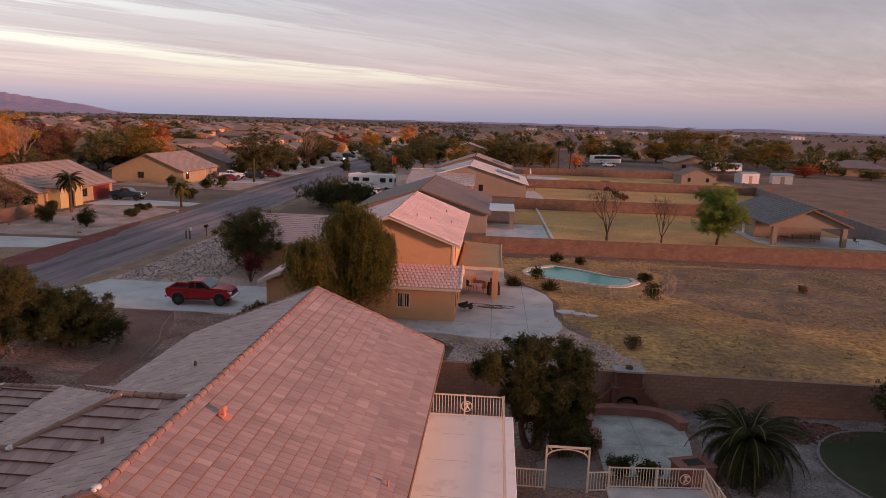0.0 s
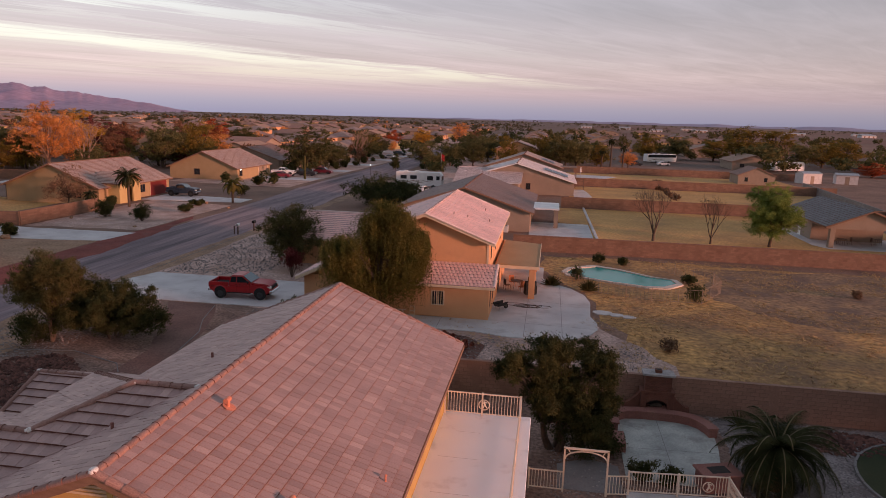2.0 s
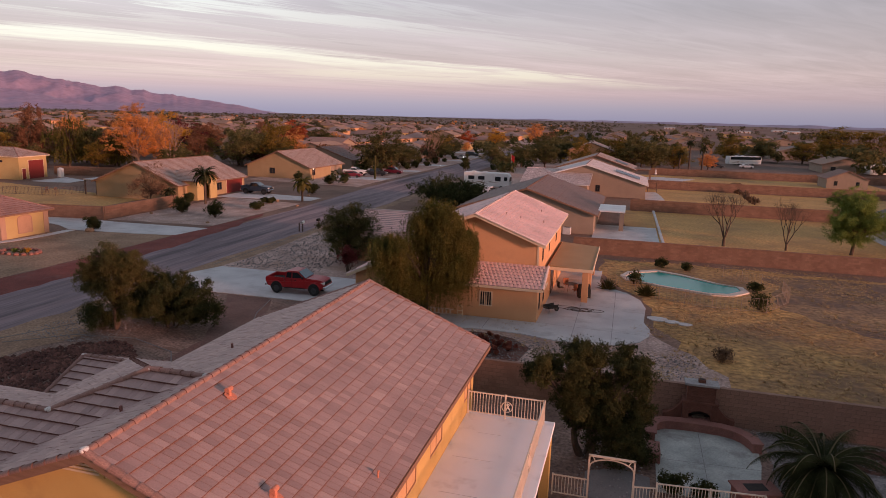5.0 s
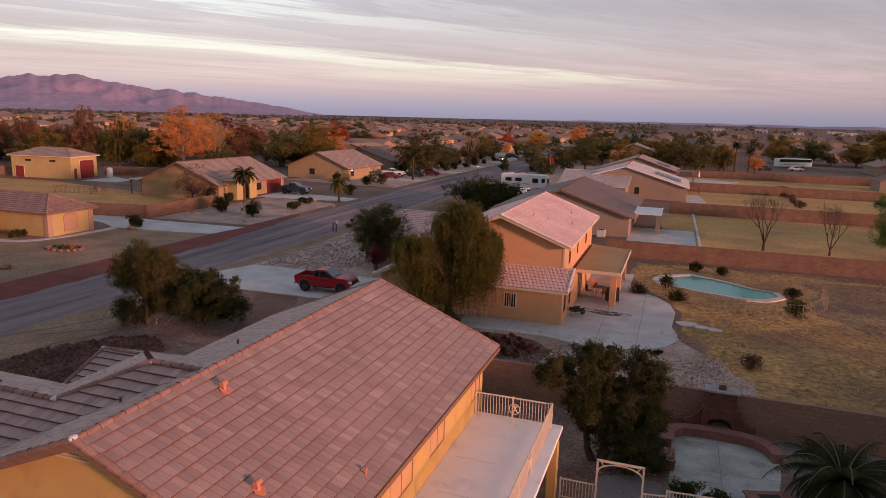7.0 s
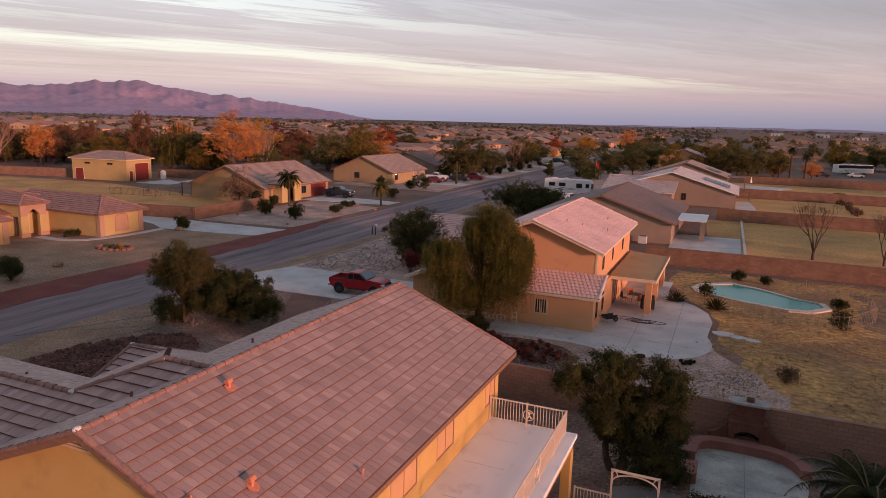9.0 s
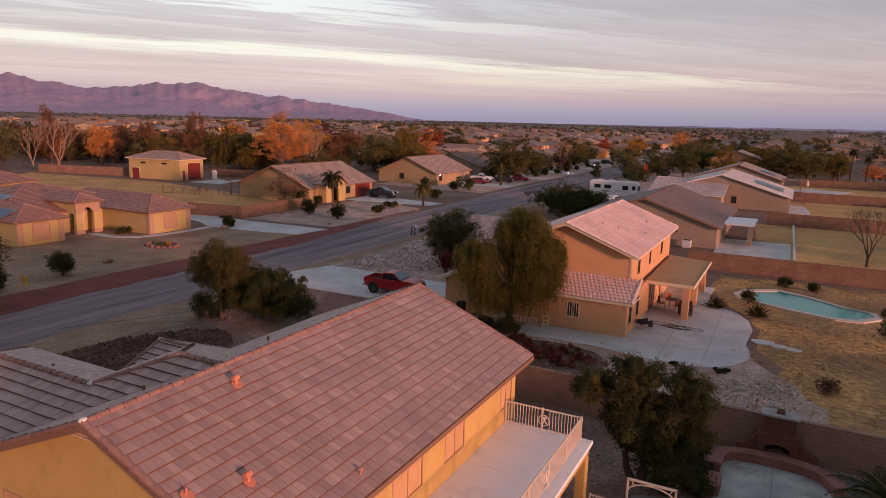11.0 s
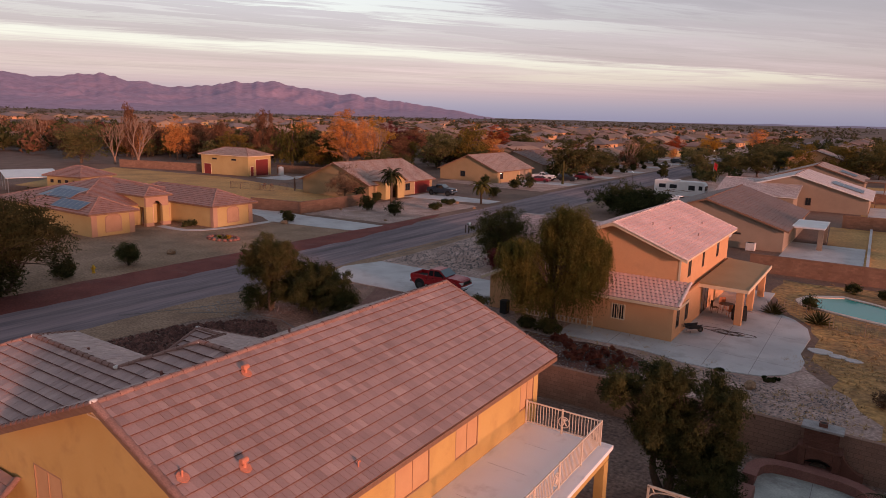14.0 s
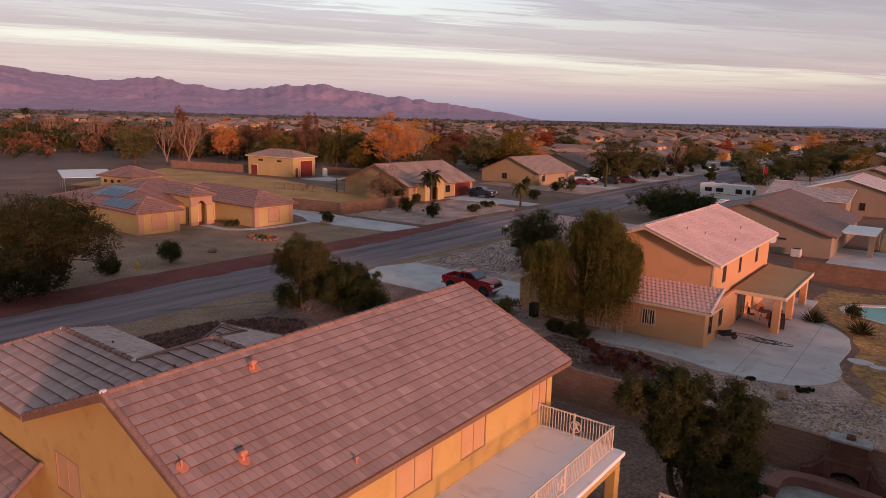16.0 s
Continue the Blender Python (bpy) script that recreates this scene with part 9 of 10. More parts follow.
for k_ in range(5):
    bush("dry_vine", (25.4 + rs.uniform(-0.3, 0.3), 135.5 + 4.6 * k_, 0), 1.1, 2.6, M_LEAF_DRYBROWN, "dry vines along the stakes", seed=302 + k_, per=900, leaf_size=0.12, group="stake vines")
cl = thing("climbing_frame", (7.6, 149.2, 0), 0, "small dark metal climbing frame by the wall", "play frame")
for s_ in (-1, 1):
    bm = bmesh.new()
    sweep(bm, [(s_ * 0.9, -1.6 * math.cos(math.pi * k_ / 10), 2.1 * math.sin(math.pi * k_ / 10)) for k_ in range(11)], 0.04)
    part("hoop", bm, M_FRAME, cl)
for k_ in range(1, 10, 2):
    bm = bmesh.new()
    tube(bm, (-0.9, -1.6 * math.cos(math.pi * k_ / 10), 2.1 * math.sin(math.pi * k_ / 10)), (0.9, -1.6 * math.cos(math.pi * k_ / 10), 2.1 * math.sin(math.pi * k_ / 10)), 0.03, 0.03, 6)
    part("rung", bm, M_FRAME, cl)
# paddock side of the palm house: dark yard fence with a bench, and the white tank by the workshop
yf = thing("yard_fence", (0, 0, 0), 0, "low dark iron fence beside the paddock", "fence")
picket_rail(yf, (-95.5, 86.9), (-86.4, 88.4), 0.02, 1.25, gap=0.24, material=M_FRAME, post=2.2)
picket_rail(yf, (-86.4, 88.4), (-85.4, 93.8), 0.02, 1.25, gap=0.24, material=M_FRAME, post=2.2)
table_set((-90.5, 90.6, 0.02))
for k_ in range(3):
    chair((-91.6 + 1.1 * k_, 91.6 - 0.9 * (k_ % 2), 0.02), 40 * k_)
tk = thing("storage_tank", (-108.9, 112.2, 0), 0, "white upright storage tank beside the workshop", "tank")
bm = bmesh.new()
tube(bm, (0, 0, 0.1), (0, 0, 1.75), 0.6, 0.6, 20)
tube(bm, (0, 0, 1.75), (0, 0, 2.0), 0.6, 0.2, 20)
part("barrel", bm, M_WHITE, tk)
part("foot", bbox(-0.55, -0.55, 0, 0.55, 0.55, 0.1), M_CONCRETE, tk)
sheet("workshop_apron", [(-107.5, 103.5), (-99.5, 104.5), (-100.5, 109.5), (-107.8, 112.5)], 0.05, M_CONCRETE, "pale concrete apron before the workshop", "slab", thick=0.08)

# front yards farther down the street: gravel, driveways, clipped bushes
sheet("gravel_yards_far_west", [(-76, 128), (-49.4, 126), (-50.4, 330), (-51.5, 520), (-78, 520)], 0.024, M_GRAVEL_ROSE, "pale rose gravel front yards along the street", wobble=0.5, step=8)
sheet("gravel_yards_far_east", [(-33, 122), (-19, 122), (-19, 420), (-36.5, 420), (-35.5, 240)], 0.024, M_GRAVEL_ROSE, "pale rose gravel front yards along the street", wobble=0.5, step=8)
sheet("front_lawn", [(-66, 158.5), (-58.6, 158.5), (-58.2, 164.5), (-66, 165)], 0.03, M_LAWN, "small green front lawn", "lawn")
ry = random.Random(12)
for k_, y in enumerate((143.5, 168.5, 193, 217.5, 241, 266, 292, 318)):
    sheet("driveway_far", [(-66, y - 2.6), (-49.9, y - 2.9), (-49.9, y + 2.9), (-66, y + 2.6)], 0.05, M_CONCRETE, "pale concrete driveway", "driveway", thick=0.06)
clipped = bush("clipped_bush", (0, 0, 0), 1.5, 2.0, M_LEAF_DARK, "dark clipped bush beside the street", seed=410, per=3200, leaf_size=0.11, group="street bushes")
row_ = [(-62.5, 157.2), (-60.3, 156.6), (-58.2, 157.0), (-55.6, 174.5), (-56.8, 177.5), (-54.6, 180.2), (-57.3, 186.5), (-54.4, 189), (-54.6, 199), (-56.0, 203), (-54.4, 208.5), (-55.4, 224), (-54.6, 231), (-56.2, 249), (-55.2, 257), (-56.0, 275), (-55.6, 284), (-56.4, 301), (-34.2, 186), (-33.2, 199), (-34.4, 214), (-33.6, 222), (-34.8, 247), (-34.0, 276), (-35.2, 305), (-59.5, 183), (-60.4, 201), (-61, 228)]
for k_, (x, y) in enumerate(row_):
    m = Matrix.Translation((x, y, 0)) @ Matrix.Rotation(1.7 * k_, 4, "Z") @ Matrix.Diagonal((ry.uniform(0.8, 1.35), ry.uniform(0.8, 1.35), ry.uniform(0.8, 1.4), 1))
    if k_ == 0:
        clipped.matrix_basis = m
    else:
        copy_thing(clipped, Matrix.Identity(4)).matrix_basis = m
gable_house("grey_stucco_house", "grey stucco house with a brown tile roof", -84, -66.5, 162.5, 178, 2.75, 5.7, M_STUCCO_C, M_TILE_BROWN, M_FASCIA, windows=[("s", 4.0, 0.9, 1.3, 1.2), ("s", 12.0, 0.9, 1.6, 1.2), ("e", 3.0, 0.8, 1.4, 1.4)])
gable_house("tan_stucco_house", "tan stucco house with a rust tile roof", -83, -66.5, 187, 203, 2.75, 5.6, M_STUCCO_TAN, M_TILE_RUST, M_FASCIA, windows=[("s", 12.0, 0.9, 1.6, 1.2), ("e", 3.4, 0.8, 1.4, 1.4)])
fg = thing("flagpole", (-26.0, 168.6, 0), 0, "thin flagpole with a hanging red flag", "flagpole")
bm = bmesh.new()
tube(bm, (0, 0, 0), (0, 0, 5.6), 0.05, 0.03, 8)
part("pole", bm, M_METAL, fg)
bm = bmesh.new()
for k_ in range(5):
    extrude_poly(bm, [(0.05 + 0.14 * k_, 0.06 * (k_ % 2), 5.4 - 0.08 * k_), (0.05 + 0.14 * (k_ + 1), 0.06 * ((k_ + 1) % 2), 5.4 - 0.08 * (k_ + 1)), (0.05 + 0.14 * (k_ + 1), 0.06 * ((k_ + 1) % 2), 4.0 - 0.12 * (k_ + 1)), (0.05 + 0.14 * k_, 0.06 * (k_ % 2), 4.0 - 0.12 * k_)], (0, 0.01, 0))
bmesh.ops.recalc_face_normals(bm, faces=bm.faces[:])
part("flag", bm, M_TAIL, fg, "hanging red flag")

# ---- mid-distance trees: a few grown once, then set out at their own sizes ----
KINDS = {}
FIRST = {}


def proto(key, builder):
    KINDS[key] = builder


def plant(key, spots):
    """Copies of one grown tree, each scaled to its height and width (grown 10 high, 8 wide)."""
    first = None
    for i, (x, y, h, w) in enumerate(spots):
        m = Matrix.Translation((x, y, 0)) @ Matrix.Rotation(1.9 * i, 4, "Z") @ Matrix.Diagonal((w / 6.3, w / 6.3, h / 9.6, 1))
        if first is None:
            first = KINDS[key]()
            first.matrix_basis = m
            keep = FIRST[key] = first
        else:
            c_ = copy_thing(keep, Matrix.Identity(4))
            c_.matrix_basis = m


def plant_more(key, spots):
    keep = FIRST[key]
    for i, (x, y, h, w) in enumerate(spots):
        copy_thing(keep, Matrix.Identity(4)).matrix_basis = Matrix.Translation((x, y, 0)) @ Matrix.Rotation(2.3 * i + 0.7, 4, "Z") @ Matrix.Diagonal((w / 8, w / 8, h / 10, 1))


def far_tree(name, leaf, label, seed, **k):
    d = dict(clumps=76, per=140, leaf_size=0.128, trunk=0.2, bole=0.12, clump_r=0.12, low=0.05)
    d.update(k)
    return lambda: tree(name, (0, 0, 0), 10, 8, leaf, label, seed=seed, group=name + "s", **d)


COLUMN = [(0, 0, 0.55, 0.8, 0.8, 0.45), (0.1, 0.1, 0.3, 0.8, 0.8, 0.25)]
proto("dark", far_tree("dark_tree", M_LEAF_MID, "dark green tree among the houses", 201))
proto("olive", far_tree("olive_street_tree", M_LEAF_OLIVE, "olive-green tree beside the street", 202))
proto("goldgreen", far_tree("golden_green_tree", M_LEAF_GOLDGREEN, "tree turning from green to gold", 203))
proto("gold", far_tree("golden_tree", M_LEAF_GOLD, "golden yellow autumn tree among houses", 204))
proto("orange", far_tree("orange_tree", M_LEAF_ORANGE, "glowing orange autumn tree among houses", 205, per=150, leaf_size=0.10))
proto("rust", far_tree("rust_tree", M_LEAF_RUST, "rust-brown autumn tree among the houses", 206))
proto("red", far_tree("red_tree", M_LEAF_RED, "red autumn tree among the houses", 207))
proto("wine", far_tree("wine_tree", M_LEAF_WINE, "dark wine-red autumn tree", 208))
proto("column", far_tree("tall_evergreen", M_LEAF_RUST, "tall slim brown-green tree", 209, lobes=COLUMN))
proto("willow", far_tree("weeping_tree", M_LEAF_WILLOW, "drooping willow-like tree behind the houses", 210, droop=1.6, per=144))
proto("pink_bare", lambda: bare_tree("pale_bare_tree", (0, 0, 0), 10, "bare pale pink-brown tree", seed=31, bark=M_BARK_PALE, trunk=0.22, group="pale bare trees", depth=6, spread=0.5, length=0.25))
proto("orange_bare", far_tree("copper_tree", M_LEAF_ORANGE, "large copper-orange tree with thinning leaves", 233, clumps=130, per=190, leaf_size=0.062, clump_r=0.07, bark=M_BARK_PALE, bole=0.16, lobes=[(0, 0, 0.55, 0.62, 0.62, 0.40), (0.25, 0.2, 0.45, 0.6, 0.6, 0.32), (-0.3, -0.1, 0.5, 0.55, 0.55, 0.34), (0.05, 0, 0.86, 0.34, 0.34, 0.14), (0.4, -0.2, 0.70, 0.25, 0.3, 0.16), (-0.35, 0.2, 0.74, 0.25, 0.3, 0.15)]))
plant("dark", [(-166, 97, 11.6, 11), (-95, 157, 12.0, 11), (-97, 167, 11, 9), (9, 217, 9.8, 9), (52, 292, 11.5, 13), (93, 268, 10, 11), (139, 284, 10, 9), (186, 350, 10.4, 14), (117, 221, 4, 9), (-126, 139, 11.7, 8), (-36, 196, 9, 8), (-29, 204, 8, 9), (78, 276, 8, 11)])
plant("olive", [(-58, 161, 12.2, 11), (-61, 183, 7.4, 10), (-60, 218, 10.5, 9), (-24, 244, 10, 12), (-16, 248, 8.2, 11), (-30, 224, 7.4, 10), (-120, 255, 9.8, 11), (4, 214, 11, 10.5), (-64, 250, 8, 9), (-34, 290, 9, 10), (-200, 150, 9, 11), (128, 252, 6, 9)])
plant("goldgreen", [(-2, 216, 10.3, 9), (109, 275, 10.5, 13), (-88, 162, 12.5, 9), (16, 226, 8, 8), (-20, 300, 8, 9), (40, 290, 10, 11), (101, 272, 9.5, 11), (66, 288, 9, 12), (86, 322, 14.5, 20), (101, 326, 14, 18)])
plant("gold", [(-121, 160, 14.2, 11), (-14, 222, 7.5, 7), (-62, 330, 9, 10)])
plant("orange", [(-163, 123, 12.8, 7.5), (-92, 180, 10, 8), (-230, 240, 12, 12), (26, 228, 6, 6)])
plant("rust", [(-137, 203, 10.8, 10.4), (-144, 251, 10.7, 9.6), (-182, 128, 10, 9), (-170, 135, 11, 9), (-150, 140, 9, 9), (-190, 108, 9, 9), (-36, 330, 9, 9), (-210, 175, 9, 11)])
plant("red", [(-137, 265, 10.7, 12.4), (98, 224, 4.5, 9), (-70, 300, 8, 9)])
plant("wine", [(-148, 204, 12, 9), (-165, 238, 9, 10)])
plant("column", [(-169, 113, 16.3, 4.8), (-138, 133, 15.3, 7.2), (-150, 128, 12, 6)])
plant("willow", [(-129, 135, 13.2, 8.8), (-118, 139, 10, 7)])
plant("pink_bare", [(-228, 103, 11, 7.5), (-217, 111, 11.8, 8.4), (-159, 102, 10.4, 6.8), (-155, 106, 11.8, 9), (80, 254, 8.6, 8), (-105, 142, 11, 8), (-58, 205, 9, 7)])
plant("orange_bare", [(-110, 136, 15.7, 14), (-115, 150, 13, 10), (-50, 380, 12, 12)])
# the thick belt of garden trees behind the paddock, and trees between the back yards
rb = random.Random(5)
belt = {"dark": [], "olive": [], "rust": [], "goldgreen": [], "pink_bare": [], "wine": [], "orange": []}
for i in range(84):
    t = rb.random()
    x = -250 + 165 * t
    y = 112 + 42 * t + rb.uniform(-16, 34)
    if (-128 < x < -104 and y < 122) or (x > -100 and y < 132):
        continue
    k_ = rb.choice(("dark", "dark", "dark", "olive", "rust", "rust", "goldgreen", "pink_bare", "wine", "orange"))
    belt[k_].append((x, y, rb.uniform(5, 9.5), rb.uniform(7, 11)))
for k_, v_ in (("olive", [(-88, 131, 6, 8), (-93, 128, 7, 9), (-84, 158, 7, 9), (-22, 205, 9, 10), (-8, 240, 9, 11), (10, 238, 9, 10), (-62, 196, 7, 8), (-27, 262, 8, 9)]), ("dark", [(-90, 121, 5, 7), (-20, 230, 9.5, 11), (0, 236, 9, 10), (18, 240, 8, 9), (-30, 182, 6, 7), (-64, 173, 6, 7), (-27, 300, 9, 10)]), ("goldgreen", [(-12, 210, 9, 8), (6, 226, 9.5, 9), (-63, 240, 8, 8)])):
    belt[k_] += v_
for k_, v_ in belt.items():
    plant_more(k_, v_)
for i, (x, y, h, f_) in enumerate(((20, 222, 8.5, 2.2), (24, 224, 6.5, 2.0), (17, 219, 5.0, 1.8), (-230, 96, 13, 2.4))):
    palm("fan_palm", (x, y, 0), h, f_, "tall palm behind the houses", seed=40 + i, n=24, trunk=0.22, group="tall palms", leaf=M_FROND)

# ---- the far suburb ----
def plain_house(name, w, d, eave, peak, wall, roof, hip, label):
    root = thing(name, (0, 0, 0), 0, label, "house", "far houses")
    bm = bmesh.new()
    box(bm, -w / 2, -d / 2, 0, w / 2, d / 2, eave)
    if not hip:
        extrude_poly(bm, [(-w / 2, -d / 2, eave), (w / 2, -d / 2, eave), (0, -d / 2, peak)], (0, d, 0))
    bmesh.ops.recalc_face_normals(bm, faces=bm.faces[:])
    part("wall", bm, wall, root)
    bm = bmesh.new()
    ow, od = w / 2 + 0.5, d / 2 + 0.5
    e = eave - 0.05
    k = min(ow, od) if hip else 0
    ridge = [(0, -od + k, peak + 0.1), (0, od - k, peak + 0.1)]
    vs = [bm.verts.new(p) for p in ((-ow, -od, e), (ow, -od, e), (ow, od, e), (-ow, od, e), *ridge)]
    for f_ in ((0, 4, 5, 3), (1, 2, 5, 4), (0, 1, 4), (2, 3, 5)) if hip else ((0, 4, 5, 3), (1, 2, 5, 4)):
        bm.faces.new([vs[i] for i in f_])
    bmesh.ops.recalc_face_normals(bm, faces=bm.faces[:])
    bmesh.ops.solidify(bm, geom=bm.faces[:], thickness=0.2)
    part("roof", bm, roof, root)
    for x in (-w * 0.28, w * 0.25):
        part("window", bbox(x - 0.7, -d / 2 - 0.03, 0.9, x + 0.7, -d / 2 + 0.02, 2.1), M_GLASS, root)
    for y in (-d * 0.25, d * 0.25):
        part("window", bbox(w / 2 - 0.02, y - 0.7, 0.9, w / 2 + 0.03, y + 0.7, 2.1), M_GLASS, root)
    return root


M_FARROOF = [surface("far_roof_%s" % n_, c_, tuple(k * 1.2 for k in c_), 0.6, 5, 0.9, 0.3, objrand=0.15) for n_, c_ in (("tan", (0.28, 0.185, 0.138)), ("rose", (0.24, 0.148, 0.12)), ("grey", (0.21, 0.165, 0.155)))]
protos = [plain_house("far_house", 14, 17, 2.8, 5.0, M_STUCCO_C, M_FARROOF[0], False, "tan stucco house in the far suburb"),
          plain_house("far_house", 15, 14, 2.8, 4.8, M_STUCCO_E, M_FARROOF[1], True, "cream stucco house in the far suburb"),
          plain_house("far_house", 13, 18, 2.8, 5.2, M_STUCCO_B, M_FARROOF[2], True, "tan stucco house with a grey roof in the far suburb"),
          plain_house("far_house", 16, 15, 2.8, 5.0, M_STUCCO_C, M_FARROOF[1], False, "taupe stucco house in the far suburb")]
rf = random.Random(77)
spots = []
for iy in range(60):
    y = 172 + iy * 24 + (iy // 6) * 10
    for x in (-76, -112, -148, -190, -226, -268, -304, -346, -382, -430, -470, -520, -560, -610, -650, -700, -760, -820, -900):
        keep = 0.58 if y < 700 else 0.4
        if x < -140 and y < 215 + 0.1 * -x:
            continue
        if x == -76 and y < 212:
            continue
        if y > 900 and rf.random() < 0.5:
            continue
        if y > 1300:
            continue
        if rf.random() < keep:
            spots.append((x + rf.uniform(-3, 3), y + rf.uniform(-3, 3), rf.choice((0, 0, 90, 180))))
    if y < 640:
        for x in (-12,) if y > 250 else ():
            if rf.random() < 0.8:
                spots.append((x + rf.uniform(-3, 3), y, rf.choice((0, 0, 180))))
    if 300 < y < 1300:
        for x in (30, 70, 110):
            if rf.random() < 0.22:
                spots.append((x + rf.uniform(-9, 9), y, 0))
spots += [(68, 247, 0), (125, 278, 20), (124, 246, 75), (52.5, 184, 0), (-95, 205, 0), (-108, 232, 0), (-79, 222, 0), (-250, 120, 0), (-275, 150, 90), (-300, 105, 0), (-240, 160, 90)]
used = set()
for i, (x, y, r) in enumerate(spots[-11:] + spots[:280]):
    k = i % 4
    s = 0.55 if (x, y) == (52.5, 184) else 1.0
    m = pose(x, y, 0, 0, 0, r) @ Matrix.Diagonal((s, s, s if s == 1 else 0.85, 1))
    if k not in used:
        used.add(k)
        protos[k].matrix_basis = m
        continue
    copy_thing(protos[k], Matrix.Identity(4)).matrix_basis = m


def scatter_trees(name, count, material, label, seed, region):
    """Far tree crowns, clumps of leaves on short stems."""
    rng = np.random.default_rng(seed)
    c_ = []
    k = 0
    while len(c_) < count * 4 and k < 200000:
        k += 1
        p = region(rng)
        if p is None:
            continue
        x, y, h = p
        for _ in range(4):
            wide_ = 0.5 if name == "horizon_trees" else 0.22
            c_.append((x + rng.normal(0, h * wide_), y + rng.normal(0, h * wide_), h * rng.uniform(0.3, 0.75), h * 0.32))
    c_ = np.array(c_)
    n = len(c_)
    per = 11 if name == "horizon_trees" else 40
    c2 = np.repeat(c_, per, axis=0)
    d = rng.normal(size=(n * per, 3))
    d /= np.linalg.norm(d, axis=1)[:, None]
    p = c2[:, :3] + d * (c2[:, 3] * rng.uniform(0.3, 1, n * per) ** 0.5)[:, None] * np.array([1, 1, 0.85])
    p[:, 2] = np.maximum(p[:, 2], 0.2)
    nrm = d + rng.normal(size=p.shape) * 0.4
    a = np.cross(nrm, rng.normal(size=p.shape)); a /= np.linalg.norm(a, axis=1)[:, None]
    b = np.cross(nrm, a); b /= np.linalg.norm(b, axis=1)[:, None]
    s_ = (c2[:, 3] * rng.uniform(0.3, 0.5, n * per) * (1.3 if name == "horizon_trees" else 0.85))[:, None]
    v = np.stack([p - a * s_, p + b * s_ * 0.9 - a * s_ * 0.2, p + a * s_], axis=1).reshape(-1, 3)
    f = np.arange(len(v)).reshape(-1, 3)
    ob = new(name, np_mesh(name, v, f, material))
    return tagged(ob, label, "trees", kind="stuff")


def suburb(rng):
    y = 170 + 1300 * rng.random() ** 1.5
    x = -40 - (60 + 0.9 * y) * rng.random()
    if x > -56 and x < -30:
        return None
    if x < -150 and y < 200:
        return None
    return x, y, 2.0 + 4.0 * rng.random() ** 1.6


def east_side(rng):
    y = 225 + 500 * rng.random() ** 2
    x = rng.uniform(-30, 60 + y * 0.35)
    if 18 < x < 66 and y < 285:
        return None
    return x, y, rng.uniform(3.5, 9)


def horizon(rng):
    a = radians(rng.uniform(-80, 45))
    if a > -0.05:      # over the fields they stand in lines
        if rng.random() < 0.55:
            return None
        line_ = rng.integers(0, 7)
        if noise.noise(V3((a * 9.0, line_ * 5.3, 1.0))) < -0.05:
            return None
        r = (760, 1120, 1540, 1980, 2500, 3050, 3600)[line_] + rng.normal(0, 14)
        return r * math.sin(a), r * math.cos(a), rng.uniform(3, 7.5) if rng.random() < 0.93 else rng.uniform(8, 13)
    r = 700 + 2900 * rng.random() ** 1.3
    return r * math.sin(a), r * math.cos(a), rng.uniform(2.6, 5.2) if rng.random() < 0.96 else rng.uniform(5, 9)


def west_side(rng):
    x = rng.uniform(-420, -150)
    y = rng.uniform(60, 210)
    if x > -190 and y < 150:
        return None
    return x, y, rng.uniform(4, 9)


def street_rows(rng):
    y = rng.uniform(120, 700)
    x = rng.choice((-62, -57, -31, -27)) + rng.normal(0, 2.0)
    if y < 165 and x > -50:
        return None
    return x, y, rng.uniform(1.5, 5)


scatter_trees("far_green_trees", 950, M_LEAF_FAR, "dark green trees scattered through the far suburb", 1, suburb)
scatter_trees("far_olive_trees", 480, M_LEAF_OLIVE, "olive trees scattered through the far suburb", 2, suburb)
scatter_trees("far_rust_trees", 340, M_LEAF_RUST, "rust-coloured trees in the far suburb", 3, suburb)
scatter_trees("far_orange_trees", 110, M_LEAF_ORANGE, "orange autumn trees in the far suburb", 4, suburb)
scatter_trees("east_trees", 60, M_LEAF_OLIVE, "olive and dark trees beyond the back lots", 5, east_side)
scatter_trees("east_olive_trees", 50, M_LEAF_OLIVE, "olive trees beyond the back lots", 6, east_side)
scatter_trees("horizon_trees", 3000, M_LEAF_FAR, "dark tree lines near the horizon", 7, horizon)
scatter_trees("west_trees", 220, M_LEAF_RUST, "rust and brown trees beyond the paddock", 8, west_side)
scatter_trees("west_green_trees", 170, M_LEAF_DARK, "dark trees beyond the paddock", 9, west_side)
scatter_trees("street_shrubs", 90, M_LEAF_DARK, "clipped shrubs along the street", 10, street_rows)

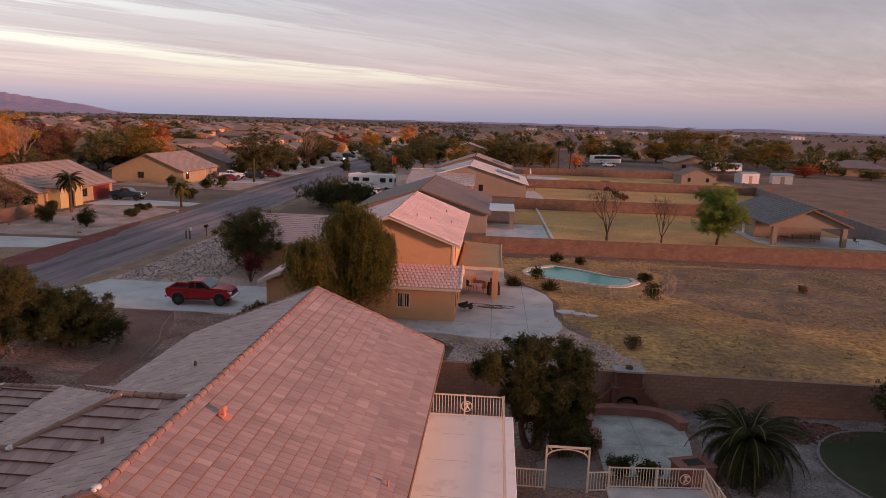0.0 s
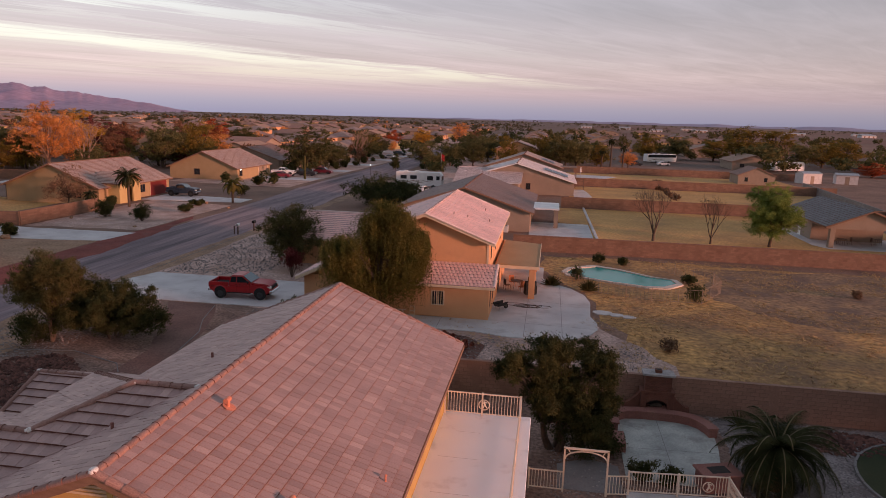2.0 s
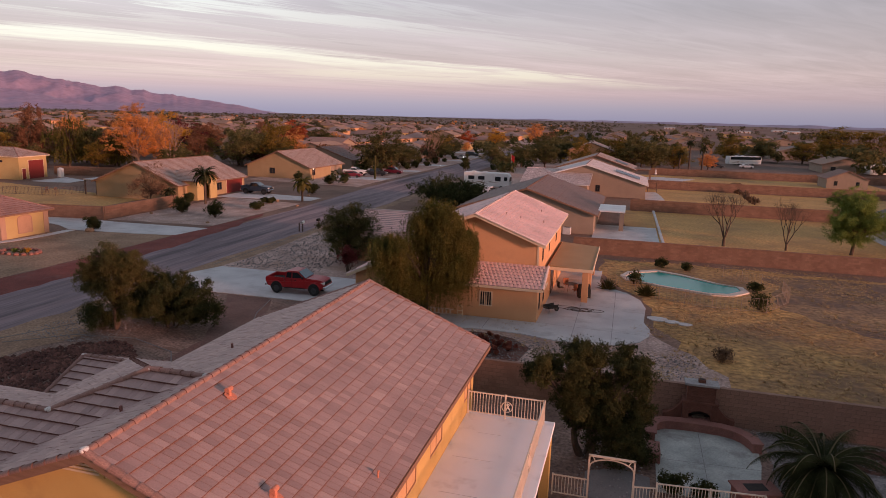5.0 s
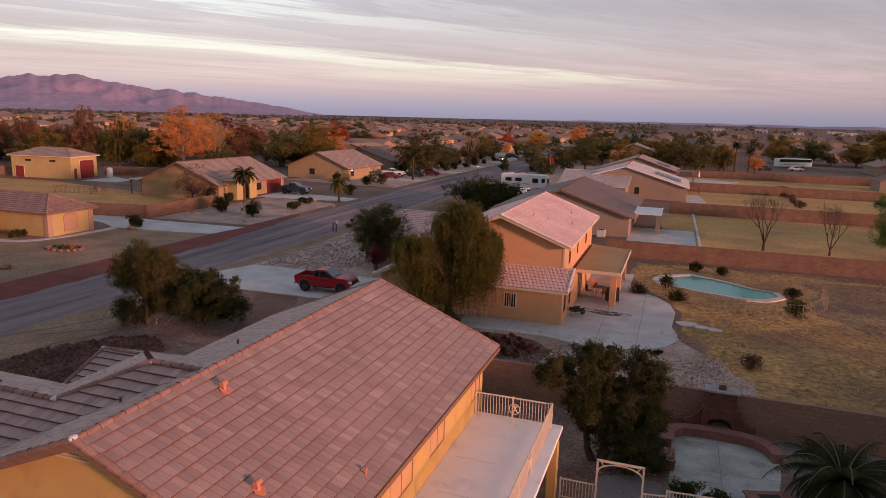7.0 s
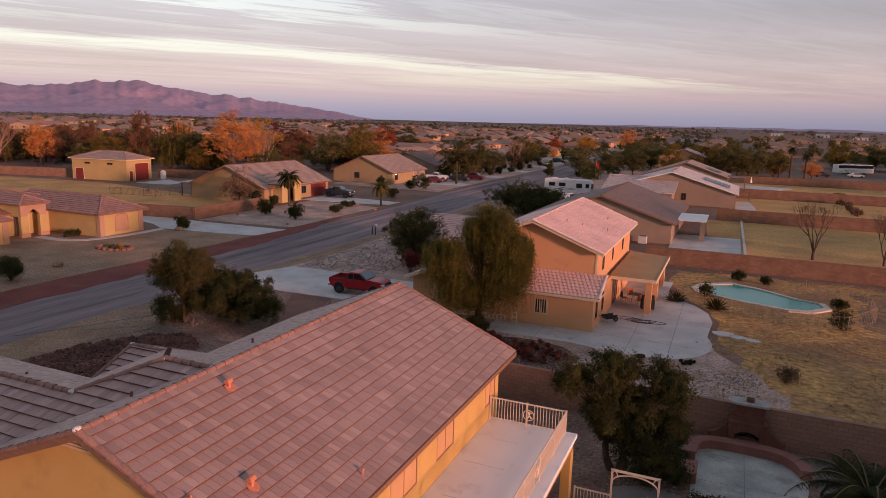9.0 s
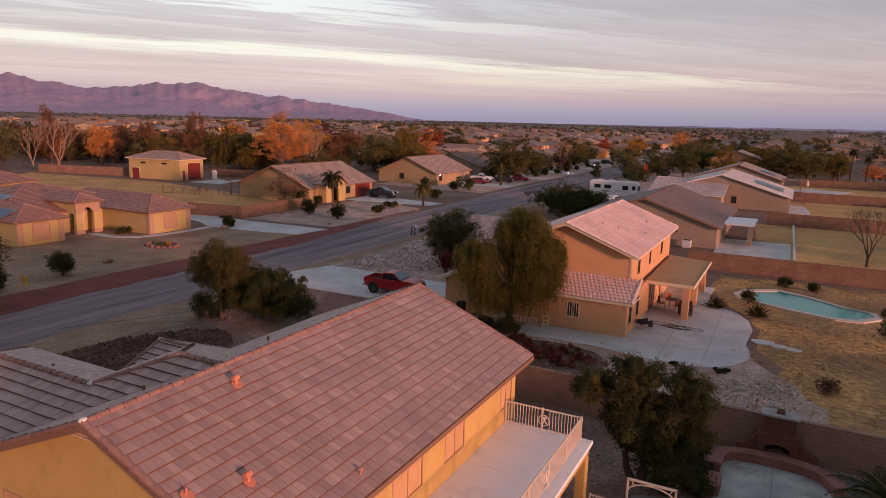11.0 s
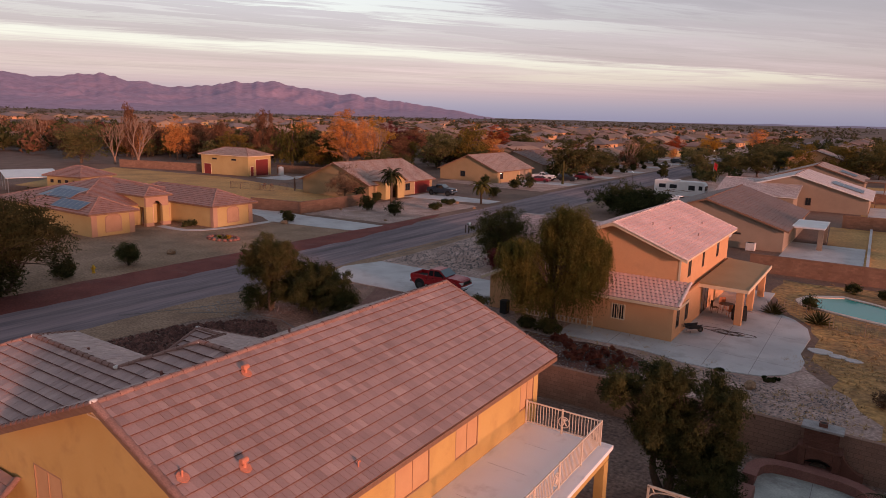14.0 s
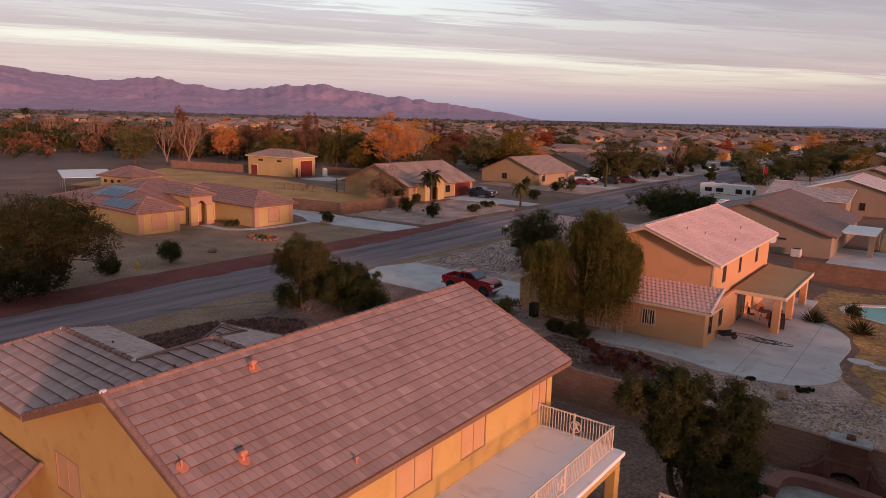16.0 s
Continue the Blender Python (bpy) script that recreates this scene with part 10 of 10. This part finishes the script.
# fields beyond the houses
M_FIELD_RED = surface("ploughed_field", (0.155, 0.080, 0.062), (0.20, 0.105, 0.082), 0.01, 0.3, 0.95, 0.0, fineamt=0.15, aniso=(0.3, 1, 1))
M_FIELD_TAN = surface("stubble_field", (0.165, 0.095, 0.07), (0.21, 0.125, 0.093), 0.01, 0.3, 0.95, 0.0, fineamt=0.15, aniso=(0.3, 1, 1))
M_FIELD_GREEN = surface("green_field", (0.10, 0.11, 0.05), (0.14, 0.14, 0.06), 0.01, 0.3, 0.95, 0.0, fineamt=0.15)
for i, (x0, y0, x1, y1, mt) in enumerate(((60, 330, 700, 470, M_FIELD_RED), (40, 480, 900, 700, M_FIELD_TAN), (20, 720, 1200, 1000, M_FIELD_RED), (20, 1040, 1500, 1500, M_FIELD_TAN), (100, 1560, 1800, 2200, M_FIELD_RED), (150, 2300, 2500, 3000, M_FIELD_TAN), (-900, 60, -330, 130, M_FIELD_TAN), (-1400, 140, -420, 260, M_FIELD_RED), (-2600, 150, -1450, 600, M_FIELD_GREEN), (-2600, 650, -1000, 1300, M_FIELD_TAN))):
    sheet("field", [(x0, y0), (x1, y0), (x1, y1), (x0, y1)], 0.05 + 0.005 * i, mt, "wide flat farm field", "field")

# low pale farm buildings along the field roads
def farm_shed(w, d, h, label):
    root = thing("farm_shed", (0, 0, 0), 0, label, "farm building", "far farm buildings")
    bm = bmesh.new()
    box(bm, -w / 2, -d / 2, 0, w / 2, d / 2, h)
    part("wall", bm, M_CONCRETE, root)
    for s_ in (-1, 1):
        bm = bmesh.new()
        extrude_poly(bm, [(-w / 2 - 0.4, s_ * (d / 2 + 0.4), h - 0.1), (w / 2 + 0.4, s_ * (d / 2 + 0.4), h - 0.1), (w / 2 + 0.4, 0, h + 1.4), (-w / 2 - 0.4, 0, h + 1.4)], (0, 0, 0.2))
        bmesh.ops.recalc_face_normals(bm, faces=bm.faces[:])
        part("roof", bm, M_METAL, root)
    for k in (-0.3, 0.0, 0.3):
        part("door", bbox(w * k - 1.6, -d / 2 - 0.05, 0, w * k + 1.6, -d / 2 + 0.02, h * 0.75), M_FASCIA, root)
    return root


shed0 = farm_shed(30, 12, 3.6, "long pale metal farm shed among the fields")
shed_spots = [(170, 1180, 4), (262, 1290, 10), (350, 1220, 0), (440, 1340, -4), (70, 1450, 0), (520, 1240, 12), (300, 1600, 5), (610, 1480, 0), (140, 1380, -8)]
for i_, (x, y, r) in enumerate(shed_spots):
    m = pose(x, y, 0, 0, 0, r) @ Matrix.Diagonal((0.7 + 0.15 * (i_ % 4), 1, 0.8 + 0.15 * (i_ % 3), 1))
    if i_ == 0:
        shed0.matrix_basis = m
    else:
        copy_thing(shed0, Matrix.Identity(4)).matrix_basis = m

# ---- mountains ----
def ridged(p, n=5):
    """Sharp-crested noise from 0 to about 1."""
    a, t, f = 0.55, 0.0, 1.0
    for _ in range(n):
        t += a * (1 - abs(noise.noise(p * f)) * 1.8)
        a, f = a * 0.5, f * 2.1
    return t


CREST = ((28.6, 0.0), (30.0, 0.15), (32.2, 0.52), (34.5, 0.84), (37.0, 1.24), (41.3, 1.62), (44.5, 2.0), (47.6, 2.38), (50.4, 2.34), (53.0, 1.98), (54.8, 1.80), (57.2, 2.1), (60.0, 2.52), (63.8, 2.16), (68.0, 2.62), (71.0, 3.05), (78.0, 3.5), (112.0, 3.1))


def crest(b):
    """Height of the range, in degrees, against the bearing to the left of the street."""
    for (b0, e0), (b1, e1) in zip(CREST, CREST[1:]):
        if b0 <= b < b1:
            t = (b - b0) / (b1 - b0)
            t = 0.5 * t + 0.5 * t * t * (3 - 2 * t)
            e = e0 + (e1 - e0) * t
            rough = min(1.0, e) * (0.16 * noise.noise(V3((b * 0.9, 1.3, 0))) + 0.11 * noise.noise(V3((b * 2.3, 4.3, 0))) + 0.04 * noise.noise(V3((b * 6.0, 7.3, 0))))
            return max(0.0, e + rough)
    return 0.0


def mountain_range(name, b0, b1, step, fn, r0, r1, rows, material, label, rough=1.0):
    V, F = [], []
    n = int((b1 - b0) / step) + 1
    tops = [r1 * math.tan(radians(fn(b0 + i * step))) for i in range(n)]
    for j in range(rows + 1):
        t = j / rows
        for i in range(n):
            b = b0 + i * step
            r = r0 + (r1 - r0) * t
            a = radians(b)
            p = V3((-r * math.sin(a), r * math.cos(a), 0)) / 620
            p += V3((noise.noise(p * 1.3), noise.noise(p * 1.3 + V3((7, 3, 0))), 0)) * 0.35
            g = min(1.0, max(0.0, ridged(p, 5)))
            k = 4 * t * (1 - t)
            h = t ** 1.25 * (1 - k * rough * 0.75 * (1 - g)) + 0.10 * k * (g - 0.5)
            V.append((-r * math.sin(a), r * math.cos(a), max(0.0, tops[i] * h) - 2.5))
    for j in range(rows):
        for i in range(n - 1):
            k = j * n + i
            F.append((k + 1, k, k + n, k + n + 1))
    ob = pydata(name, V, F, material, smooth=True)
    return tagged(ob, label, "mountains", kind="structure")


# distance haze is put into these base colours: pale mauve and blue
M_MOUNT = surface("hazed_mauve_rock", (0.332, 0.245, 0.345), (0.387, 0.284, 0.388), 0.004, 0.03, 0.95, 0.0, fineamt=0.18)
M_HILL = surface("hazed_blue_rock", (0.30, 0.27, 0.37), (0.34, 0.30, 0.40), 0.004, 0.03, 0.95, 0.0, fineamt=0.08)
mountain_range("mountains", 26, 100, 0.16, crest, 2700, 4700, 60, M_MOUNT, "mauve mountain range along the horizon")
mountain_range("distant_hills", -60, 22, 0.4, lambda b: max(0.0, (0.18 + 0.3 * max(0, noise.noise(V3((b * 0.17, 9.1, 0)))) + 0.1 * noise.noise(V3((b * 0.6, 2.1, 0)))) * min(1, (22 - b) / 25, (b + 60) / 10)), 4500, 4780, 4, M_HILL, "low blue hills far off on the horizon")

# ---- unseen house and tall dense trees, added to keep low sun off the yards ----
copy_thing(protos[1], Matrix.Identity(4)).matrix_basis = pose(30, 6, 0, 0, 0, 0)
plant_more("dark", [(29, 21, 7, 9), (30.5, 25.5, 8, 9), (32, 30, 8.8, 9), (34, 34.5, 8.8, 9), (36, 39, 8.2, 9), (34, 24, 8, 10), (36, 30, 8.8, 10), (30, -4, 6.2, 8), (31.5, 0.5, 6.3, 8), (40, 3, 7, 9), (40, 9, 7, 9), (31, 15, 6.2, 8)])
